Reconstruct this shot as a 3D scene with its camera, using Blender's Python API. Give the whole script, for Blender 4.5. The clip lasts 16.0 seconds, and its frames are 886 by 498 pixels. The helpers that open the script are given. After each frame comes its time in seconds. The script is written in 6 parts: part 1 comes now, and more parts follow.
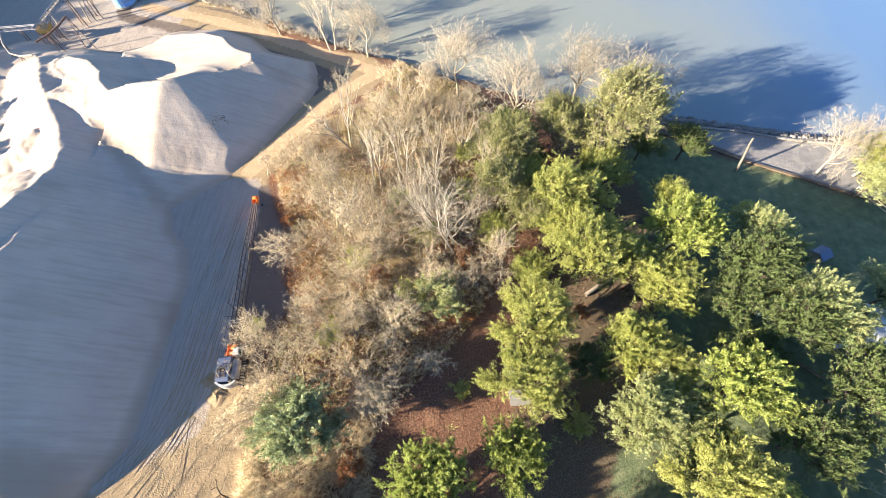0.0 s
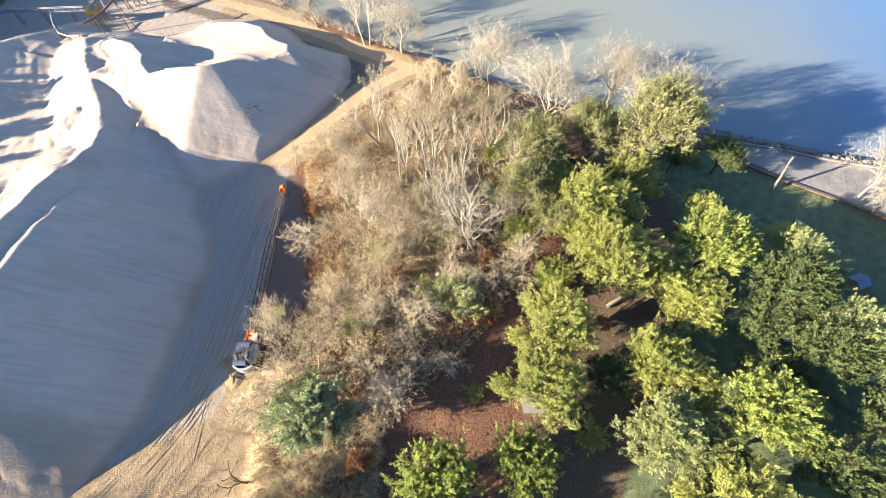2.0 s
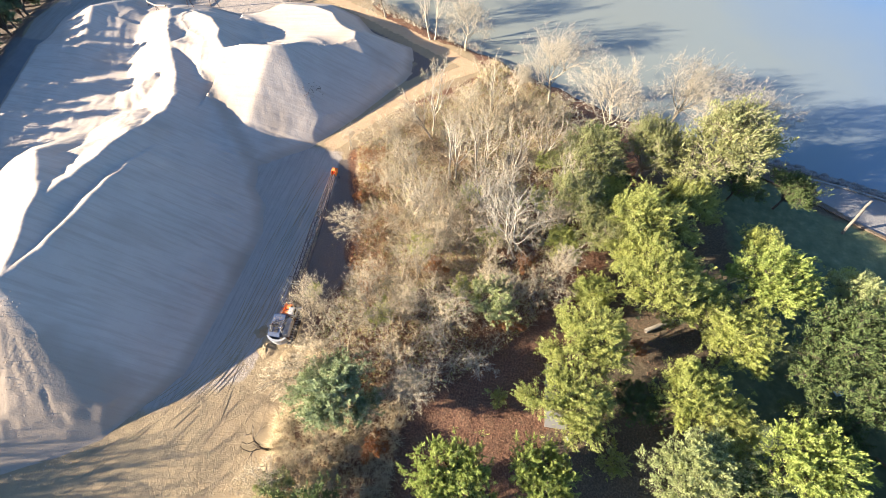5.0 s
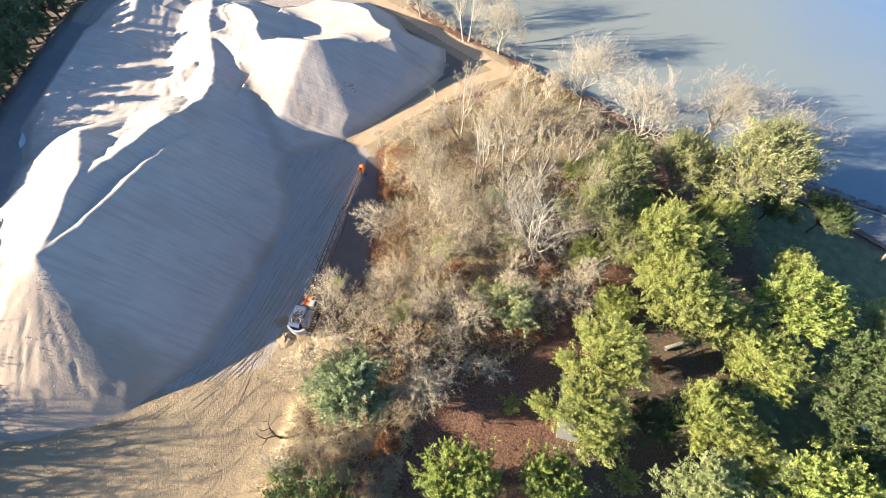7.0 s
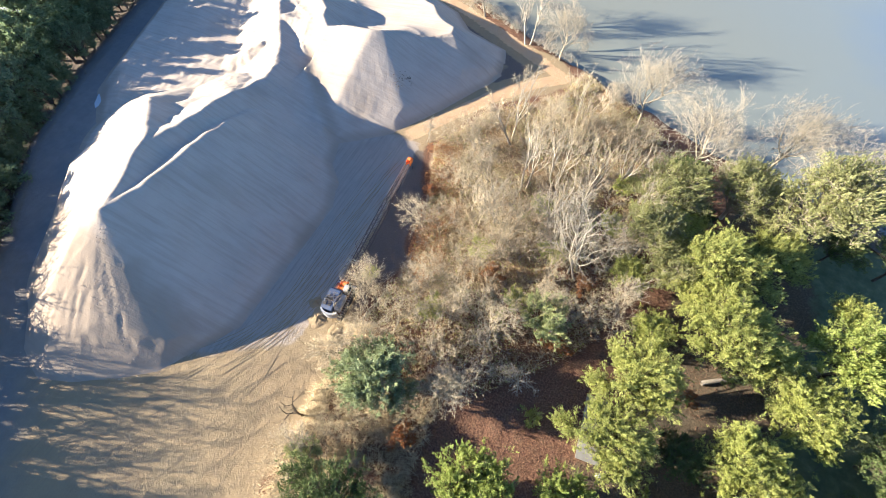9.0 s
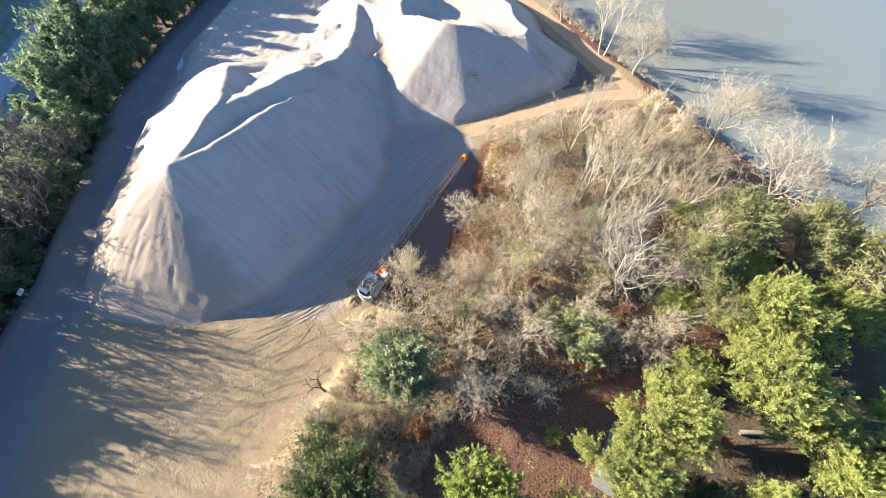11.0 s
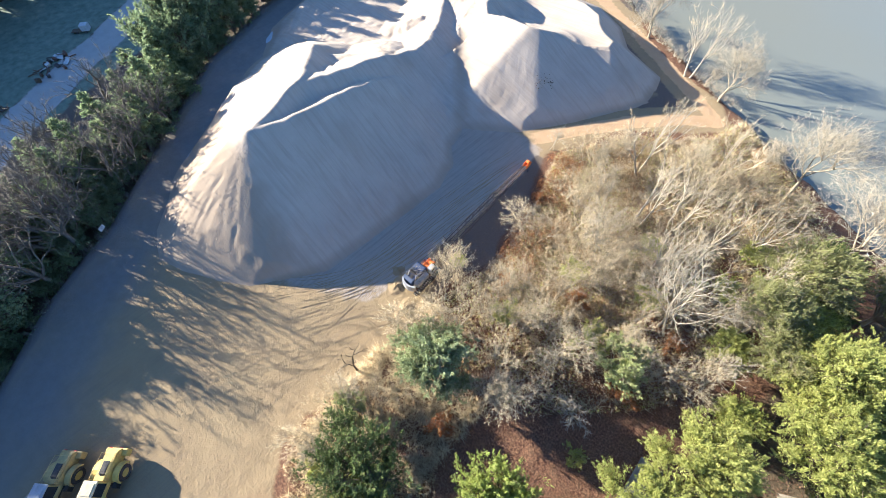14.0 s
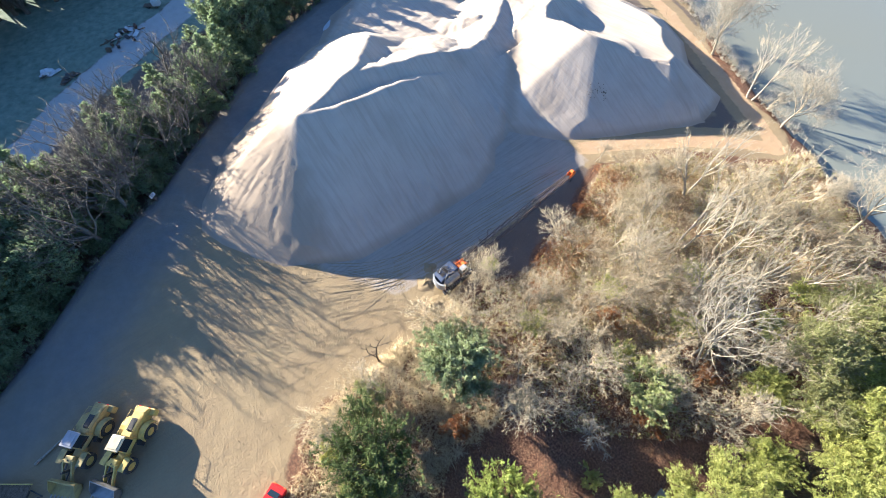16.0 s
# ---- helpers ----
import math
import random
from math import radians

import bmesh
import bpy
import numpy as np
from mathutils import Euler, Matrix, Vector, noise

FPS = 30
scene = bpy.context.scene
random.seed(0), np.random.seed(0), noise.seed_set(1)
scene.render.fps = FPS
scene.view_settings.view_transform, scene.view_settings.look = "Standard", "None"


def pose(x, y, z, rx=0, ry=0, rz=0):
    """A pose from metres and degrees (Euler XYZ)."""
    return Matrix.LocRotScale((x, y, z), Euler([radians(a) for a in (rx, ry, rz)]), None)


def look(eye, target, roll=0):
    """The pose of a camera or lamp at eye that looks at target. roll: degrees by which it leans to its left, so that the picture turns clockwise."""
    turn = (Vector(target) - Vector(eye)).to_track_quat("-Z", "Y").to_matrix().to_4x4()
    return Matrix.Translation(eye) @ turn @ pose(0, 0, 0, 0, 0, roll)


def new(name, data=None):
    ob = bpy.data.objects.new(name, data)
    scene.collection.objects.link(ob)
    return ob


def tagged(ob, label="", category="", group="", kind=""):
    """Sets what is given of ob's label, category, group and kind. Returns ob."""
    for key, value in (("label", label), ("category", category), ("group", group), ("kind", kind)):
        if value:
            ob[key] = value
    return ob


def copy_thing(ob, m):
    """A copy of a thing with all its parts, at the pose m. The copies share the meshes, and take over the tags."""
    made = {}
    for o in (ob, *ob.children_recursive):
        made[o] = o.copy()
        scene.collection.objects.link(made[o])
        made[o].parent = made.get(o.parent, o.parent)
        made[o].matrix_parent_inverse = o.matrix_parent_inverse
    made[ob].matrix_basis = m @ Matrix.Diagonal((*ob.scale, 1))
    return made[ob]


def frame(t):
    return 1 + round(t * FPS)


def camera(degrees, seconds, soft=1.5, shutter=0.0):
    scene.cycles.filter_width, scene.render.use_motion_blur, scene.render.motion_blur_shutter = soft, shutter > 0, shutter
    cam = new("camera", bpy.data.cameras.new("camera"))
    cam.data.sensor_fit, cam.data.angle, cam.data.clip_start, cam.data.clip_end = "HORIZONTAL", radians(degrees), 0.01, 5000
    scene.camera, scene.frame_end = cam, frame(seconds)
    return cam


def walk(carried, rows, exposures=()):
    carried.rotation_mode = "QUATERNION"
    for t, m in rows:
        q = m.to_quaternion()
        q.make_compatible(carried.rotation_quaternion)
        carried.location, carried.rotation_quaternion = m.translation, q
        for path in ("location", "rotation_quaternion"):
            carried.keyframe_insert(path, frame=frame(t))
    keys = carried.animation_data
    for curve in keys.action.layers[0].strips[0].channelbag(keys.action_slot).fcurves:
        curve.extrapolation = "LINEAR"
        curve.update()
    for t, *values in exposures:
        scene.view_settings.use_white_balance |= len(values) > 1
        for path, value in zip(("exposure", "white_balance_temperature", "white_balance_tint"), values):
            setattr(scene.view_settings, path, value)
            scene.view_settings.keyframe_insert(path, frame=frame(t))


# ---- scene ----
# camera: a drone that hovers about 50 m up, drifts a little and turns to its left
cam = camera(93.0, 16.0, soft=0.4)
PITCH, ROLL = -59.27, -1.31
ROWS = [  # seconds, x, y, z, heading
    (0.0, 0.00, 0.00, 50.00, 0.00),
    (0.5, -0.19, 0.07, 49.99, 1.11),
    (1.0, -0.36, 0.14, 49.97, 2.37),
    (1.5, -0.51, 0.16, 49.89, 3.53),
    (2.0, -0.65, 0.16, 49.83, 4.51),
    (2.5, -0.77, 0.07, 49.77, 5.98),
    (3.0, -0.97, 0.03, 49.68, 7.71),
    (3.5, -1.16, 0.04, 49.64, 9.29),
    (4.0, -1.32, 0.00, 49.63, 10.62),
    (6.5, -2.20, -0.01, 49.99, 16.49),
    (7.0, -2.41, 0.01, 50.05, 17.51),
    (7.5, -2.65, -0.01, 50.15, 19.54),
    (8.0, -2.97, -0.08, 50.14, 22.33),
    (8.5, -3.20, -0.12, 49.96, 24.30),
    (9.0, -3.38, -0.15, 49.81, 25.68),
    (9.5, -3.53, -0.21, 49.63, 27.94),
    (10.0, -3.73, -0.26, 49.43, 30.89),
    (12.5, -4.41, -0.80, 49.36, 40.60),
    (13.0, -4.57, -0.96, 49.35, 42.55),
    (13.5, -4.73, -1.12, 49.41, 44.48),
    (14.0, -4.88, -1.26, 49.42, 46.19),
    (14.5, -5.06, -1.40, 49.38, 48.11),
    (15.0, -5.22, -1.52, 49.31, 49.89),
    (15.5, -5.37, -1.64, 49.25, 51.72),
    (16.0, -5.62, -1.75, 49.17, 53.40),
]
walk(cam, [(t, pose(x, y, z, 90 + PITCH, 0, yaw) @ pose(0, 0, 0, 0, 0, ROLL)) for t, x, y, z, yaw in ROWS],
     exposures=[(0.0, 2.54, 5820, 14.5), (8.0, 2.41, 5540, 13.5), (16.0, 2.38, 5240, 12.0)])

# low winter sun and clear sky
SUN_AZ, SUN_EL = radians(20.0), radians(16.6)  # the heading of the shadows, and the sun's height
world = bpy.data.worlds.new("sky")
scene.world = world
world.use_nodes = True
_sky = world.node_tree.nodes.new("ShaderNodeTexSky")
_sky.sky_type, _sky.sun_disc = "NISHITA", False
_sky.sun_elevation, _sky.sun_rotation = SUN_EL, math.atan2(-math.cos(SUN_AZ), -math.sin(SUN_AZ)) % (2 * math.pi)
_sky.ozone_density, _sky.dust_density = 4.0, 0.6
_back = world.node_tree.nodes["Background"]
_back.inputs["Strength"].default_value = 0.062
world.node_tree.links.new(_sky.outputs[0], _back.inputs[0])
sun = new("sun", bpy.data.lights.new("sun", "SUN"))
sun.data.energy, sun.data.angle, sun.data.color = 5.0, radians(0.6), (1.0, 0.85, 0.59)
_to_sun = Vector((-math.cos(SUN_AZ) * math.cos(SUN_EL), -math.sin(SUN_AZ) * math.cos(SUN_EL), math.sin(SUN_EL)))
sun.matrix_world = look(_to_sun * 300, (0, 0, 0))


# ---- materials ----
def ramp(nt, fac, stops):
    n = nt.nodes.new("ShaderNodeValToRGB")
    els = n.color_ramp.elements
    while len(els) < len(stops):
        els.new(0.5)
    for e, (p, c) in zip(els, stops):
        e.position, e.color = p, (*c, 1)
    nt.links.new(fac, n.inputs[0])
    return n.outputs[0]


def coords(nt, scale=(1, 1, 1), rot=(0, 0, 0), kind="Object"):
    tc, mp = nt.nodes.new("ShaderNodeTexCoord"), nt.nodes.new("ShaderNodeMapping")
    mp.inputs["Scale"].default_value = scale
    mp.inputs["Rotation"].default_value = [radians(a) for a in rot]
    nt.links.new(tc.outputs[kind], mp.inputs[0])
    return mp.outputs[0]


def noise_tex(nt, scale, detail=5, rough=0.55, vec=None, distort=0.0):
    n = nt.nodes.new("ShaderNodeTexNoise")
    n.inputs["Scale"].default_value, n.inputs["Detail"].default_value = scale, detail
    n.inputs["Roughness"].default_value, n.inputs["Distortion"].default_value = rough, distort
    if vec is None:
        vec = coords(nt)
    nt.links.new(vec, n.inputs["Vector"])
    return n.outputs["Fac"]


def mix(nt, fac, a, b, mode="MIX"):
    n = nt.nodes.new("ShaderNodeMix")
    n.data_type, n.blend_type = "RGBA", mode
    for k, v in ((0, fac), (6, a), (7, b)):
        if isinstance(v, bpy.types.NodeSocket):
            nt.links.new(v, n.inputs[k])
        else:
            n.inputs[k].default_value = (*v, 1) if isinstance(v, tuple) and len(v) == 3 else v
    return n.outputs[2]


def calc(nt, op, a, b=0.0, clamp=False):
    n = nt.nodes.new("ShaderNodeMath")
    n.operation, n.use_clamp = op, clamp
    for k, v in ((0, a), (1, b)):
        if isinstance(v, bpy.types.NodeSocket):
            nt.links.new(v, n.inputs[k])
        else:
            n.inputs[k].default_value = v
    return n.outputs[0]


def bump(nt, height, strength, distance, normal=None):
    n = nt.nodes.new("ShaderNodeBump")
    n.inputs["Strength"].default_value, n.inputs["Distance"].default_value = strength, distance
    nt.links.new(height, n.inputs["Height"])
    if normal is not None:
        nt.links.new(normal, n.inputs["Normal"])
    return n.outputs[0]


def material(name, rough=0.8, metal=0.0, spec=0.3):
    m = bpy.data.materials.new(name)
    m.use_nodes = True
    b = m.node_tree.nodes["Principled BSDF"]
    b.inputs["Roughness"].default_value, b.inputs["Metallic"].default_value = rough, metal
    b.inputs["Specular IOR Level"].default_value = spec
    return m, m.node_tree, b


def attr(nt, name):
    n = nt.nodes.new("ShaderNodeAttribute")
    n.attribute_name = name
    return n.outputs["Fac"]


def paint(name, colour, rough=0.5, metal=0.0, dirt=(0.16, 0.12, 0.08), amount=0.45, scale=2.2, spec=0.4):
    """Painted or bare metal with dust, dirt and worn spots."""
    m, nt, b = material(name, rough, metal, spec)
    a = noise_tex(nt, scale, 6, 0.65)
    f = noise_tex(nt, scale * 9, 3, 0.6)
    k = calc(nt, "MULTIPLY", ramp(nt, a, [(0.42, (0, 0, 0)), (0.72, (1, 1, 1))]), amount)
    c = mix(nt, k, colour, dirt)
    c = mix(nt, calc(nt, "MULTIPLY", f, 0.35), c, tuple(v * 0.72 for v in colour))
    nt.links.new(c, b.inputs["Base Color"])
    nt.links.new(bump(nt, f, 0.25, 0.01), b.inputs["Normal"])
    return m


def ground_material():
    """Sandy yard, orange road, leaf litter, grass and dark soil, blended by the ground's own attributes."""
    m, nt, b = material("ground_mixed", 0.95, 0, 0.1)
    big, mid, fine = noise_tex(nt, 0.09, 5, 0.6), noise_tex(nt, 0.7, 6, 0.65), noise_tex(nt, 5.0, 5, 0.7)
    grit = noise_tex(nt, 14.0, 3, 0.7)
    sand = mix(nt, mid, (0.25, 0.182, 0.10), (0.33, 0.246, 0.14))
    sand = mix(nt, calc(nt, "MULTIPLY", ramp(nt, big, [(0.4, (0, 0, 0)), (0.65, (1, 1, 1))]), 0.55), sand, (0.25, 0.176, 0.10))
    sand = mix(nt, calc(nt, "MULTIPLY", ramp(nt, fine, [(0.5, (0, 0, 0)), (0.75, (1, 1, 1))]), 0.35), sand, (0.22, 0.16, 0.10))
    rut = noise_tex(nt, 1.0, 4, 0.6, coords(nt, (3.6, 0.16, 1), (0, 0, 8)))
    sand = mix(nt, calc(nt, "MULTIPLY", ramp(nt, rut, [(0.48, (0, 0, 0)), (0.64, (1, 1, 1))]), calc(nt, "MULTIPLY", ramp(nt, big, [(0.42, (0, 0, 0)), (0.62, (1, 1, 1))]), 0.42)), sand, (0.20, 0.15, 0.10))
    road = mix(nt, mid, (0.37, 0.235, 0.125), (0.47, 0.325, 0.19))
    soil = mix(nt, fine, (0.085, 0.064, 0.050), (0.20, 0.155, 0.12))
    litter = ramp(nt, fine, [(0.28, (0.05, 0.030, 0.022)), (0.48, (0.14, 0.072, 0.045)), (0.60, (0.22, 0.12, 0.07)), (0.78, (0.34, 0.235, 0.15))])
    litter = mix(nt, calc(nt, "MULTIPLY", ramp(nt, mid, [(0.45, (0, 0, 0)), (0.7, (1, 1, 1))]), 0.55), litter, (0.15, 0.10, 0.06))
    grass = ramp(nt, mid, [(0.3, (0.09, 0.115, 0.062)), (0.55, (0.15, 0.17, 0.09)), (0.75, (0.24, 0.235, 0.13))])
    grass = mix(nt, calc(nt, "MULTIPLY", grit, 0.5), grass, (0.05, 0.066, 0.028))
    # brown duff below the oaks, with the crowns' shade mixed into its colour
    shaded_duff = ramp(nt, fine, [(0.3, (0.06, 0.048, 0.033)), (0.55, (0.13, 0.098, 0.062)), (0.75, (0.22, 0.175, 0.105))])
    straw = ramp(nt, fine, [(0.3, (0.13, 0.085, 0.05)), (0.5, (0.29, 0.205, 0.12)), (0.7, (0.44, 0.34, 0.21))])
    stone = mix(nt, mid, (0.15, 0.14, 0.13), (0.27, 0.25, 0.23))
    pale = mix(nt, mid, (0.285, 0.232, 0.182), (0.385, 0.318, 0.252))
    pale = mix(nt, calc(nt, "MULTIPLY", ramp(nt, rut, [(0.46, (0, 0, 0)), (0.62, (1, 1, 1))]), calc(nt, "MULTIPLY", big, 0.6)), pale, (0.19, 0.15, 0.115))
    meadow = ramp(nt, mid, [(0.3, (0.13, 0.165, 0.12)), (0.55, (0.20, 0.235, 0.175)), (0.75, (0.29, 0.30, 0.22))])
    gravel = mix(nt, mid, (0.34, 0.325, 0.30), (0.46, 0.44, 0.41))
    edge = calc(nt, "MULTIPLY", calc(nt, "SUBTRACT", mid, 0.5), 1.6)
    c = sand
    for name, col in (("pale", pale), ("soil", soil), ("litter", litter), ("shaded_duff", shaded_duff), ("straw", straw), ("grass", grass), ("meadow", meadow), ("stone", stone), ("gravel", gravel), ("road", road)):
        f = calc(nt, "ADD", attr(nt, name), calc(nt, "MULTIPLY", edge, attr(nt, name)))
        f = ramp(nt, f, [(0.35, (0, 0, 0)), (0.62, (1, 1, 1))])
        c = mix(nt, f, c, col)
    # shade of the tree belt, put into the west lane's colour
    lane_shade = mix(nt, mid, (0.13, 0.122, 0.115), (0.225, 0.21, 0.195))
    c = mix(nt, calc(nt, "MULTIPLY", attr(nt, "lane_shade"), calc(nt, "ADD", 0.25, big, True)), c, lane_shade)
    nt.links.new(c, b.inputs["Base Color"])
    n = bump(nt, mid, 0.6, 0.28)
    n = bump(nt, rut, 0.14, 0.12, n)
    nt.links.new(bump(nt, fine, 0.8, 0.10, n), b.inputs["Normal"])
    return m


def sand_material():
    """Washed pale sand with slide streaks down the faces and damp, brownish patches."""
    m, nt, b = material("washed_sand", 0.97, 0, 0.08)
    mid, fine = noise_tex(nt, 0.35, 6, 0.6), noise_tex(nt, 4.0, 4, 0.65)
    streak = noise_tex(nt, 1.0, 5, 0.6, coords(nt, (0.16, 2.1, 0.16)), 0.4)
    c = mix(nt, mid, (0.385, 0.312, 0.242), (0.48, 0.395, 0.312))
    c = mix(nt, calc(nt, "MULTIPLY", ramp(nt, streak, [(0.45, (0, 0, 0)), (0.72, (1, 1, 1))]), 0.5), c, (0.31, 0.245, 0.185))
    c = mix(nt, calc(nt, "MULTIPLY", ramp(nt, fine, [(0.55, (0, 0, 0)), (0.8, (1, 1, 1))]), 0.25), c, (0.38, 0.30, 0.235))
    c = mix(nt, calc(nt, "MULTIPLY", attr(nt, "damp"), 0.8), c, (0.27, 0.20, 0.135))
    nt.links.new(c, b.inputs["Base Color"])
    n = bump(nt, streak, 0.28, 0.12)
    n = bump(nt, mid, 0.2, 0.35, n)
    nt.links.new(bump(nt, fine, 0.4, 0.07, n), b.inputs["Normal"])
    return m


def water_material():
    m, nt, b = material("silty_lake_water", 0.09, 0, 0.5)
    big = noise_tex(nt, 0.02, 4, 0.55)
    pos = nt.nodes.new("ShaderNodeSeparateXYZ")
    nt.links.new(coords(nt), pos.inputs[0])
    silt = calc(nt, "ADD", calc(nt, "MULTIPLY", pos.outputs[0], 0.0065), calc(nt, "MULTIPLY", big, 0.5))
    c = ramp(nt, silt, [(0.1, (0.20, 0.195, 0.145)), (0.45, (0.185, 0.20, 0.175)), (0.80, (0.105, 0.165, 0.255))])
    nt.links.new(c, b.inputs["Base Color"])
    b.inputs["IOR"].default_value = 1.33
    r = noise_tex(nt, 1.6, 3, 0.6, coords(nt, (1, 0.45, 1), (0, 0, 30)))
    nt.links.new(bump(nt, r, 0.06, 0.12), b.inputs["Normal"])
    return m


def leaf_material(name, dark, light, dry=None, glow=0.5):
    """Foliage: each clump has its own shade; light passes through."""
    m, nt, b = material(name, 0.7, 0, 0.1)
    geo, info = nt.nodes.new("ShaderNodeNewGeometry"), nt.nodes.new("ShaderNodeObjectInfo")
    rnd = geo.outputs["Random Per Island"]
    stops = [(0.0, dark), (0.6, light)] + ([(0.86, light), (1.0, dry)] if dry else [(1.0, tuple(v * 1.25 for v in light))])
    c = ramp(nt, rnd, stops)
    c = mix(nt, calc(nt, "MULTIPLY", info.outputs["Random"], 0.35), c, dark)
    c = mix(nt, calc(nt, "MULTIPLY", noise_tex(nt, 0.55, 3, 0.5), 0.35), c, tuple(v * 0.75 for v in light))
    nt.links.new(c, b.inputs["Base Color"])
    tr, mx = nt.nodes.new("ShaderNodeBsdfTranslucent"), nt.nodes.new("ShaderNodeMixShader")
    nt.links.new(c, tr.inputs[0])
    mx.inputs[0].default_value = glow
    nt.links.new(b.outputs[0], mx.inputs[1])
    nt.links.new(tr.outputs[0], mx.inputs[2])
    nt.links.new(mx.outputs[0], nt.nodes["Material Output"].inputs[0])
    return m


def bark_material(name, a, b_):
    m, nt, b = material(name, 0.9, 0, 0.15)
    v = coords(nt, (1, 1, 0.25))
    n1, n2 = noise_tex(nt, 6, 5, 0.7, v), noise_tex(nt, 0.7, 3, 0.6)
    c = mix(nt, ramp(nt, n1, [(0.35, (0, 0, 0)), (0.65, (1, 1, 1))]), a, b_)
    c = mix(nt, calc(nt, "MULTIPLY", n2, 0.4), c, tuple(x * 0.6 for x in a))
    nt.links.new(c, b.inputs["Base Color"])
    nt.links.new(bump(nt, n1, 0.6, 0.05), b.inputs["Normal"])
    return m


M_GROUND, M_SAND, M_WATER = ground_material(), sand_material(), water_material()
BARK_PALE = bark_material("pale_bark", (0.29, 0.245, 0.185), (0.52, 0.455, 0.35))
BARK_GREY = bark_material("grey_bark", (0.26, 0.21, 0.145), (0.50, 0.425, 0.305))
BARK_DARK = bark_material("dark_bark", (0.06, 0.045, 0.035), (0.17, 0.135, 0.10))
TWIG_PALE = bark_material("pale_twigs", (0.35, 0.30, 0.22), (0.56, 0.485, 0.365))
TWIG_TAN = bark_material("tan_twigs", (0.52, 0.405, 0.235), (0.78, 0.635, 0.40))
BARK_MID = bark_material("mid_grey_bark", (0.10, 0.085, 0.07), (0.24, 0.21, 0.17))
TWIG_GREY = bark_material("grey_twigs", (0.15, 0.13, 0.105), (0.30, 0.265, 0.21))
LEAF_CEDAR = leaf_material("dull_cedar_sprays", (0.10, 0.145, 0.08), (0.30, 0.36, 0.18), (0.42, 0.43, 0.22), 0.5)
LEAF_OLIVE = leaf_material("olive_green_leaves", (0.192, 0.219, 0.055), (0.506, 0.506, 0.150), (0.684, 0.616, 0.219))
LEAF_THIN = leaf_material("pale_olive_leaves", (0.160, 0.171, 0.057), (0.388, 0.376, 0.160), (0.502, 0.467, 0.228))
LEAF_YELLOW = leaf_material("yellow_green_leaves", (0.20, 0.225, 0.055), (0.53, 0.545, 0.15), (0.70, 0.61, 0.19))
LEAF_GREY = leaf_material("grey_green_leaves", (0.205, 0.228, 0.091), (0.502, 0.524, 0.228), (0.638, 0.593, 0.296))
LEAF_BRIGHT = leaf_material("bright_green_leaves", (0.161, 0.196, 0.0403), (0.437, 0.483, 0.127), (0.575, 0.552, 0.172))
# much darker green than the other oaks: shade put into the leaf colour
LEAF_DARK = leaf_material("shade_darkened_leaves", (0.04, 0.06, 0.02), (0.14, 0.175, 0.058), (0.23, 0.22, 0.085), 0.25)
LEAF_BELT = leaf_material("shaded_belt_leaves", (0.09, 0.13, 0.07), (0.27, 0.33, 0.17), (0.38, 0.39, 0.21), 0.5)
LEAF_PINE = leaf_material("grey_green_needles", (0.15, 0.178, 0.085), (0.37, 0.41, 0.205), (0.48, 0.48, 0.27), 0.4)
LEAF_RUST = leaf_material("rust_dry_leaves", (0.20, 0.085, 0.04), (0.42, 0.20, 0.085), (0.52, 0.29, 0.13))
LEAF_BROWN = leaf_material("brown_fallen_leaves", (0.10, 0.055, 0.035), (0.24, 0.13, 0.08), (0.36, 0.22, 0.13), 0.1)
LEAF_STRAW = leaf_material("straw_dry_leaves", (0.30, 0.205, 0.115), (0.54, 0.41, 0.235), (0.62, 0.49, 0.30))


# ---- mesh helpers ----
def mesh_np(name, verts, faces, mat, smooth=False):
    """A mesh from an n x 3 array and an array (or list) of faces with equal corner counts."""
    verts, faces = np.asarray(verts, dtype=np.float32), np.asarray(faces, dtype=np.int32)
    me = bpy.data.meshes.new(name)
    k = faces.shape[1]
    me.vertices.add(len(verts))
    me.vertices.foreach_set("co", verts.ravel())
    me.loops.add(faces.size)
    me.loops.foreach_set("vertex_index", faces.ravel())
    me.polygons.add(len(faces))
    me.polygons.foreach_set("loop_start", np.arange(0, faces.size, k, dtype=np.int32))
    me.polygons.foreach_set("loop_total", np.full(len(faces), k, dtype=np.int32))
    if smooth:
        me.polygons.foreach_set("use_smooth", np.ones(len(faces), dtype=bool))
    me.update(calc_edges=True)
    me.materials.append(mat)
    return me


def part(name, bm, mat, parent, label=""):
    """Links a bmesh (or a ready mesh) as one mesh object under a thing or a part."""
    if isinstance(bm, bmesh.types.BMesh):
        me = bpy.data.meshes.new(name)
        bm.to_mesh(me)
        bm.free()
        me.materials.append(mat)
    else:
        me = bm
    ob = new(name, me)
    ob.parent = parent
    if label:
        tagged(ob, label)
    return ob


def thing(name, label, category, group="", at=None, kind=""):
    ob = new(name)
    ob.empty_display_size = 0.3
    if at is not None:
        ob.matrix_world = at
    return tagged(ob, label, category, group, kind)


def add_box(bm, centre, size, turn=None, bevel=0.0):
    m = Matrix.Translation(centre) @ (turn or Matrix()) @ Matrix.Diagonal((*size, 1))
    g = bmesh.ops.create_cube(bm, size=1, matrix=m)
    if bevel:
        es = list({e for v in g["verts"] for e in v.link_edges})
        bmesh.ops.bevel(bm, geom=es, offset=bevel, segments=2, affect="EDGES", profile=0.5)
    return bm


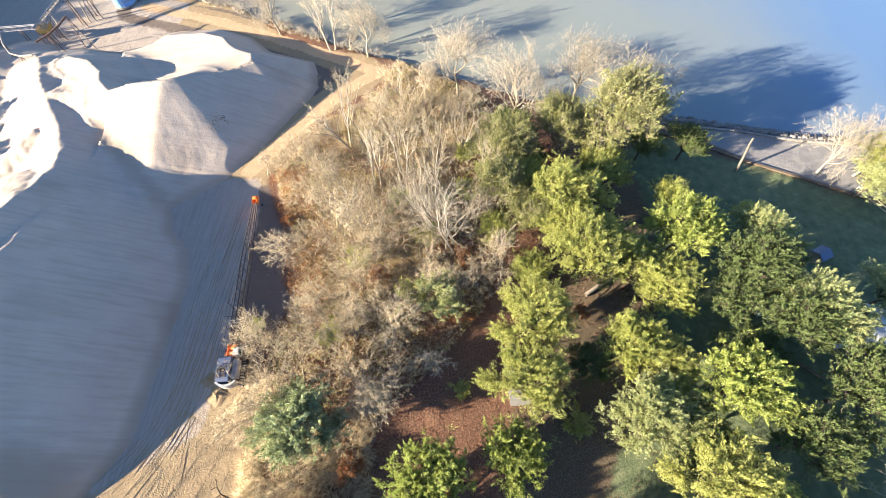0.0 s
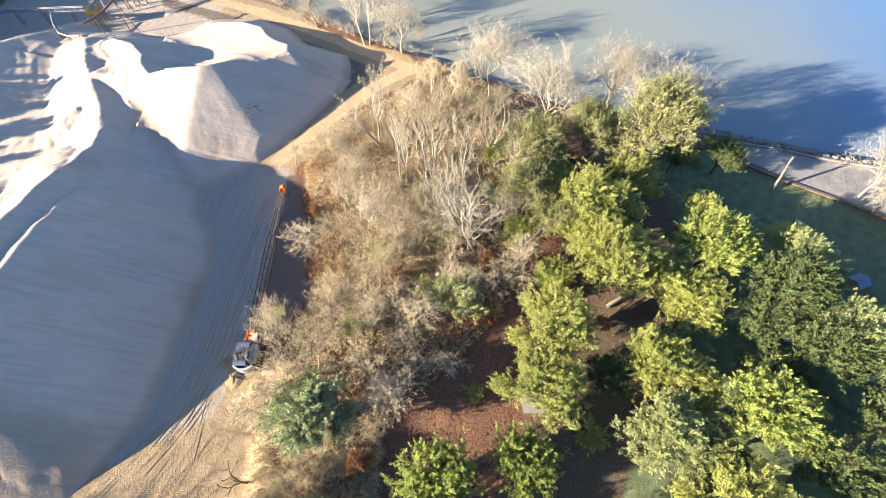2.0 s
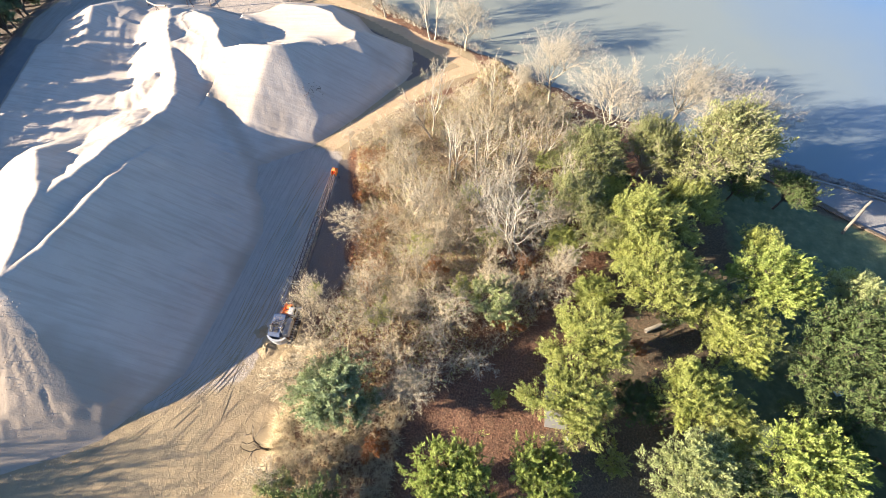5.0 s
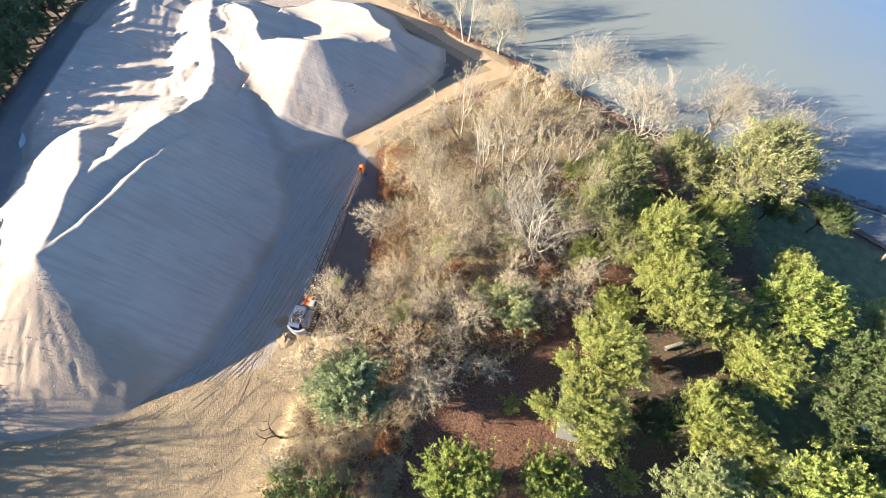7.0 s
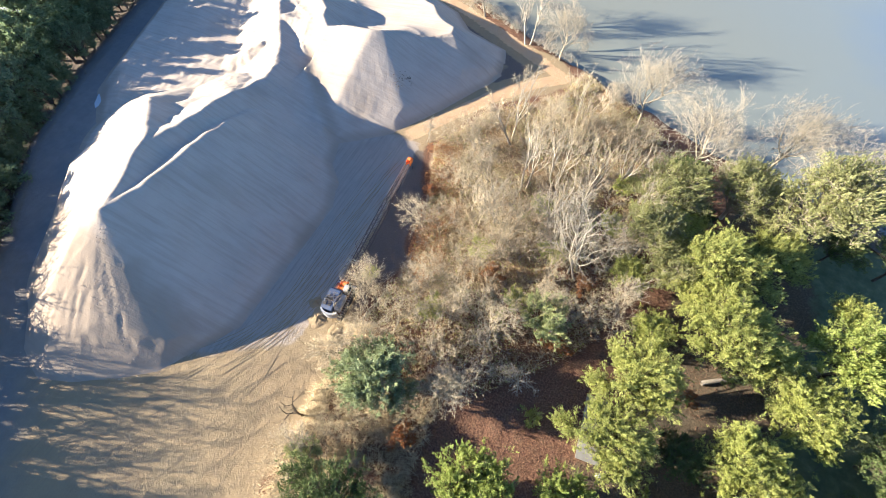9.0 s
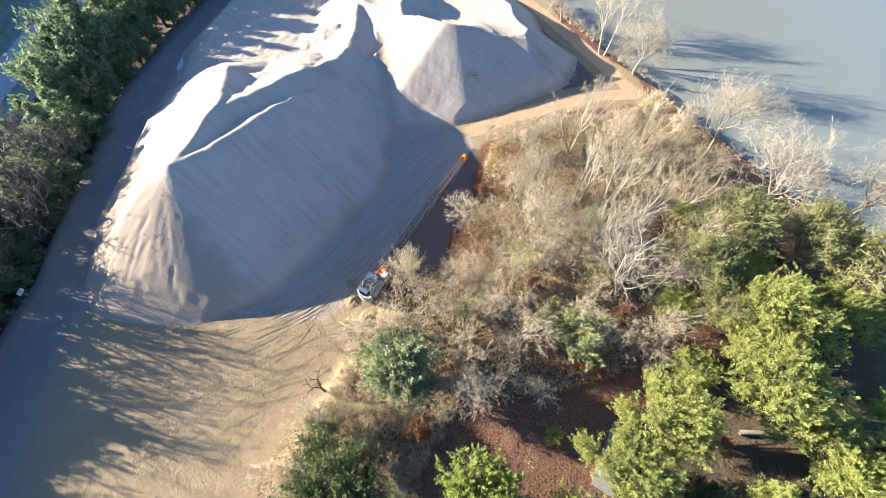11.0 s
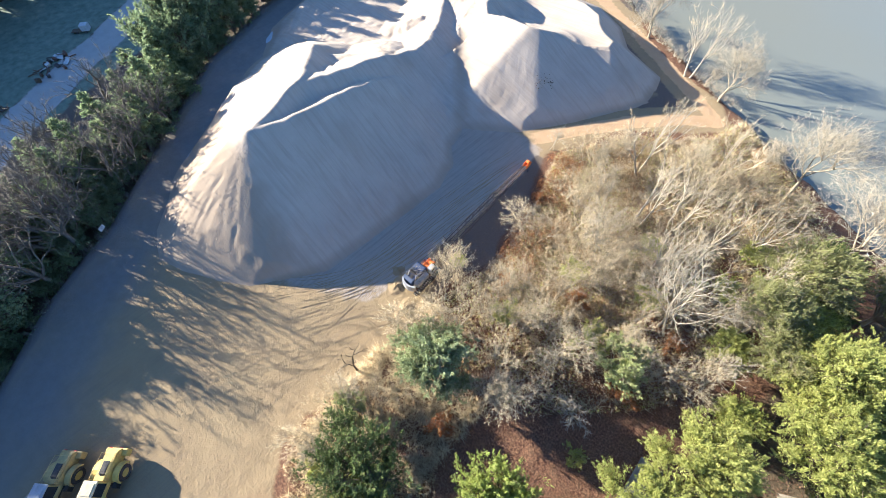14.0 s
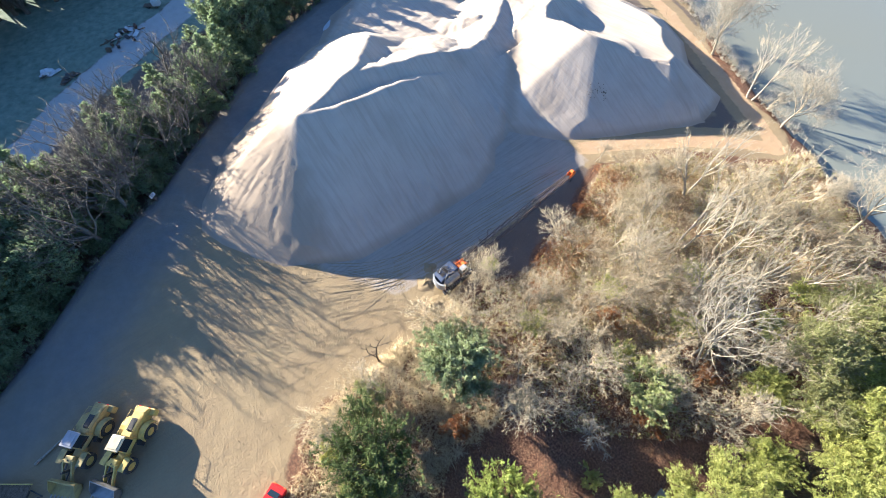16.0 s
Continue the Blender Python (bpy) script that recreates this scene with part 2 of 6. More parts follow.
def add_rod(bm, a, b, r, r2=None, sides=8):
    a, b = Vector(a), Vector(b)
    d = b - a
    m = Matrix.Translation((a + b) / 2) @ d.to_track_quat("Z", "Y").to_matrix().to_4x4()
    bmesh.ops.create_cone(bm, cap_ends=True, segments=sides, radius1=r, radius2=r if r2 is None else r2, depth=d.length, matrix=m)
    return bm


def add_prism(bm, outline, x0, x1, axis="x"):
    """Extrudes an outline (pairs) between x0 and x1 along an axis."""
    def at(p, t):
        return (t, p[0], p[1]) if axis == "x" else (p[0], t, p[1]) if axis == "y" else (p[0], p[1], t)
    lo, hi = [bm.verts.new(at(p, x0)) for p in outline], [bm.verts.new(at(p, x1)) for p in outline]
    n = len(outline)
    fs = [bm.faces.new(lo[::-1]), bm.faces.new(hi)]
    fs += [bm.faces.new((lo[i], lo[(i + 1) % n], hi[(i + 1) % n], hi[i])) for i in range(n)]
    bmesh.ops.recalc_face_normals(bm, faces=fs)
    return bm


def inside(px, py, poly):
    """Signed distance to a polygon: positive within."""
    d = np.full(px.shape, 1e9)
    hit = np.zeros(px.shape, bool)
    n = len(poly)
    for i in range(n):
        (ax, ay), (bx, by) = poly[i], poly[(i + 1) % n]
        dx, dy = bx - ax, by - ay
        t = np.clip(((px - ax) * dx + (py - ay) * dy) / (dx * dx + dy * dy), 0, 1)
        d = np.minimum(d, np.hypot(px - ax - t * dx, py - ay - t * dy))
        cross = ((ay > py) != (by > py)) & (px < dx * (py - ay) / (dy if dy else 1e-9) + ax)
        hit ^= cross
    return np.where(hit, d, -d)


def near_line(px, py, line):
    """Distance to a polyline of (x, y)."""
    d = np.full(px.shape, 1e9)
    for (ax, ay), (bx, by) in zip(line, line[1:]):
        dx, dy = bx - ax, by - ay
        t = np.clip(((px - ax) * dx + (py - ay) * dy) / (dx * dx + dy * dy), 0, 1)
        d = np.minimum(d, np.hypot(px - ax - t * dx, py - ay - t * dy))
    return d


def step(v, lo, hi):
    t = np.clip((v - lo) / (hi - lo), 0, 1)
    return t * t * (3 - 2 * t)


def wavy(x, y, size, seed=0):
    """Cheap smooth noise in -1..1 from a few turned sine waves."""
    rs = np.random.RandomState(seed)
    s = np.zeros(np.shape(x))
    for k in range(7):
        a, f, p = rs.uniform(0, 6.28), (0.6 + 0.32 * k) / size, rs.uniform(0, 6.28)
        s = s + np.sin((x * np.cos(a) + y * np.sin(a)) * f * 6.28 + p + 1.3 * np.sin((y * np.cos(a) - x * np.sin(a)) * f * 3.1 + p)) / (1 + 0.5 * k)
    return s / 3.2


# ---- the plan: outlines in metres, lake to the north, yard to the west ----
WATER_Z = -1.5
SHORE = [(-2600, 300), (-160, 128), (-95, 116), (-62, 103), (-44, 94), (-39.7, 91.0), (-20, 79.5), (-8.5, 74.2), (7.6, 65.9),
         (22, 60), (41, 55.6), (53, 53.2), (61.5, 51.2), (73, 50), (110, 45), (2600, -80)]
YARD = [(-26.8, 42.5), (-23.1, 34.2), (-22.1, 27.6), (-20.3, 22.7), (-21.5, 17), (-21.7, 13.0), (-21, 9.3), (-19.5, 4), (-20.3, -1.6),
        (-21.8, -6.8), (-20.6, -10.5), (-18.2, -13.5), (-13.3, -16.0), (-8, -24), (-6, -60), (-30, -60), (-43.5, -36.2), (-47.5, -30.7), (-55.4, -22.0),
        (-62.2, -10.4), (-85.7, 17.6), (-93, 34.9), (-104, 66), (-100, 100), (-62, 96), (-40, 90), (-30, 78.5), (-12, 72), (-8.3, 68.0), (-10, 65.5), (-20.5, 56)]
HAUL_ROAD = [(-30.6, 43.5), (-26, 51), (-21.5, 57.8), (-16, 64), (-11.3, 67.8), (-15.5, 70.6), (-22, 73.8), (-33.1, 79.6), (-45, 85.4), (-62, 91.5)]
# dark soil along the boom, widened so its colour also stands for shade
CRANE_SOIL_SHADE = [(-28.0, 42), (-23.5, 42), (-21.0, 31), (-18, 23), (-19, 13), (-23, 13), (-25.2, 18), (-26.4, 25), (-27.4, 36)]
LAWN = [(27, 47), (36, 50.5), (48, 43.5), (60, 37), (75, 30), (120, 20), (120, -60), (14, -60), (16, 0), (24, 8), (27, 24), (31, 34)]
SLAB_SHORE = [(40, 51), (48.5, 44.3), (60, 38), (76, 33), (95, 30), (96, 43), (64, 48.4), (48, 52)]
THICKET_FLOOR = [(-26.5, 43.5), (-22, 32), (-20, 23), (-19, 17), (-12, 18), (-6, 24), (2, 32), (3, 46), (12, 53), (3, 64), (-8, 71), (-10, 64), (-20, 54.5)]
FIELD = [(-111.1, 25.7), (-103.8, 5.9), (-96.9, -11.0), (-91.0, -20.4), (-79.1, -33.1), (-67.8, -53.1), (-65.7, -95.7), (-233.9, -95.7), (-233.9, 64.0), (-132.8, 64.0)]
FIELD_LANE = [(-140, 64.0), (-121.7, 18.1), (-116.6, 9.6), (-110.0, -0.6), (-104.2, -9.0), (-98.2, -17.6), (-90.5, -26.5), (-73.5, -47.0), (-61.4, -85.1)]

# crests of the stockpiles, walked northward: pile, slope to the west, slope to the east, points (x, y, height)
CRESTS = [
    # the long face: from the south end along the thin lip, then the cut edge above the terrace
    (0, 0.45, 0.61, [(-51.9, 9.4, 11.0), (-50.4, 14.0, 10.7), (-50.2, 19.8, 10.3), (-50.1, 24.0, 9.9), (-50.4, 28.0, 8.9), (-51.0, 31.6, 7.2)]),
    (0, 0.42, 0.53, [(-55.0, 34.2, 7.8), (-54.9, 37.3, 6.7), (-54.2, 40.7, 6.2), (-55.1, 44.7, 5.9), (-57.7, 49.5, 5.8), (-60.9, 53.7, 5.8), (-65.6, 60.4, 5.8), (-69.5, 67.0, 5.2)]),
    (0, 0.36, 0.36, [(-62.0, 56.8, 5.9), (-56.6, 57.0, 5.5)]),
    # the inner ridge between the two hollows, and the outer one above the lane
    (0, 0.36, 0.62, [(-55.5, 18.3, 11.2), (-54.8, 20.9, 11.0), (-53.9, 23.8, 10.6), (-53.9, 27.2, 9.9), (-54.8, 30.7, 8.9), (-55.0, 34.2, 7.9)]),
    (0, 0.50, 0.66, [(-52.0, 10.2, 11.0), (-52.9, 13.4, 11.1), (-54.4, 17.2, 11.4), (-55.6, 20.6, 11.2), (-58.4, 23.0, 10.6), (-61.4, 25.4, 9.6), (-64.6, 27.8, 8.4)]),
    (0, 0.50, 0.50, [(-66.0, 46.0, 3.4), (-63.8, 47.6, 4.4), (-62.0, 49.5, 5.0)]),
    # the cone beside the haul road, its northern side
    (1, 0.66, 0.66, [(-63.0, 65.7, 6.2), (-58.3, 63.6, 6.8), (-54.9, 60.3, 7.0), (-54.2, 58.2, 7.0), (-51.5, 55.4, 7.1), (-48.3, 56.4, 7.5), (-43.0, 56.1, 8.2), (-39.6, 58.4, 7.6)]),
    # the back bowl, whose floor rises to an eastern rim
    (2, 0.70, 0.55, [(-39.0, 60.5, 4.6), (-35.0, 62.8, 4.95), (-32.2, 65.2, 5.25), (-33.0, 68.4, 5.1), (-37.2, 72.0, 4.6), (-44.0, 75.4, 3.8), (-51.0, 76.2, 3.0)]),
    (3, 0.40, 0.40, [(-82, 58, 4.0), (-86, 66, 4.5), (-80, 74, 2.5)]),
]
TERRACE = [(-68, 29), (-60, 35), (-58, 44), (-63, 54), (-71, 68), (-86, 72), (-96, 52), (-88, 38), (-79, 28)]
BOWL = [(-54, 62), (-39, 60.5), (-35, 62.8), (-32.2, 65.2), (-33, 68.4), (-37.2, 72), (-44, 75.4), (-51, 76.2), (-58, 72)]
HOLLOW = [(-64.5, 27.8), (-61.0, 25.4), (-57.4, 23.6), (-55.2, 25.0), (-55.0, 31.0), (-55.5, 34), (-60, 33)]  # a bench on the pile's shoulder
TROUGH = [(-55.0, 17.5), (-52.8, 14.5), (-50.8, 20.0), (-50.9, 26.5), (-54.0, 28.0), (-54.6, 24)]


def plane(x, y, a, b, c):
    """Height of the plane through three points."""
    a, b, c = (np.array(p, float) for p in (a, b, c))
    n = np.cross(b - a, c - a)
    return a[2] - (n[0] * (x - a[0]) + n[1] * (y - a[1])) / n[2]


def pile_height(x, y, piles=False):
    hs = [np.full(np.shape(x), -3.0) for _ in range(4)]
    for pile, west, east, line in CRESTS:
        best, z = np.full(np.shape(x), 1e9), np.zeros(np.shape(x))
        for (ax, ay, az), (bx, by, bz) in zip(line, line[1:]):
            dx, dy = bx - ax, by - ay
            t = np.clip(((x - ax) * dx + (y - ay) * dy) / (dx * dx + dy * dy), 0, 1)
            d = np.hypot(x - ax - t * dx, y - ay - t * dy)
            side = (dx * (y - ay) - dy * (x - ax)) / (math.hypot(dx, dy) * (d + 1e-6))
            slope = east + (west - east) * step(side, -0.9, 0.9)
            q = az + t * (bz - az) - slope * (np.sqrt(d * d + 0.05) - 0.22) - np.maximum(0.0, 0.62 - slope) * np.maximum(0, d - 9.0)
            z = np.where(d < best, q, z)
            best = np.minimum(best, d)
        hs[pile] = np.maximum(hs[pile], z)
    # floors of the hollows and of the terrace below the cut edge
    hs[0] = np.maximum(hs[0], 8.5 * step(inside(x, y, TROUGH), -0.2, 0.4) - 3 * (inside(x, y, TROUGH) < -0.2))
    hs[0] = np.maximum(hs[0], 7.2 * step(inside(x, y, HOLLOW), -2.5, 1.0) - 3 * (inside(x, y, HOLLOW) < -2.5))
    hs[0] = np.maximum(hs[0], 2.7 * step(inside(x, y, TERRACE), -4.5, 2.5) - 0.5)
    hs[2] = np.maximum(hs[2], np.where(inside(x, y, BOWL) > -0.2, 2.7 + 0.125 * (x + 52), -3.0))
    # the cone's flat southern faces, that meet in ridges below its top
    top, foot = (-43.0, 56.1, 8.2), (-43.2, 43.2, 2.9)
    faces = [plane(x, y, top, foot, (-51.5, 55.4, 7.1)), plane(x, y, top, foot, (-38.0, 58.6, 7.7)), plane(x, y, (-38.5, 58.4, 6.9), (-35.2, 44.5, 2.0), (-31.3, 64.4, 4.6))]
    low = np.minimum(np.minimum(faces[0], faces[1]), faces[2])
    south = low - 0.1 * np.log(sum(np.exp(np.clip((low - q) / 0.1, -30, 0)) for q in faces))  # edges rounded by slides
    crest = np.interp(x, [-51.5, -48.3, -43.0, -39.6, -36.8, -31.3], [55.4, 56.4, 56.1, 58.4, 60.3, 64.4])
    hs[1] = np.where((x > -51.5) & (y < crest), np.minimum(south, 8.2), hs[1])
    k = 0.85  # sand that slid into the valleys between the piles
    top2 = np.maximum(np.maximum(hs[0], hs[1]), np.maximum(hs[2], hs[3]))
    fill = k * np.log(sum(np.exp(np.clip((q - top2) / k, -30, 0)) for q in hs))
    h = top2 + fill * 1.6 * step(top2, -0.5, 1.5)
    return (h, np.argmax(np.stack(hs), 0)) if piles else h


def shore_y(x):
    xs, ys = zip(*SHORE)
    return np.interp(x, xs, ys)


def graded(lo, hi, stepsize, far):
    """Even steps from lo to hi, then ever longer ones to the horizon."""
    core = list(np.arange(lo, hi + 1e-6, stepsize))
    up, s = [core[-1]], stepsize
    while up[-1] < far:
        s *= 1.35
        up.append(up[-1] + s)
    down, s = [core[0]], stepsize
    while down[-1] > -far:
        s *= 1.35
        down.append(down[-1] - s)
    return np.array(down[:0:-1] + core + up[1:])


def grid_faces(ny, nx):
    i = np.arange(ny * nx).reshape(ny, nx)
    return np.stack([i[:-1, :-1].ravel(), i[:-1, 1:].ravel(), i[1:, 1:].ravel(), i[1:, :-1].ravel()], 1)


def float_attr(me, name, values):
    me.attributes.new(name, "FLOAT", "POINT").data.foreach_set("value", np.asarray(values, dtype=np.float32).ravel())


def bank_drop(x, y, yard=None):
    """West of the lane the land falls away by a steep bank to the belt of trees and the field."""
    x, y = np.asarray(x, float), np.asarray(y, float)
    d = -(inside(x, y, YARD) if yard is None else yard)
    return -step(-x, 28, 36) * step(d, 0.6, 4.6) * (3.2 - 2.2 * step(y, 12, 40))


def build_ground():
    xs, ys = graded(-128, 82, 0.62, 2500), graded(-52, 104, 0.62, 2500)
    X, Y = np.meshgrid(xs, ys)
    out = Y - shore_y(X)  # positive on the lake's side
    w = wavy(X, Y, 9, 3)
    yard = inside(X, Y, YARD)
    z = (0.08 * wavy(X, Y, 14, 1) + 0.05 * wavy(X, Y, 3.1, 2)) * (1 - 0.75 * step(yard, 0, 4))
    road = near_line(X, Y, HAUL_ROAD)
    z = np.where(road < 9, z + 0.08 * (1 - step(road, 1.8, 3.5)), z)
    z -= 0.05 * (np.exp(-((road - 0.95) / 0.55) ** 2))  # wheel ruts
    z = z + bank_drop(X, Y, yard)
    fall = step(out + 0.9 * w, -3.4, 3.0)
    z = z * (1 - fall) - 4.0 * fall
    me = mesh_np("ground", np.stack([X, Y, z], -1).reshape(-1, 3), grid_faces(len(ys), len(xs)), M_GROUND, True)
    near = 1 - step(np.hypot(X, Y), 300, 700)
    soft = 1.2
    sd = yard + 0.8 * w
    litter = step(-sd, -soft, soft)
    lawn = step(inside(X, Y, LAWN) + 1.5 * w, -2.5, 2.5)
    field = step(inside(X, Y, FIELD) + 1.2 * w, -2, 2)
    lane = 1 - step(near_line(X, Y, FIELD_LANE) + 0.7 * w, 3.0, 5.0)
    slab = step(inside(X, Y, SLAB_SHORE), -0.6, 0.6)
    west = step(-X, 40, 44)
    # where the floor colour also carries the oaks' shade
    oaks = step(X - 0.25 * Y + 2 * w, 3, 9) * litter
    float_attr(me, "shaded_duff", oaks)
    float_attr(me, "litter", litter * (1 - west))
    float_attr(me, "grass", np.clip(lawn * (1 - slab) + (1 - near), 0, 1))
    float_attr(me, "meadow", field * 0.95 * (1 - lane))
    float_attr(me, "gravel", lane * 0.9)
    float_attr(me, "straw", step(inside(X, Y, THICKET_FLOOR) + 1.5 * w, -1.0, 2.0))
    float_attr(me, "road", (1 - step(road + 0.25 * w, 1.0, 1.6)) * step(Y + 0.8 * X, 16, 23))
    wetstrip = (step(road, 2.6, 3.6) * (1 - step(road, 5.0, 7.5))) * step(yard, 0.5, 2) * (Y > 62) * (X < -14)
    # strip along the lane's west edge that gets the painted belt shade
    lanes = (1 - step(np.abs(yard - 3.0) + 1.2 * w, 2.0, 9.0)) * step(-X, 32, 38) * (Y < 60)
    float_attr(me, "stone", slab)
    float_attr(me, "lane_shade", lanes)
    by_pile = np.maximum((1 - step(np.abs(X + 35.5) + 0.6 * w, 7.6, 9.6)) * step(Y - 0.6 * (X + 42) + 0.5 * w, -5, 1) * (1 - step(Y, 41, 45)), step(-X, 50, 56) * step(Y, -2, 6))
    float_attr(me, "pale", by_pile * step(yard, 0, 1.5))
    extra = litter * west
    float_attr(me, "soil", np.maximum(extra, np.maximum(np.maximum(step(inside(X, Y, CRANE_SOIL_SHADE) + 0.9 * w, -1, 1.2), 0.75 * wetstrip), step(out, -3, -1))))
    tagged(new("ground", me), "sandy yard ground turning to leaf litter and grass", "ground", kind="structure")
    wx = np.array([p[0] for p in SHORE], float)
    wy = np.array([-9, 10, 30, 60, 110, 200, 600, 2600.0])
    X, Y = np.meshgrid(wx, wy)
    Y = Y + shore_y(X)
    me = mesh_np("lake_water", np.stack([X, Y, np.full(X.shape, WATER_Z)], -1).reshape(-1, 3), grid_faces(len(wy), len(wx)), M_WATER)
    tagged(new("lake_water", me), "calm silty blue-green lake water", "water", kind="structure")


def build_piles():
    st = 0.27
    xs, ys = np.arange(-98, -11, st), np.arange(-14, 98, st)
    X, Y = np.meshgrid(xs, ys)
    calm = 0.14 * (0.15 + 0.85 * step(Y, 8, 14)) * (0.15 + 0.85 * step(-X, 44, 50))
    Xw, Yw = X + calm * wavy(X, Y, 5, 11), Y + calm * wavy(X, Y, 5, 12)
    h, owner = pile_height(Xw, Yw, True)
    # the piles stop at the lanes round them
    lanes = np.minimum(inside(X, Y, YARD) - 5.5, 99)
    road = near_line(X, Y, HAUL_ROAD)
    h = np.minimum(h, 0.75 * (lanes) + 0.6)
    h = np.minimum(h, 0.72 * (road - 2.0) + 40 * (1 - step(Y, 38, 43)))
    toe_x = np.interp(Y, [-10, 2, 6, 13, 30, 42, 48], [-40, -36.5, -35.2, -34.8, -34.4, -33.4, -32.0])
    h = np.minimum(h, 0.70 * (toe_x - X) + 0.1 + 40 * step(Y, 44, 49))
    toe_y = np.interp(X, [-77, -73.4, -68.3, -64.7, -61, -57, -52.4, -48.5, -43, -40, -38.3, -36, -35], [20, 13.2, 5.1, -0.6, -3.0, -6.8, -8.6, -7.3, -4.2, -2.0, 0.6, 4.0, 6.0])
    h = np.minimum(h, 0.74 * (Y - toe_y) + 0.1 + 40 * step(Y, 22, 26))
    face = step(h, 0.3, 2.0)
    # runnels where the dry sand slid, most at the foot of the long face
    foot = (1 - step(h, 1.6, 5.5)) * face * step(-X, 30, 34) * (1 - step(-X, 46, 50)) * (Y < 44) * step(Y, 4, 9)
    h = h + 0.17 * foot * np.sin(Y * 6.4 + 0.25 * X + 2.4 * wavy(X, Y, 7, 21)) * (0.5 + 0.5 * wavy(X * 0.3, Y, 5, 22))
    # flutes down the cone's grazing face, and dozer marks over the terrace
    flute = face * (owner == 1) * step(X, -43.5, -41.5) * (Y < 58)
    h = h + 0.028 * flute * wavy((X + 43) * 1.0 + (Y - 56) * 0.5, (Y - X) * 0.10, 0.9, 28)
    shelf = step(inside(X, Y, TERRACE), -1, 2) * (1 - step(h, 3.2, 4.2)) * face
    h = h + shelf * (0.035 * np.sin((Y * 0.55 + X * 0.85) * 4.2 + 2.2 * wavy(X, Y, 9, 33)) * step(wavy(X, Y, 11, 34), -0.3, 0.5) + 0.05 * wavy(X, Y, 3.2, 35))
    h = h + face * (0.10 * wavy(X, Y, 4, 23) + 0.05 * wavy(X, Y, 1.4, 24)) * (1 - 0.85 * step(Y, 46, 52)) * (0.4 + 0.6 * step(Y, 6, 12)) * (0.3 + 0.7 * step(-X, 45, 52))
    # clods and gouges on the sunny side
    scarp = step(Y, 33, 37) * step(-X, 52, 54) * (1 - step(-X, 68, 71)) * face * (h > 2.9)
    h = h + scarp * (0.07 * wavy(X, Y, 2.2, 25) + 0.06 * wavy(X, Y, 0.9, 29))
    ray = np.arctan2(Y - 8.0, X + 51.0)
    fan = face * (1 - step(Y, 3, 8)) * step(h, 0.8, 3.0)
    h = h - 0.24 * fan * np.maximum(0, wavy(ray * 20.0, np.hypot(X + 51, Y - 8) * 0.25, 2.0, 26)) - 0.5 * fan * np.maximum(0, wavy(X, Y, 3.6, 27) - 0.72)
    toe = np.log1p(np.exp(np.clip(h * 3.6, -30, 60))) / 3.6 - 0.08
    z = np.where(toe > -0.07, toe, -0.4)
    keep = (z > -0.03)
    v = np.stack([X, Y, np.maximum(z, -0.16)], -1).reshape(-1, 3)
    f = grid_faces(len(ys), len(xs))
    ok = keep.ravel()[f].any(1)
    f = f[ok]
    crack = near_line(X, Y, [(-54.6, 54.9), (-52.2, 49.5), (-47.3, 44.5), (-41.2, 38.4), (-36.4, 33.0)])
    damp = np.maximum((1 - step(crack + 0.5 * wavy(X, Y, 3, 37), 0.2, 1.7)) * 0.5, (1 - step(z, 0.0, 0.9)) * 0.7) + 0.35 * step(wavy(X, Y, 13, 31), 0.15, 0.8)
    damp = np.maximum(damp, 0.85 * (1 - step(Y + 0.25 * (X + 51) + 1.2 * wavy(X, Y, 4, 36), 5, 9)) * step(-X, 36, 40))
    labels = ("long steep stockpile of pale washed sand with a sharp crest", "cone-shaped stockpile of pale sand beside the haul road",
              "rounded back mound of pale sand below the road", "low rough heap of sand near the sand plant")
    for k, label in enumerate(labels):
        fk = f[owner.ravel()[f[:, 0]] == k]
        used, inv = np.unique(fk, return_inverse=True)
        me = mesh_np("sand_stockpile", v[used], inv.reshape(fk.shape), M_SAND, True)
        float_attr(me, "damp", np.clip(damp, 0, 1).ravel()[used])
        tagged(new("sand_stockpile", me), label, "sand pile", "sand stockpiles")


build_ground()
build_piles()


# ---- trees ----
class Tubes:
    """Collects tapered tubes and leaf clumps as arrays."""

    def __init__(self):
        self.v, self.f, self.n = [], [], 0

    def tube(self, pts, radii, sides=5):
        pts = np.asarray(pts, float)
        t = np.gradient(pts, axis=0)
        t /= np.linalg.norm(t, axis=1)[:, None] + 1e-9
        ref = np.array([0.31, 0.87, 0.38])
        a = np.cross(t, ref)
        a /= np.linalg.norm(a, axis=1)[:, None] + 1e-9
        b = np.cross(t, a)
        ang = np.arange(sides) * 2 * np.pi / sides
        ring = pts[:, None] + np.asarray(radii)[:, None, None] * (np.cos(ang)[None, :, None] * a[:, None] + np.sin(ang)[None, :, None] * b[:, None])
        k = len(pts)
        idx = self.n + np.arange(k * sides).reshape(k, sides)
        nxt = np.roll(idx, -1, axis=1)
        self.v.append(ring.reshape(-1, 3))
        self.f.append(np.stack([idx[:-1].ravel(), nxt[:-1].ravel(), nxt[1:].ravel(), idx[1:].ravel()], 1))
        self.n += k * sides

    def mesh(self, name, mat):
        return mesh_np(name, np.concatenate(self.v), np.concatenate(self.f), mat, True)


def unit(v):
    return v / (np.linalg.norm(v, axis=-1, keepdims=True) + 1e-9)


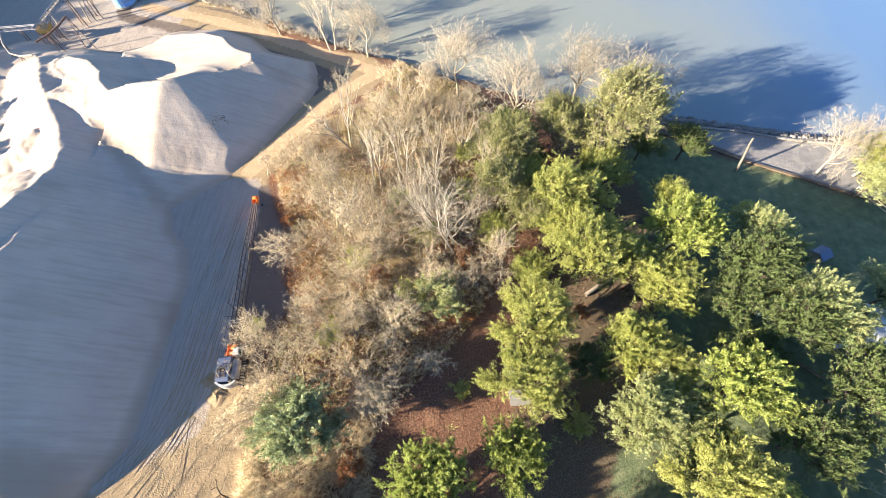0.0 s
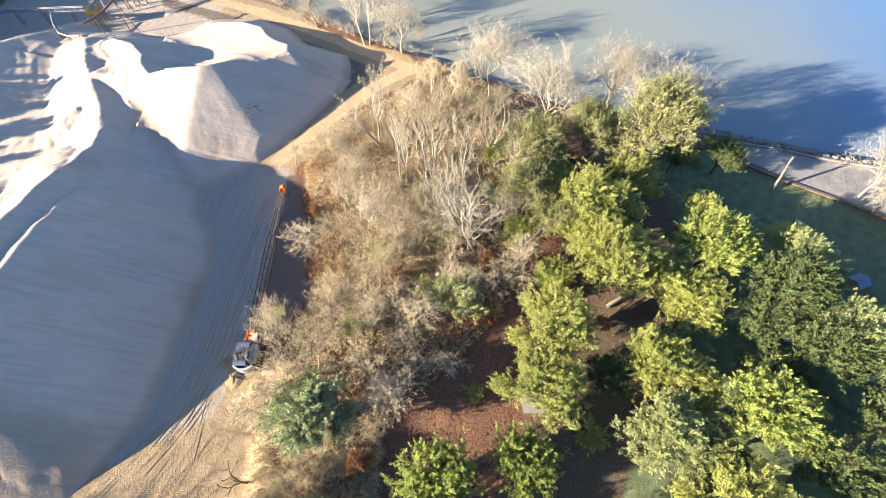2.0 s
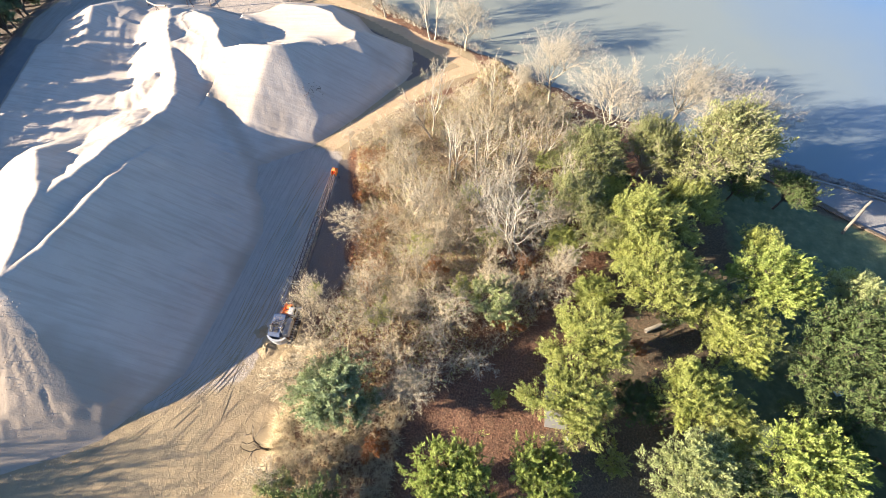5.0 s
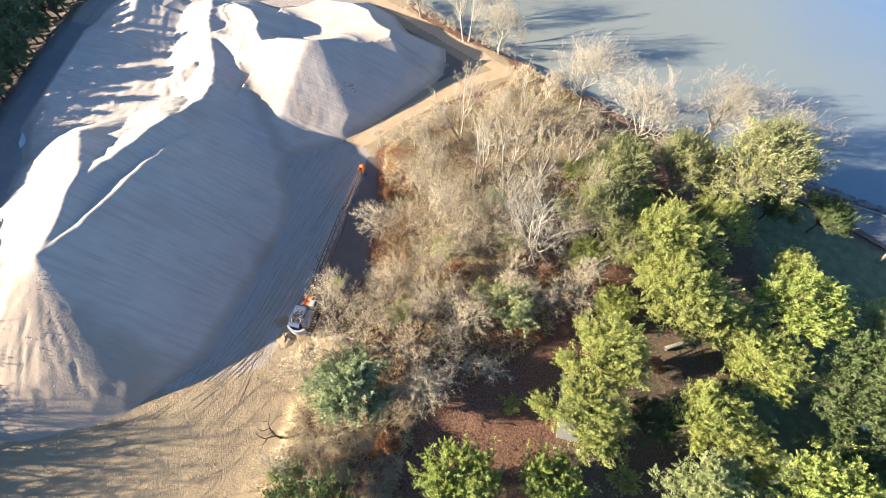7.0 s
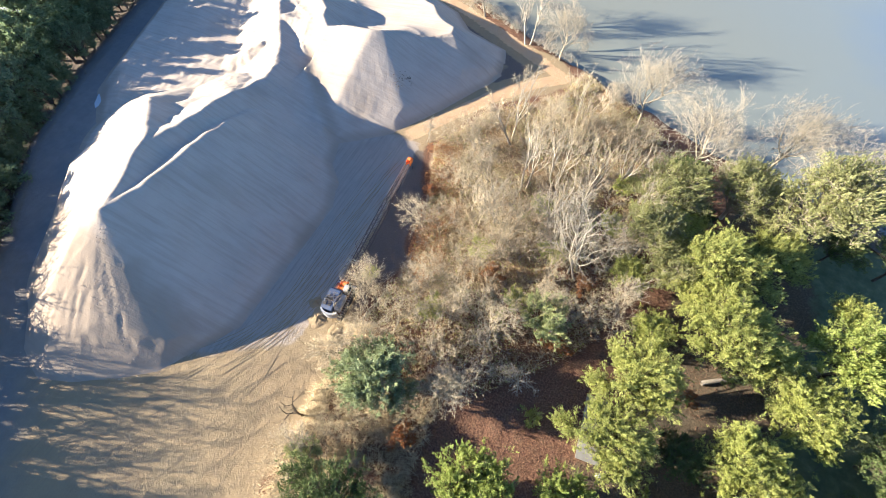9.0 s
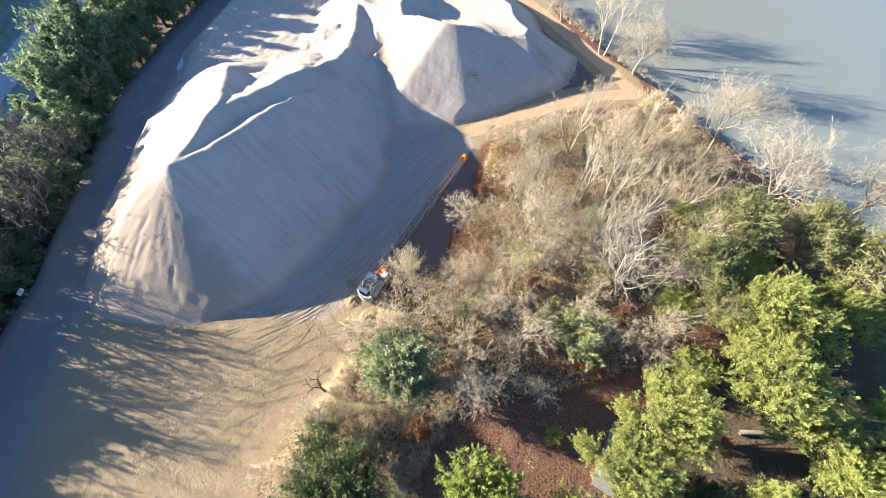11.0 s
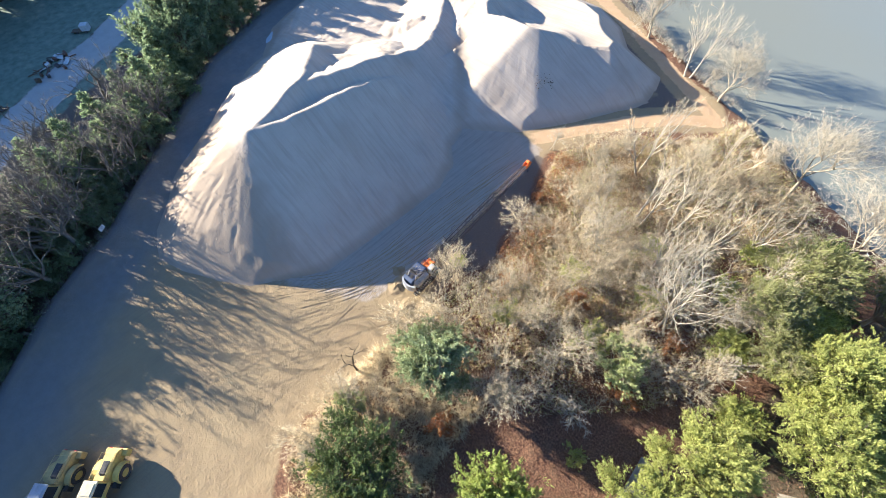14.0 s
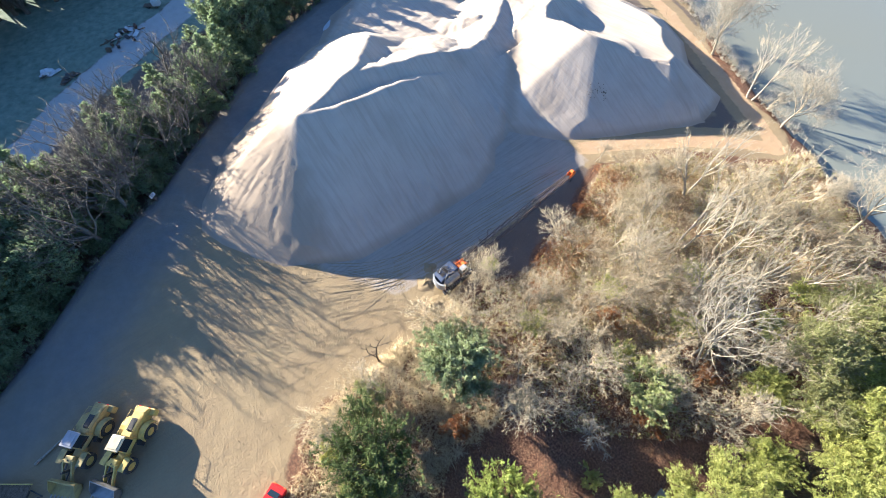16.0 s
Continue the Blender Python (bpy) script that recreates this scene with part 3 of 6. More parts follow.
def spikes_mesh(name, base, tip, width, mat):
    """Many thin three-sided twigs from base to tip."""
    d = unit(tip - base)
    a = unit(np.cross(d, np.array([0.3, 0.5, 0.81])))
    b = np.cross(d, a)
    w = np.asarray(width).reshape(-1, 1)
    n = len(base)
    ang = [0, 2.094, 4.189]
    v = np.stack([base + w * (np.cos(q) * a + np.sin(q) * b) for q in ang] + [tip], 1).reshape(-1, 3)
    o = 4 * np.arange(n)[:, None]
    f = np.concatenate([o + np.array([i, (i + 1) % 3, 3]) for i in range(3)])
    return mesh_np(name, v, f, mat)


def cards_mesh(name, c, axis, length, width, mat, rs, facing=None):
    """Leafy sprigs: small pointed blades at c, drawn out along axis, their flat sides towards facing."""
    n = len(c)
    side = unit(np.cross(axis, rs.normal(size=(n, 3)) if facing is None else unit(facing) + rs.normal(size=(n, 3)) * 0.45))
    up = np.cross(side, axis)
    L, W = np.asarray(length).reshape(-1, 1), np.asarray(width).reshape(-1, 1)
    v = np.stack([c - axis * L * 0.45 + side * W * 0.5, c - axis * L * 0.45 - side * W * 0.5 + up * W * 0.3, c + axis * L * 0.55], 1).reshape(-1, 3)
    return mesh_np(name, v, np.arange(3 * n).reshape(n, 3), mat)


def grow(rs, tubes, start, way, length, radius, level, levels, twigs, spread, droop, kids, fine=0.024, tips=(4, 8)):
    """A limb and, from it, smaller ones; the last level leaves twigs."""
    k = 5 if level < 2 else 3 if level < levels - 1 else 2
    pts, d = [np.array(start, float)], unit(np.array(way, float))
    for i in range(k):
        d = unit(d + rs.normal(size=3) * (0.07 + 0.02 * level) + np.array([0, 0, 0.085 - droop * level]))
        pts.append(pts[-1] + d * length / k)
    tip_r = radius * (0.45 if level < levels - 1 else 0.3)
    tubes.tube(pts, np.linspace(radius, tip_r, k + 1), 6 if level == 0 else 4 if level < 3 else 3)
    pts = np.array(pts)
    if level == levels - 1:
        m = rs.randint(*tips)
        t = rs.uniform(0.25, 1.0, m)
        base = np.array([np.interp(t, np.linspace(0, 1, k + 1), pts[:, j]) for j in range(3)]).T
        w = unit(unit(pts[-1] - pts[0]) + rs.normal(size=(m, 3)) * 0.75 + np.array([0, 0, 0.1]))
        twigs.append((base, base + w * rs.uniform(0.25, 0.6, (m, 1)) * length, radius * 0.55))
        return
    m = kids[min(level, len(kids) - 1)]
    for i in range(m):
        t = 1.0 if i == 0 else rs.uniform(0.35 if level else 0.5, 1.0)
        base = np.array([np.interp(t, np.linspace(0, 1, k + 1), pts[:, j]) for j in range(3)])
        fwd = unit(pts[-1] - pts[-2])
        ang = i * 2.4 + rs.uniform(-0.5, 0.5)
        side = unit(np.cross(fwd, [np.cos(ang), np.sin(ang), 0.2]))
        s = spread * (0.45 if i == 0 else 1.0) * rs.uniform(0.7, 1.25)
        grow(rs, tubes, base, fwd + side * s, length * rs.uniform(0.55, 0.82), max(radius * (0.60 if i == 0 else 0.46), fine), level + 1, levels, twigs, spread, droop, kids, fine, tips)


def bare_tree(name, label, seed, height, bark, twig, stems=1, spread=0.75, levels=5, kids=(4, 3, 3, 3), lean=(0, 0), girth=0.03, group="", fine=0.024, tips=(4, 8)):
    rs = np.random.RandomState(seed)
    t, tw = Tubes(), []
    for s in range(stems):
        off = rs.normal(size=2) * (0.25 * stems if stems > 1 else 0)
        way = np.array([lean[0] + (rs.normal() * 0.28 if stems > 1 else 0), lean[1] + (rs.normal() * 0.28 if stems > 1 else 0), 1.0])
        grow(rs, t, (off[0], off[1], -0.3), way, height * 0.36, height * girth / math.sqrt(stems), 0, levels, tw, spread, 0.015, kids, fine, tips)
    tree = thing(name, label, "tree", group)
    part("trunk", t.mesh("trunk", bark), bark, tree)
    base, tip = np.concatenate([a for a, _, _ in tw]), np.concatenate([b for _, b, _ in tw])
    wid = np.concatenate([np.full(len(a), max(r, fine * 0.62)) for a, _, r in tw])
    part("crown", spikes_mesh("crown", base, tip, wid, twig), twig, tree, "leafless crown of thin twigs")
    return tree


def leafy_tree(name, label, seed, height, radius, bark, leaf, lobes=20, sprigs=9000, flat=0.62, base=0.32, size=0.205, group="", plumes=18):
    """A trunk with forking limbs; each limb ends in a loose bunch of plumes of sprigs, with dark gaps between."""
    rs = np.random.RandomState(seed)
    t = Tubes()
    fork = height * base
    lean = rs.normal(size=2) * 0.06
    t.tube([(0, 0, -0.3), (lean[0] * fork * 0.4, lean[1] * fork * 0.4, fork * 0.5), (lean[0] * fork, lean[1] * fork, fork)], [height * 0.036, height * 0.028, height * 0.025], 8)
    C, A, S, N = [], [], [], []
    wide = 1 + 0.22 * np.sin(np.arange(3) + seed)
    for i in range(lobes):
        u = (i + 0.5) / lobes
        ang = i * 2.39996 + rs.uniform(-0.45, 0.45)
        rr = radius * math.sqrt(u) * rs.uniform(0.62, 1.0) * (1 + 0.2 * math.sin(2 * ang + wide[0] * 3) + 0.12 * math.sin(3 * ang + wide[1] * 5))
        zz = height * (base + 0.12) + (height * (1 - base - 0.16)) * (1 - (rr / radius / 1.1) ** 2 * flat) * rs.uniform(0.58, 1.0)
        c = np.array([rr * math.cos(ang), rr * math.sin(ang), zz])
        mid = np.array([c[0] * 0.45 + rs.normal() * 0.3, c[1] * 0.45 + rs.normal() * 0.3, fork + (zz - fork) * 0.6])
        t.tube([(lean[0] * fork, lean[1] * fork, fork - 0.2), mid, c], [height * 0.014, height * 0.008, 0.03], 5)
        lr = radius * rs.uniform(0.19, 0.32)
        out = unit(np.array([c[0], c[1], 0.35 * height]))
        for j in range(plumes):
            d = unit(out * 0.75 + rs.normal(size=3) * 0.62 + np.array([0, 0, 0.30]))
            length = lr * rs.uniform(0.7, 1.5)
            start = c + rs.normal(size=3) * lr * np.array([0.55, 0.55, 0.36]) - d * length * 0.3
            t.tube([c, start, start + d * length * 0.8], [0.03, 0.022, 0.01], 3)
            m = int(sprigs / lobes / plumes * rs.uniform(0.6, 1.4))
            q = rs.uniform(0, 1, m) ** 0.85
            spray = unit(rs.normal(size=(m, 3)))
            C.append(start + d * (q * length)[:, None] + spray * (lr * 0.50 * (1.15 - q) * rs.uniform(0.2, 1.0, m))[:, None])
            A.append(unit(d + spray * 0.55 + rs.normal(size=(m, 3)) * 0.3))
            S.append(rs.uniform(0.6, 1.4, m) * size)
            N.append(spray * 0.7 + out * 0.8 + (C[-1] - c) / lr * 0.5 + np.array([0, 0, 0.35]))
    C, A, S, N = np.concatenate(C), np.concatenate(A), np.concatenate(S), np.concatenate(N)
    tree = thing(name, label, "tree", group)
    part("trunk", t.mesh("trunk", bark), bark, tree)
    part("crown", cards_mesh("crown", C, A, S, S * 0.5, leaf, rs, N), leaf, tree)
    return tree


def cedar_tree(name, label, seed, height, radius, bark, leaf, sprigs=7000, group=""):
    """An upright evergreen with a ragged cone of drooping boughs."""
    rs = np.random.RandomState(seed)
    t = Tubes()
    t.tube([(0, 0, -0.3), (rs.normal() * 0.1, rs.normal() * 0.1, height * 0.5), (0, 0, height * 0.97)], [height * 0.026, height * 0.017, 0.03], 7)
    C, A, S = [], [], []
    boughs = 46
    for i in range(boughs):
        u = (i + 0.5) / boughs
        z = height * (0.14 + 0.84 * u)
        reach = radius * (1 - u) ** 0.75 * rs.uniform(0.6, 1.12) + 0.25
        ang = i * 2.39996 + rs.uniform(-0.4, 0.4)
        d = np.array([math.cos(ang), math.sin(ang), rs.uniform(-0.05, 0.35)])
        tip = np.array([0, 0, z]) + d * reach
        t.tube([(0, 0, z), (np.array([0, 0, z]) + tip) / 2 + [0, 0, 0.15], tip], [0.06, 0.04, 0.015], 4)
        m = int(sprigs / boughs * (0.45 + 1.1 * (1 - u)))
        s = rs.uniform(0.15, 1.05, m) ** 0.7
        c = np.array([0, 0, z]) + s[:, None] * d * reach + rs.normal(size=(m, 3)) * np.array([0.22, 0.22, 0.16]) * (0.5 + reach * 0.35)
        C.append(c)
        A.append(unit(d + rs.normal(size=(m, 3)) * 0.55 + np.array([0, 0, 0.25])))
        S.append(rs.uniform(0.25, 0.55, m))
    C, A, S = np.concatenate(C), np.concatenate(A), np.concatenate(S)
    tree = thing(name, label, "tree", group)
    part("trunk", t.mesh("trunk", bark), bark, tree)
    part("crown", cards_mesh("crown", C, A, S, S * 0.45, leaf, rs), leaf, tree)
    return tree


def plant(kinds, spots, seed, even=False):
    """Sets one tree of the kinds at each spot (kind, x, y, size); the first of a kind is the one built, the rest are copies."""
    rs = np.random.RandomState(seed)
    used = set()
    for k, x, y, s in spots:
        m = pose(x, y, float(bank_drop(x, y)), 0, 0, rs.uniform(0, 360)) @ Matrix.Diagonal((s, s, s * rs.uniform(0.94, 1.06), 1))
        if k in used:
            a = kinds[k].scale
            copy_thing(kinds[k], m @ Matrix.Diagonal((1 / a[0], 1 / a[1], 1 / a[2], 1)) if even else m)
        else:
            kinds[k].matrix_basis = m
            used.add(k)


# broad evergreens of the grove: kind, x, y, size
OAKS = {
    "olive": leafy_tree("oak_tree", "broad evergreen oak with olive-green sprigs", 41, 10.5, 5.6, BARK_DARK, LEAF_OLIVE, 40, 50000, group="evergreens of the grove"),
    "yellow": leafy_tree("oak_tree", "broad evergreen oak with yellow-green sprigs", 42, 11.0, 5.4, BARK_DARK, LEAF_YELLOW, 38, 48000, group="evergreens of the grove"),
    "grey": leafy_tree("oak_tree", "rounded evergreen oak with grey-green foliage", 43, 10.0, 5.4, BARK_DARK, LEAF_GREY, 42, 52000, flat=0.55, group="evergreens of the grove"),
    "bright": leafy_tree("oak_tree", "compact bright green evergreen tree in sun", 44, 9.0, 4.6, BARK_DARK, LEAF_BRIGHT, 34, 42000, group="evergreens of the grove"),
    "dark": leafy_tree("oak_tree", "evergreen tree with shade put into its dark green leaf colour", 45, 9.5, 4.8, BARK_DARK, LEAF_DARK, 28, 26000, group="evergreens of the grove"),
    "thin": leafy_tree("oak_tree", "thin-crowned pale olive tree by the shore", 46, 10.5, 5.0, BARK_GREY, LEAF_THIN, 44, 30000, flat=0.8, base=0.2, group="evergreens of the grove"),
}
plant(OAKS, [
    ("thin", 26.5, 47.0, 1.25), ("yellow", 11.0, 38.5, 0.62), ("olive", 16.2, 34.2, 0.88), ("olive", 17.5, 26.4, 1.0), ("yellow", 10.8, 24.0, 0.80),
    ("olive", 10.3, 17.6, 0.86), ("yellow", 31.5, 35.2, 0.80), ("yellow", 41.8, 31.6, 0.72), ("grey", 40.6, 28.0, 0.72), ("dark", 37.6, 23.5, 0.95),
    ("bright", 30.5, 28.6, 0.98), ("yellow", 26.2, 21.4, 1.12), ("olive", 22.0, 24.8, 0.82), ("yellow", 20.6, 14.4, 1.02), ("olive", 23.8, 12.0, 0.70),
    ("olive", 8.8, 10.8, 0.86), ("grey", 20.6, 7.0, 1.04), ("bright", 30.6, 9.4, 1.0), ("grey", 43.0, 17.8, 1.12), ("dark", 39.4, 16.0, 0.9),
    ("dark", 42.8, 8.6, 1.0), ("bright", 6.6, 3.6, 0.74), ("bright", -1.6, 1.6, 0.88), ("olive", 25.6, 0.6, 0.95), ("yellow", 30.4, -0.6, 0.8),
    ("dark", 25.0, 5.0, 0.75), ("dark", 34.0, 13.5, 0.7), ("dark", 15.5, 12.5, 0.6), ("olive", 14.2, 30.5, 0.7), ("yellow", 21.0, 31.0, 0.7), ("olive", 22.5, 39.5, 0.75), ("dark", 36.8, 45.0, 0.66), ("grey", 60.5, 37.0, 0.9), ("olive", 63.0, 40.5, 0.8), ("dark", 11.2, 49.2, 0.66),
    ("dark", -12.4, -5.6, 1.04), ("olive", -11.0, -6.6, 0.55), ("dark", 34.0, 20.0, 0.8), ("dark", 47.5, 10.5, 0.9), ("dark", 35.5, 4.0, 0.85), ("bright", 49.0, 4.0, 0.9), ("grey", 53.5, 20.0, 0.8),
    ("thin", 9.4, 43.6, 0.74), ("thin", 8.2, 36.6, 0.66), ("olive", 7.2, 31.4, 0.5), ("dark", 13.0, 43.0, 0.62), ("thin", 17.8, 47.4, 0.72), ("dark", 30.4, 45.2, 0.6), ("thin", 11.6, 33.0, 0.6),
    # added southern row, mostly out of view, to shade the grove's floor
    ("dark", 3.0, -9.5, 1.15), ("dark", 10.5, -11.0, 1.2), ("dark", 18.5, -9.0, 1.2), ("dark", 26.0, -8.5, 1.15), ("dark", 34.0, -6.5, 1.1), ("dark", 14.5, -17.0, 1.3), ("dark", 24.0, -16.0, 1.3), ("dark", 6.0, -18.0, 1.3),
], 5)

# shrubs and small evergreens in the thicket
SHRUBS = {
    "mixed": leafy_tree("shrub", "grey-green leafy shrub in the thicket", 51, 6.0, 3.2, BARK_GREY, LEAF_GREY, 14, 9000, base=0.15, size=0.24, group="shrubs of the thicket"),
    "green": leafy_tree("shrub", "olive-green leafy shrub in the thicket", 52, 5.0, 2.8, BARK_GREY, LEAF_OLIVE, 12, 6000, base=0.12, size=0.22, group="shrubs of the thicket"),
    "rust": leafy_tree("shrub", "rust-brown shrub with dry leaves", 53, 3.2, 2.0, BARK_GREY, LEAF_RUST, 12, 3600, base=0.1, size=0.2, group="shrubs of the thicket"),
}
plant(SHRUBS, [("mixed", -0.6, 20.8, 1.05), ("green", -4.2, 22.0, 0.8), ("rust", 1.6, 19.2, 0.9), ("green", -11.0, 27.5, 0.9), ("green", -2.5, 30.5, 0.9), ("green", -13.5, 17.0, 0.85),
              ("green", -22.8, 18.6, 0.55), ("rust", -21.8, 34.6, 0.6), ("rust", -10.4, 3.0, 0.85), ("rust", 2.5, 28.2, 0.8), ("green", 4.0, 45.0, 1.0),
              ("green", -6.0, 37.0, 0.9), ("green", 3.5, 38.0, 1.0), ("rust", -8.5, 25.0, 0.8), ("green", 14.0, 6.5, 0.8), ("rust", 16.6, 19.5, 0.7), ("green", -15.8, -8.5, 0.8),
              ("green", 1.8, 10.5, 0.55), ("mixed", -17.8, -3.2, 0.75), ("rust", -16.5, 21.0, 0.7)], 6)

PINES = {"pine": leafy_tree("pine_tree", "blue-green feathery pine at the wood's edge", 61, 7.5, 4.6, BARK_GREY, LEAF_PINE, 34, 30000, base=0.12, flat=0.75, size=0.24)}
plant(PINES, [("pine", -15.2, 7.0, 1.0)], 7)

# leafless trees
BARE = {
    "white": bare_tree("bare_tree", "tall leafless tree with pale sunlit limbs", 71, 13.0, BARK_PALE, TWIG_PALE, 3, 0.8, 5, (4, 3, 3, 3), girth=0.025, group="leafless trees", fine=0.017, tips=(5, 9)),
    "shore": bare_tree("bare_tree", "wide leafless tree with bleached twigs by the water", 72, 13.0, BARK_GREY, TWIG_PALE, 1, 0.95, 6, (6, 5, 4, 4, 3), (0.06, 0.06), girth=0.016, group="leafless trees", fine=0.013, tips=(5, 9)),
    "tall": bare_tree("bare_tree", "slender tall leafless tree with upright limbs", 73, 13.5, BARK_PALE, TWIG_TAN, 2, 0.45, 5, (4, 3, 3, 2), girth=0.02, group="leafless trees"),
    "brush": bare_tree("bare_tree", "bushy leafless tree with dense tan twigs", 74, 8.0, BARK_GREY, TWIG_TAN, 4, 0.65, 5, (4, 4, 3, 3), girth=0.02, group="leafless trees", fine=0.014, tips=(4, 8)),
    "small": bare_tree("bare_tree", "small leafless sapling with fine twigs", 75, 6.5, BARK_GREY, TWIG_PALE, 2, 0.7, 4, (4, 4, 4), girth=0.022, group="leafless trees"),
    "dead": bare_tree("bare_tree", "dead dark snag with few crooked limbs", 76, 7.5, BARK_DARK, BARK_DARK, 1, 0.8, 4, (3, 3, 2), girth=0.026, group="leafless trees"),
}
plant(BARE, [
    ("white", 1.3, 30.2, 1.0), ("shore", 3.2, 60.5, 1.15), ("shore", 12.0, 54.0, 1.08), ("shore", 29.0, 53.0, 1.05), ("shore", 21.5, 56.5, 1.1), ("brush", -16.2, 12.2, 1.15), ("brush", -9.1, 11.6, 1.0),
    ("tall", -14.9, 49.8, 1.02), ("tall", -8.9, 41.4, 0.98), ("tall", -5.2, 44.0, 0.9), ("white", -11.0, 33.5, 0.76), ("tall", -4.0, 36.0, 0.86), ("shore", -31.4, 80.4, 0.95),
    ("tall", -19.8, 75.4, 0.95), ("shore", -13.4, 72.8, 0.8), ("shore", 57.5, 41.8, 0.8), ("shore", 62.5, 41.0, 0.9), ("white", 43.2, -1.4, 0.8), ("brush", 3.4, 22.8, 0.9), ("small", 6.0, 27.0, 1.2),
    ("white", -2.2, 35.0, 0.8), ("brush", -14.6, 34.6, 1.05), ("brush", -17.4, 28.0, 0.95), ("brush", -11.4, 29.0, 0.95), ("dead", -21.4, 0.4, 0.9), ("brush", -20.2, -4.6, 0.66), ("brush", -17.4, -1.4, 0.55), ("brush", -15.4, 1.6, 0.5), ("small", -19.0, -8.0, 0.9), ("small", -19.4, -3.6, 0.9), ("brush", -18.0, -6.2, 0.78),
    ("brush", -5.6, 11.0, 0.82), ("brush", -10.4, 7.6, 0.8), ("small", -1.0, 15.0, 0.9), ("small", -13.5, 39.5, 1.1), ("brush", -17.0, 39.0, 1.0), ("small", -17.8, 46.0, 0.9), ("brush", -9.8, 35.4, 0.9),
    ("tall", -1.0, 41.5, 0.9), ("tall", -6.2, 57.0, 0.74), ("small", -10.5, 54.0, 1.0), ("brush", -7.0, 50.5, 0.95), ("brush", -2.0, 53.0, 0.95), ("small", -3.5, 60.0, 1.0), ("small", -26.8, 43.6, 0.62), ("brush", -21.4, 13.8, 0.9), ("brush", -19.2, 9.4, 0.9), ("brush", -21.2, 17.2, 0.7), ("brush", -16.0, 17.5, 0.9),
    ("brush", -21.5, 45.2, 0.85), ("small", -18.6, 52.0, 0.9), ("brush", -13.0, 23.5, 0.9), ("brush", -8.0, 19.5, 1.0), ("small", -4.5, 16.0, 0.9), ("brush", -13.2, 16.8, 0.9), ("tall", 3.5, 46.5, 0.8),
    ("brush", -6.0, 28.5, 0.95), ("brush", 4.2, 34.0, 0.95), ("tall", 6.5, 41.0, 0.8), ("small", -2.0, 65.5, 0.9), ("brush", 4.0, 55.0, 0.8), ("small", -24.0, 79.5, 0.7), ("small", -17.5, 75.8, 0.7),
    ("brush", 6.8, 24.5, 0.8), ("brush", -1.2, 26.0, 0.85), ("small", 7.5, 34.0, 1.0), ("small", -35.5, 85.5, 0.8), ("small", 13.5, 52.5, 0.9),
], 8)

# the dark belt of trees west of the yard's lane
BELT = {
    "cedar": cedar_tree("cedar_tree", "dark upright cedar in the roadside belt", 81, 10.5, 2.9, BARK_DARK, LEAF_CEDAR, 5200, group="roadside tree belt"),
    "green": leafy_tree("oak_tree", "shaded evergreen tree in the roadside belt", 82, 10.0, 4.6, BARK_DARK, LEAF_BELT, 18, 5600, base=0.12, size=0.3, group="roadside tree belt"),
    "olive": leafy_tree("oak_tree", "olive evergreen tree in the roadside belt", 83, 8.5, 4.0, BARK_DARK, LEAF_CEDAR, 16, 4800, base=0.12, size=0.29, group="roadside tree belt"),
    "bare": bare_tree("bare_tree", "tangled leafless tree in the roadside belt", 84, 11.0, BARK_MID, TWIG_GREY, 1, 0.9, 5, (5, 3, 3, 3), group="roadside tree belt", girth=0.03, fine=0.022, tips=(4, 7)),
}
_spots, _rs = [], np.random.RandomState(17)
_inner = [(-112, 104), (-105, 66), (-94.0, 34.9), (-87, 17.6), (-63.4, -10.4), (-57.0, -22.0), (-49.5, -31.5), (-45.0, -38.0), (-36, -56), (-30, -80)]
for (ax, ay), (bx, by) in zip(_inner, _inner[1:]):
    far_end = ay > 34 or by < -60
    n = max(1, int(math.hypot(bx - ax, by - ay) / (3.2 if far_end else 2.5)))
    for i in range(n):
        for row, far in enumerate((1.6, 2.6, 5.0, 8.2, 11.6, 15.2)):
            u = (i + _rs.uniform(0.0, 1.0)) / n
            py_far = ay > 15
            if (row in (0, 5) and _rs.rand() < 0.5) or (py_far and row > 3):
                continue
            nx, ny = -(by - ay), bx - ax
            q = math.hypot(nx, ny)
            sgn = 1 if nx < 0 else -1
            d = far + _rs.uniform(-1.2, 1.2)
            px, py = ax + u * (bx - ax) + sgn * nx / q * d, ay + u * (by - ay) + sgn * ny / q * d
            if py < -33:  # tall and close beside the parked machines
                odds, size = [0.38, 0.42, 0.18, 0.02], (0.4, 0.8, 1.2, 1.32, 1.4, 1.45)[row] * _rs.uniform(0.85, 1.1)
            elif py < -25:
                odds, size = [0.38, 0.42, 0.18, 0.02], (0.4, 0.72, 0.98, 1.1, 1.16, 1.2)[row] * _rs.uniform(0.85, 1.1)
            elif py < -17:
                odds, size = [0.30, 0.42, 0.26, 0.02], (0.34, 0.5, 0.64, 0.76, 0.84, 0.9)[row] * _rs.uniform(0.8, 1.1)
            elif py < 10:  # lower here
                odds, size = [0.28, 0.42, 0.28, 0.02], (0.30, 0.46, 0.62, 0.72, 0.82, 0.92)[row] * _rs.uniform(0.8, 1.15)
            else:
                odds, size = [0.44, 0.34, 0.18, 0.04], (0.4, 0.7, 1.15, 1.4, 1.55, 1.6)[row] * _rs.uniform(0.85, 1.15)
            kind = str(_rs.choice(["cedar", "green", "olive", "bare"], p=odds))
            _spots.append((kind, px, py, size * (1.2 if kind == "bare" else 1.0)))
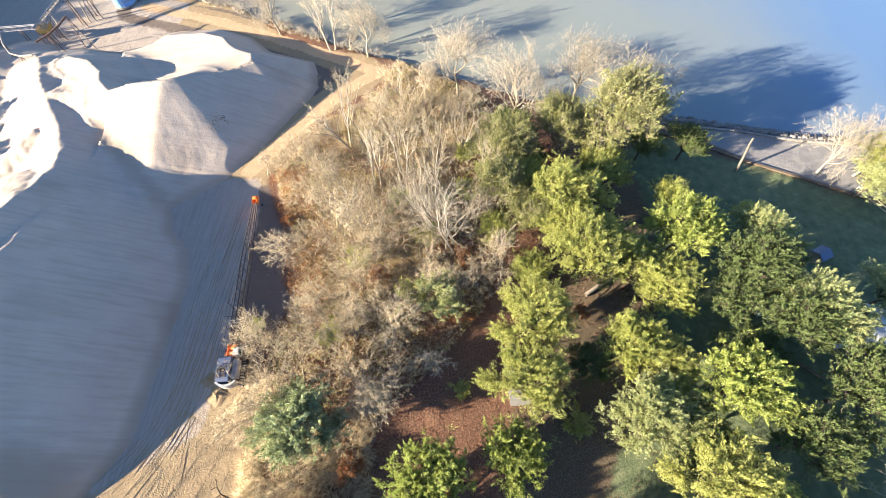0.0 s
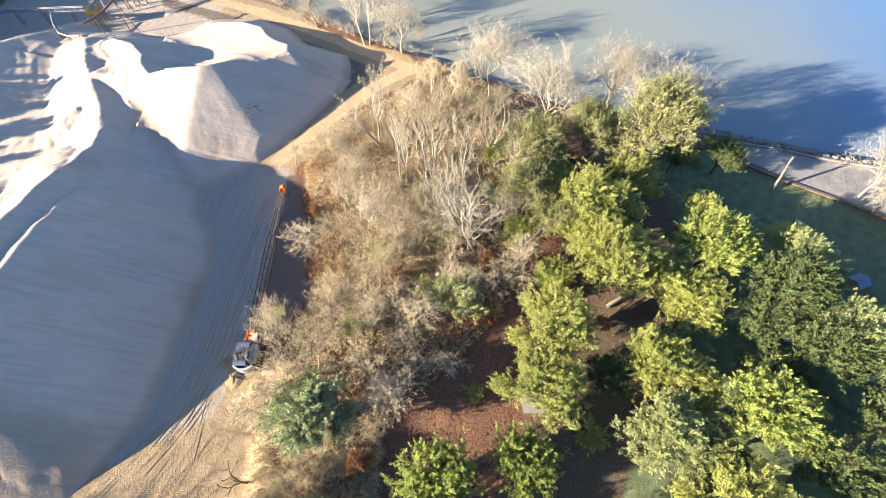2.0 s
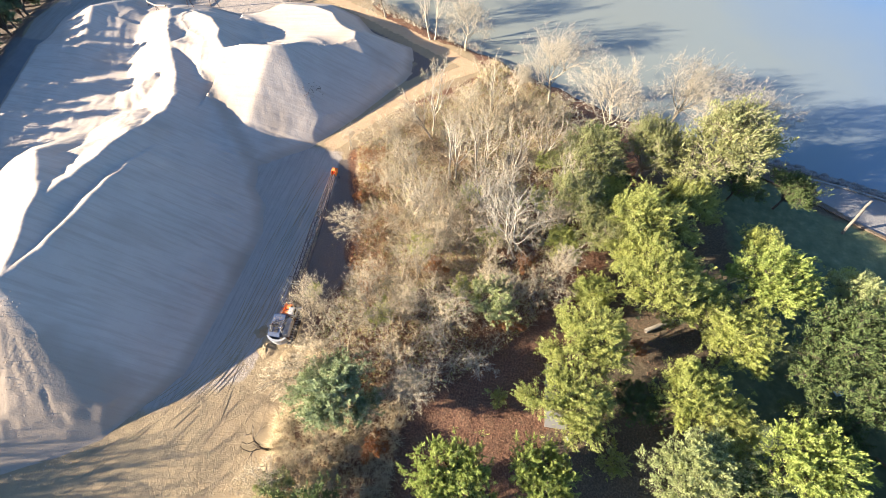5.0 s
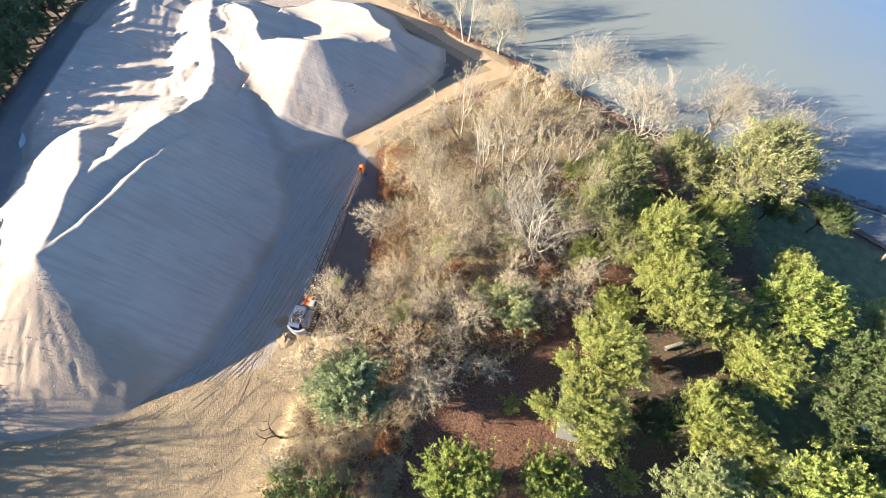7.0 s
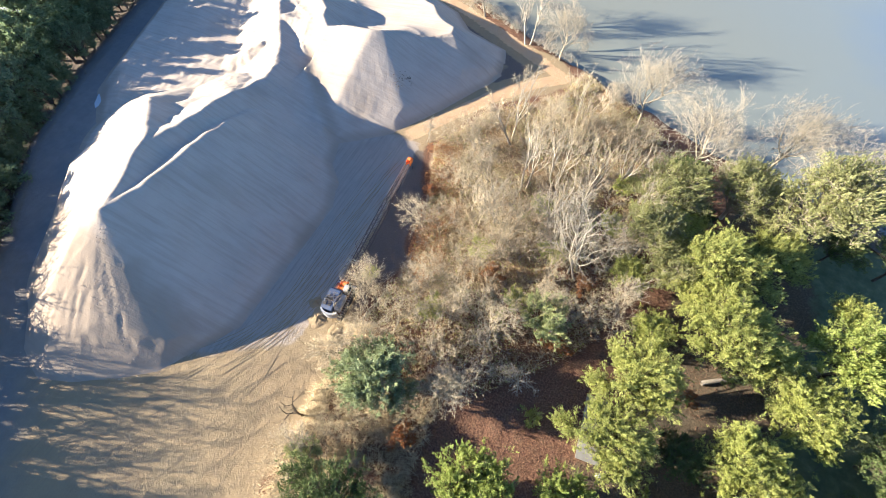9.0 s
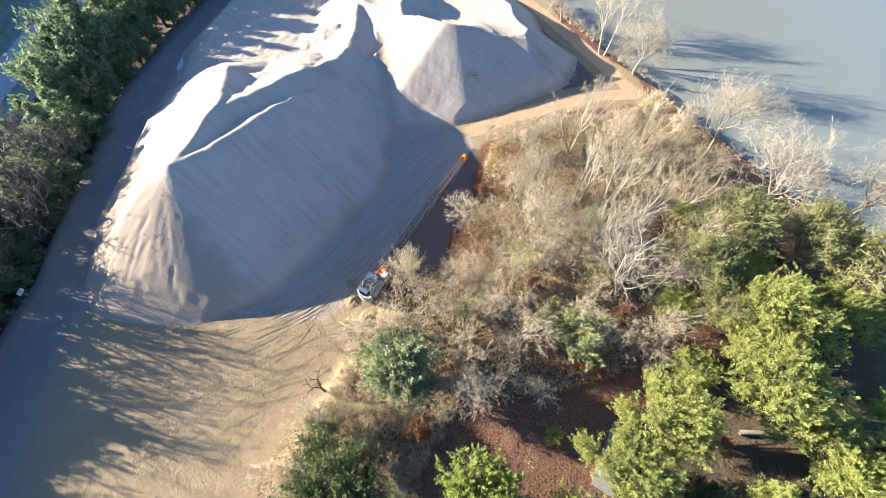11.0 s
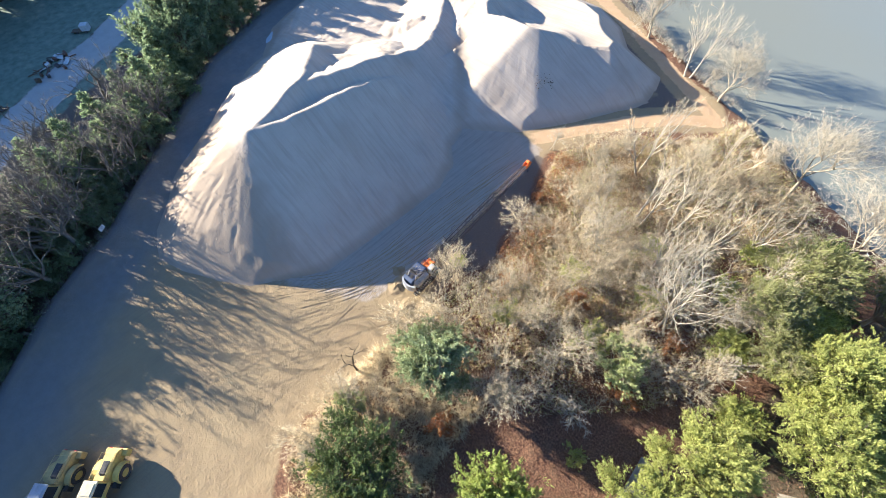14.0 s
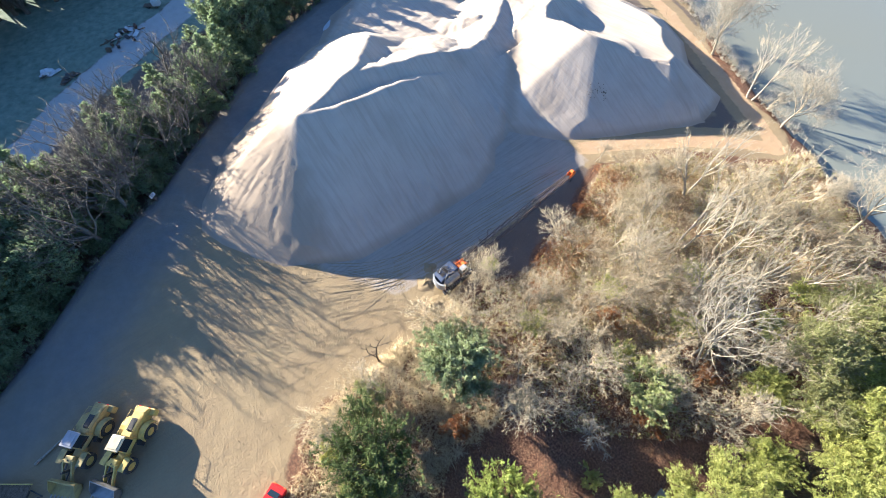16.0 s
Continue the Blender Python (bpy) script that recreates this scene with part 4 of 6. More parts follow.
# tall cedars and thin bare trees that stand out of the belt, and throw the long streaks over the yard
_spots += [("cedar", -77.5, -8.4, 1.11), ("cedar", -80.1, -3.3, 1.15), ("cedar", -79.4, 5.6, 1.15), ("cedar", -76.0, -4.6, 0.87), ("cedar", -84.0, 2.0, 0.96), ("cedar", -70.5, -20.5, 1.11),
           ("cedar", -73.0, -24.5, 1.20), ("cedar", -67.0, -25.5, 0.96), ("cedar", -74.6, 1.6, 0.91), ("cedar", -72.0, -12.4, 0.96), ("cedar", -78.6, -13.6, 1.06), ("cedar", -69.5, -15.8, 0.82),
           ("cedar", -81.5, 8.6, 1.15), ("cedar", -63.5, -28.0, 1.06), ("bare", -66.5, -17.6, 1.50), ("bare", -64.0, -22.5, 1.50), ("bare", -75.5, -17.6, 1.50),
           ("bare", -82.6, -8.0, 1.28), ("bare", -72.6, -4.0, 1.28), ("bare", -88.0, -2.0, 1.28), ("bare", -69.6, -29.0, 1.50), ("bare", -62.0, -32.0, 1.50)]
_spots += [("bare", -73.4, -0.6, 1.28), ("bare", -65.4, -13.0, 1.50), ("bare", -62.6, -16.4, 1.50), ("bare", -60.6, -21.0, 1.50),
           ("bare", -76.6, 4.4, 1.28), ("bare", -79.0, 1.8, 1.28), ("bare", -66.0, -19.4, 1.50), ("bare", -70.0, -10.6, 1.5), ("bare", -71.4, -8.2, 1.4), ("cedar", -71.6, -11.6, 1.16), ("bare", -67.4, -12.2, 1.5), ("bare", -73.8, -13.0, 1.5)]
# rows of trees added beyond the field, out of view, to shade it
BELT["wood"] = leafy_tree("wood_tree", "tall dark tree added out of view to shade the field", 85, 13.0, 5.5, BARK_DARK, LEAF_DARK, 20, 700, base=0.06, size=1.2, group="wood beyond the field")
for i in range(111):
    u = (i // 3) / 36
    _spots.append(("wood", -164 + 60 * u + _rs.uniform(-2.5, 2.5) - 6 * (i % 3), 24 - 92 * u + _rs.uniform(-2.5, 2.5) - 4 * (i % 3), _rs.uniform(1.3, 1.6)))
plant(BELT, _spots, 9, True)


def scatter(name, label, category, seed, poly, count, kind, mat, size, skip=None):
    """Undergrowth too fine to count: twigs or leaves in one mesh."""
    rs = np.random.RandomState(seed)
    xs, ys = [p[0] for p in poly], [p[1] for p in poly]
    x, y = rs.uniform(min(xs), max(xs), count * 2), rs.uniform(min(ys), max(ys), count * 2)
    dense = wavy(x, y, 7, seed) > -0.25
    ok = (inside(x, y, poly) > 0) & dense & (y < shore_y(x) - 1.5)
    x, y = x[ok][:count], y[ok][:count]
    n = len(x)
    if kind == "twigs":
        m = 9
        bx, by = np.repeat(x, m), np.repeat(y, m)
        base = np.stack([bx, by, bank_drop(bx, by)], 1)
        way = unit(rs.normal(size=(n * m, 3)) * np.array([0.55, 0.55, 0.3]) + np.array([0, 0, 0.9]))
        me = spikes_mesh(name, base, base + way * rs.uniform(0.5, 1.0, (n * m, 1)) * size, rs.uniform(0.016, 0.03, n * m), mat)
    else:
        c = np.stack([x, y, rs.uniform(0.03, 0.9, n) ** 2 * size + bank_drop(x, y)], 1)
        s = rs.uniform(0.13, 0.27, n) * (0.6 if size < 0.2 else 1.0)
        me = cards_mesh(name, c, unit(rs.normal(size=(n, 3)) * np.array([1, 1, 0.4])), s, s * 0.6, mat, rs)
    return tagged(new(name, me), label, category, kind="stuff")


THICKET = [(-25.5, 43.5), (-21, 32), (-19.3, 23), (-21, 13), (-18.5, 8), (-14, 9), (-5, 10), (2, 17), (6, 22), (8, 33), (7, 47), (14, 55), (3, 64), (-8, 71), (-10, 64), (-20, 54.5)]
scatter("thicket_brush", "dense leafless brush of pale grey twigs", "brush", 91, THICKET, 1200, "twigs", TWIG_PALE, 1.9)
scatter("thicket_brush", "dense leafless brush of tan twigs", "brush", 92, THICKET, 3600, "twigs", TWIG_TAN, 1.3)
scatter("dry_leaves", "straw-coloured dry leaves on the brush", "dry leaves", 93, THICKET, 48000, "leaves", LEAF_STRAW, 1.3)
scatter("dry_leaves", "golden dry leaves hanging in the brush", "dry leaves", 90, [(-25.5, 43.5), (-21, 32), (-19.3, 23), (-12, 18), (-4, 24), (0, 34), (-2, 46), (-12, 60), (-20, 54.5)], 14000, "leaves", LEAF_STRAW, 2.6)
scatter("thicket_leaves", "sparse olive-green leaves in the brush", "undergrowth", 86, THICKET, 15000, "leaves", LEAF_OLIVE, 2.2)
scatter("dry_leaves", "rust-brown dry leaves on the brush", "dry leaves", 94, THICKET, 14000, "leaves", LEAF_RUST, 0.9)
scatter("dry_leaves", "orange-brown dry leaves at the thicket's edge", "dry leaves", 85, [(-26.5, 43), (-22.0, 32), (-20, 23), (-15, 23), (-17, 33), (-21, 45)], 9000, "leaves", LEAF_RUST, 2.0)
EDGE = [(-22, 4), (-20, -9), (-14, -12), (-8, -6), (-8, 8), (-14, 10)]
scatter("edge_brush", "grey leafless brush at the yard's edge", "brush", 95, EDGE, 1500, "twigs", TWIG_TAN, 1.8)
EDGE_SOUTH = [(-21.5, -2), (-21, -9), (-18, -13), (-13, -15.5), (-7, -13), (-6, -2), (-12, 4)]
scatter("edge_brush", "thin tan brush at the yard's edge", "brush", 88, EDGE_SOUTH, 700, "twigs", TWIG_TAN, 1.3)
scatter("dry_leaves", "straw-coloured dry leaves at the yard's edge", "dry leaves", 89, EDGE_SOUTH, 9000, "leaves", LEAF_STRAW, 0.9)
FLOOR = [(-9, 8), (-8, -8), (15, -10), (26, 6), (26, 44), (9, 54), (6, 30), (2, 18)]
scatter("fallen_leaves", "red-brown fallen leaves on the wood's floor", "fallen leaves", 96, FLOOR, 34000, "leaves", LEAF_BROWN, 0.12)
BELTFLOOR = [(-93, 34.9), (-85.9, 17.6), (-62.6, -10.4), (-56, -21.5), (-49, -30.5), (-45, -36), (-36, -55), (-48, -60), (-62, -38), (-76, -22), (-98, 8), (-106, 34)]
scatter("roadside_brush", "dark tangled brush along the lane", "brush", 97, BELTFLOOR, 2400, "twigs", TWIG_GREY, 1.8)
scatter("roadside_leaves", "low dark green undergrowth along the lane", "undergrowth", 98, BELTFLOOR, 26000, "leaves", LEAF_CEDAR, 1.4)
SHOREBRUSH = [(-60, 97), (-40, 87.5), (-30, 80.5), (-12, 72.5), (-9, 74), (-20, 79.5), (-39, 91), (-60, 102)]
scatter("shore_brush", "pale reeds and brush along the water", "brush", 99, SHOREBRUSH, 1800, "twigs", TWIG_PALE, 2.2)
scatter("dry_leaves", "straw-coloured reeds and leaves on the bank", "dry leaves", 87, SHOREBRUSH, 7000, "leaves", LEAF_STRAW, 1.8)


# ---- machines, structures and small things ----
YELLOW = paint("machine_yellow_paint", (0.60, 0.42, 0.10), 0.5, amount=0.55)
YELLOW_OLD = paint("faded_yellow_paint", (0.40, 0.30, 0.11), 0.65, amount=0.65)
CREAM = paint("cream_roof_paint", (0.56, 0.46, 0.28), 0.5, amount=0.4)
GREY_ROOF = paint("dull_grey_roof_paint", (0.34, 0.32, 0.33), 0.6, amount=0.4)
STEEL = paint("worn_steel", (0.30, 0.29, 0.28), 0.42, 0.7)
IRON = paint("dark_greasy_iron", (0.055, 0.05, 0.048), 0.6, 0.3)
RUST = paint("rusty_steel", (0.17, 0.10, 0.07), 0.8, 0.2, (0.07, 0.04, 0.03))
ORANGE = paint("safety_orange_paint", (0.80, 0.20, 0.03), 0.5, amount=0.3)
BLUE = paint("faded_blue_paint", (0.055, 0.10, 0.18), 0.55, amount=0.6)
TANKBLUE = paint("tank_blue_paint", (0.16, 0.34, 0.66), 0.45, amount=0.2)
WHITE = paint("dusty_white_paint", (0.60, 0.60, 0.59), 0.5, amount=0.45)
RUBBER = paint("dusty_rubber", (0.035, 0.034, 0.033), 0.85, 0, (0.16, 0.13, 0.10), 0.5, 3)
RED = paint("red_car_paint", (0.62, 0.03, 0.025), 0.25, 0, (0.3, 0.05, 0.04), 0.2)
WOOD_PALE = bark_material("weathered_wood", (0.24, 0.20, 0.15), (0.44, 0.38, 0.30))
WOOD_DARK = bark_material("dark_timber", (0.09, 0.065, 0.045), (0.20, 0.15, 0.105))
CONCRETE = paint("stained_concrete", (0.24, 0.225, 0.20), 0.9, 0, (0.11, 0.09, 0.07), 0.8, 0.9, 0.2)
ROCK = paint("shore_rock", (0.17, 0.155, 0.14), 0.9, 0, (0.14, 0.12, 0.10), 0.6, 1.2, 0.2)
TIN = paint("blue_tin_roof", (0.11, 0.16, 0.25), 0.4, 0.3, amount=0.3)


def glass_material():
    m, nt, b = material("dark_window_glass", 0.06, 0, 0.6)
    b.inputs["Base Color"].default_value = (0.02, 0.025, 0.03, 1)
    return m


GLASS = glass_material()


def wheel(name, parent, x, y, r, w, rim_mat, sub="rim"):
    """A lugged tyre with a dished rim, its axle along y."""
    bm = bmesh.new()
    prof = [(0.55 * r, -0.42 * w), (0.86 * r, -0.5 * w), (0.98 * r, -0.34 * w), (r, 0), (0.98 * r, 0.34 * w), (0.86 * r, 0.5 * w), (0.55 * r, 0.42 * w)]
    n = 28
    rings = [[bm.verts.new((q * math.cos(6.2832 * i / n) * (1.0 if k not in (2, 3, 4) or i % 2 else 0.965), s, q * math.sin(6.2832 * i / n) * (1.0 if k not in (2, 3, 4) or i % 2 else 0.965))) for i in range(n)] for k, (q, s) in enumerate(prof)]
    for p, q in zip(rings, rings[1:] + rings[:1]):
        for i in range(n):
            bm.faces.new((p[i], p[(i + 1) % n], q[(i + 1) % n], q[i]))
    bmesh.ops.recalc_face_normals(bm, faces=bm.faces)
    t = part(name, bm, RUBBER, parent)
    t.matrix_local = pose(x, y, r)
    bm = bmesh.new()
    side = 1 if y > 0 else -1
    for q, a, b_ in ((0.56, -0.36, 0.36), (0.40, 0.30, 0.41), (0.16, 0.38, 0.47)):
        add_rod(bm, (0, side * a * w, 0), (0, side * b_ * w, 0), q * r, sides=20)
    part(sub, bm, rim_mat, t, "dusty painted wheel rim")
    return t


def loader(label, at, body, roof, bucket_mat, bucket_label, bend):
    """An articulated wheel loader, front along +x, 8 m long."""
    o = thing("wheel_loader", label, "wheel loader", "parked wheel loaders", at)
    bm = bmesh.new()
    add_prism(bm, [(-3.7, 0.75), (-3.85, 1.15), (-3.8, 1.85), (-3.4, 2.15), (-0.75, 2.32), (-0.75, 0.8)], -0.64, 0.64, "y")
    bmesh.ops.bevel(bm, geom=bm.edges[:], offset=0.09, segments=2, affect="EDGES")
    part("engine_hood", bm, body, o)
    bm = bmesh.new()
    add_box(bm, (-2.0, 0, 2.29), (1.25, 0.62, 0.05), bevel=0.015)
    for k in range(6):
        add_box(bm, (-2.5 + 0.2 * k, 0, 2.325), (0.07, 0.55, 0.03))
    part("grille", bm, IRON, o)
    bm = bmesh.new()
    add_rod(bm, (-1.35, 0.42, 2.2), (-1.35, 0.42, 2.95), 0.075)
    add_rod(bm, (-1.35, 0.42, 2.95), (-1.5, 0.42, 3.05), 0.07)
    part("exhaust_pipe", bm, IRON, o)
    bm = bmesh.new()
    add_box(bm, (-3.55, 0, 1.15), (0.7, 2.3, 0.85), bevel=0.12)
    part("counterweight", bm, body, o)
    bm = bmesh.new()
    add_box(bm, (-1.9, 0, 0.85), (3.0, 1.0, 0.5), bevel=0.05)
    add_box(bm, (-0.1, 0, 1.0), (0.9, 0.6, 0.7), bevel=0.05)
    part("rear_frame", bm, IRON, o)
    for s in (1, -1):
        bm = bmesh.new()
        pts = [(1.05 * math.cos(a), 0.92 + 1.0 * math.sin(a)) for a in [math.pi * k / 8 for k in range(9)]]
        inner = [(0.93 * math.cos(a), 0.9 + 0.9 * math.sin(a)) for a in [math.pi * k / 8 for k in range(8, -1, -1)]]
        add_prism(bm, [(-1.75 + p, q) for p, q in pts + inner], s * 0.8, s * 1.42, "y")
        part("rear_fender", bm, body, o)
        wheel("rear_wheel", o, -1.75, s * 1.12, 0.82, 0.62, YELLOW)
        bm = bmesh.new()
        for k in range(4):
            add_box(bm, (-0.55, s * (1.0 + 0.02 * k), 0.5 + 0.28 * k), (0.5, 0.32, 0.05), bevel=0.01)
        for k in (-0.8, -0.3):
            add_rod(bm, (k, s * 1.15, 0.45), (k, s * 1.1, 1.6), 0.025)
        part("steps", bm, IRON, o)
        bm = bmesh.new()
        add_rod(bm, (-3.3, s * 0.72, 2.1), (-3.3, s * 0.72, 2.55), 0.025)
        add_rod(bm, (-0.9, s * 0.72, 2.3), (-0.9, s * 0.72, 2.75), 0.025)
        add_rod(bm, (-3.3, s * 0.72, 2.55), (-0.9, s * 0.72, 2.75), 0.025)
        part("handrail", bm, body, o)
        bm = bmesh.new()
        add_box(bm, (-3.88, s * 0.55, 1.75), (0.06, 0.26, 0.16), bevel=0.02)
        part("tail_lamp", bm, RED, o, "small red lamp")
    # cab
    bm = bmesh.new()
    for x in (-0.72, 0.62):
        for y in (-0.66, 0.66):
            add_rod(bm, (x, y, 1.5), (x * 0.92, y * 0.93, 3.15), 0.055)
    add_box(bm, (-0.05, 0, 1.62), (1.5, 1.45, 0.5), bevel=0.06)
    cab = part("cab", bm, body, o)
    bm = bmesh.new()
    add_box(bm, (-0.05, 0, 3.24), (1.5, 1.42, 0.16), bevel=0.06)
    add_box(bm, (-0.05, 0, 3.34), (1.1, 1.0, 0.06), bevel=0.02)
    part("roof", bm, roof, cab, "flat pale cab roof")
    for name, c, s in (("windscreen", (0.6, 0, 2.5), (0.03, 1.2, 1.25)), ("rear_window", (-0.68, 0, 2.5), (0.03, 1.2, 1.2)), ("side_window", (-0.05, 0.64, 2.5), (1.2, 0.03, 1.25)), ("side_window", (-0.05, -0.64, 2.5), (1.2, 0.03, 1.25))):
        bm = bmesh.new()
        add_box(bm, c, s)
        part(name, bm, GLASS, cab, "dark window glass")
    # front half, turned a little at the joint
    f = part("front_frame", add_box(add_box(bmesh.new(), (1.0, 0, 1.0), (1.7, 0.8, 0.8), bevel=0.06), (1.35, 0, 1.6), (0.7, 0.9, 0.9), bevel=0.08), body, o)
    f.matrix_local = pose(0.35, 0, 0, 0, 0, bend)
    for s in (1, -1):
        w = wheel("front_wheel", o, 0, s * 1.12, 0.82, 0.62, YELLOW)
        w.matrix_local = pose(0.35, 0, 0, 0, 0, bend) @ pose(1.2, s * 1.12, 0.82)
        bm = bmesh.new()
        add_box(bm, (1.2, s * 1.1, 1.78), (1.3, 0.66, 0.07), bevel=0.03)
        add_box(bm, (0.55, s * 1.1, 1.5), (0.07, 0.66, 0.55), turn=pose(0, 0, 0, 0, -18, 0), bevel=0.03)
        part("front_fender", bm, body, f)
        bm = bmesh.new()
        add_prism(bm, [(1.3, 1.85), (1.5, 2.1), (3.1, 1.0), (3.5, 0.55), (3.3, 0.4), (2.8, 0.85)], s * 0.42, s * 0.58, "y")
        part("lift_arm", bm, body, f)
        bm = bmesh.new()
        add_rod(bm, (1.2, s * 0.5, 1.0), (2.0, s * 0.5, 1.2), 0.09)
        add_rod(bm, (2.0, s * 0.5, 1.2), (2.9, s * 0.5, 1.0), 0.05)
        part("lift_cylinder", bm, STEEL, f)
    bm = bmesh.new()
    add_rod(bm, (1.4, 0, 2.0), (2.3, 0, 1.75), 0.1)
    add_box(bm, (2.45, 0, 1.5), (0.22, 0.2, 1.1), turn=pose(0, 0, 0, 0, 20, 0), bevel=0.03)
    add_rod(bm, (2.5, 0, 1.05), (3.4, 0, 0.85), 0.06)
    part("tilt_linkage", bm, IRON, f)
    bm = bmesh.new()
    outer = [(3.45, 1.45), (3.25, 1.0), (3.3, 0.4), (3.7, 0.06), (4.75, 0.0)]
    inner = [(4.72, 0.05), (3.74, 0.14), (3.4, 0.44), (3.36, 0.98), (3.53, 1.42)]
    add_prism(bm, outer + inner, -1.5, 1.5, "y")
    for s in (-1.5, 1.44):
        add_prism(bm, [(3.45, 1.45), (3.25, 1.0), (3.3, 0.4), (3.7, 0.06), (4.75, 0.0), (4.3, 0.75)], s, s + 0.06, "y")
    b = part("bucket", bm, bucket_mat, f, bucket_label)
    for k in range(8):
        bm = bmesh.new()
        add_prism(bm, [(4.6, 0.0), (4.62, 0.08), (4.98, 0.03), (4.98, 0.0)], -1.42 + k * 0.395, -1.3 + k * 0.395, "y")
        part("tooth", bm, STEEL, b)
    return o


loader("yellow wheel loader with cream roof and steel bucket", pose(-29.9, -25.35, 0, 0, 0, -48.6), YELLOW, CREAM, STEEL, "worn bare steel bucket", -6)
loader("faded yellow wheel loader with grey roof, parked in shade", pose(-33.1, -28.9, 0, 0, 0, -50.5), YELLOW_OLD, GREY_ROOF, YELLOW_OLD, "faded yellow toothed bucket", 4)


BOOM_GREY = paint("weathered_boom_steel", (0.12, 0.085, 0.07), 0.7, 0.2, (0.10, 0.06, 0.04), 0.6, 1.5, 0.3)
GRIMY_WHITE = paint("grimy_white_paint", (0.36, 0.36, 0.36), 0.6, 0, (0.12, 0.09, 0.07), 0.75, 1.8, 0.3)
NAVY = paint("faded_navy_paint", (0.05, 0.075, 0.14), 0.6, 0, (0.16, 0.12, 0.09), 0.5, 1.6, 0.3)


def crane():
    """A lattice-boom crawler crane with its boom laid nearly flat along +y."""
    o = thing("lattice_crane", "old blue and white crane with a dark lattice boom laid low", "crane", at=pose(-24.9, 14.0, 0, 0, 0, 4.2) @ Matrix.Diagonal((0.76, 0.97, 0.86, 1)))
    for s in (1, -1):
        bm = bmesh.new()
        arc = [(math.cos(a) * 0.5, 0.5 + math.sin(a) * 0.5) for a in [math.pi * k / 6 for k in range(-3, 4)]]
        add_prism(bm, [(2.1 + p, q) for p, q in arc] + [(-2.1 - p, q) for p, q in arc[::-1]], s * 1.1, s * 1.75)
        tr = part("track", bm, IRON, o, "muddy crawler track")
        for k in range(14):
            bm = bmesh.new()
            add_box(bm, (s * 1.425, -2.2 + k * 0.34, 1.03), (0.7, 0.2, 0.08), bevel=0.015)
            part("track_shoe", bm, STEEL, tr)
    bm = bmesh.new()
    add_box(bm, (0, 0, 0.75), (2.3, 2.4, 0.6), bevel=0.08)
    add_rod(bm, (0, 0, 1.0), (0, 0, 1.3), 0.95, sides=24)
    part("turntable", bm, IRON, o)
    bm = bmesh.new()
    add_box(bm, (0, -0.3, 1.45), (2.9, 4.4, 0.25), bevel=0.04)
    part("deck", bm, RUST, o, "rusty deck plate")
    bm = bmesh.new()
    add_prism(bm, [(-2.3, 1.55), (-2.3, 2.75), (-2.0, 3.05), (0.4, 3.05), (0.7, 2.7), (0.7, 1.55)], -1.4, 0.55)
    bmesh.ops.bevel(bm, geom=bm.edges[:], offset=0.06, segments=2, affect="EDGES")
    part("engine_house", bm, NAVY, o, "faded navy engine house")
    bm = bmesh.new()
    add_prism(bm, [(-1.9, 1.5), (-1.9, 2.5), (0.3, 2.5), (0.3, 1.5)], 0.62, 1.45)
    bmesh.ops.bevel(bm, geom=bm.edges[:], offset=0.05, segments=2, affect="EDGES")
    part("side_house", bm, GRIMY_WHITE, o)
    for i, (x, y) in enumerate(((-1.0, -1.6), (-1.0, -0.8), (-0.2, -1.6), (-0.2, -0.8))):
        bm = bmesh.new()
        add_box(bm, (x, y, 3.07), (0.6, 0.55, 0.07), bevel=0.02)
        part("roof_hatch", bm, IRON, o)
    bm = bmesh.new()  # rounded counterweight
    pts = [(1.75 * math.sin(a), -1.75 - 1.15 * math.cos(a)) for a in [math.radians(-62 + 124 * k / 12) for k in range(13)]]
    back = [(1.5 * math.sin(a), -1.75 - 0.9 * math.cos(a)) for a in [math.radians(62 - 124 * k / 12) for k in range(13)]]
    add_prism(bm, pts + back, 1.35, 2.7, "z")
    part("counterweight", bm, GRIMY_WHITE, o, "curved white counterweight")
    bm = bmesh.new()
    add_prism(bm, [(0.7, 1.55), (0.7, 3.0), (1.5, 3.0), (2.0, 2.2), (2.0, 1.55)], 0.6, 1.45)
    bmesh.ops.bevel(bm, geom=bm.edges[:], offset=0.05, segments=2, affect="EDGES")
    cab = part("cab", bm, GRIMY_WHITE, o)
    for c, s, t in (((1.02, 1.78, 2.62), (0.7, 0.02, 0.75), pose(0, 0, 0, 32, 0, 0)), ((1.465, 1.15, 2.5), (0.02, 0.7, 0.6), None), ((0.585, 1.15, 2.5), (0.02, 0.7, 0.6), None)):
        bm = bmesh.new()
        add_box(bm, c, s, t)
        part("window", bm, GLASS, cab)
    for s in (1, -1):  # gantry legs crossing over the house
        bm = bmesh.new()
        add_rod(bm, (s * 0.75, 0.9, 1.6), (s * 0.7, -1.4, 4.3), 0.07)
        add_rod(bm, (s * 0.7, -1.4, 4.3), (s * 0.9, -2.2, 1.6), 0.06)
        part("gantry_leg", bm, GRIMY_WHITE, o)
        bm = bmesh.new()
        add_rod(bm, (s * 0.72, 0.1, 2.5), (-s * 0.7, -1.3, 4.2), 0.045)
        part("gantry_brace", bm, GRIMY_WHITE, o)
        bm = bmesh.new()
        add_rod(bm, (s * 0.4, -1.4, 4.3), (s * 0.25, 22.0, 3.1), 0.022, sides=5)
        part("pendant_line", bm, IRON, o)
    bm = bmesh.new()
    add_rod(bm, (-0.8, -1.4, 4.3), (0.8, -1.4, 4.3), 0.08)
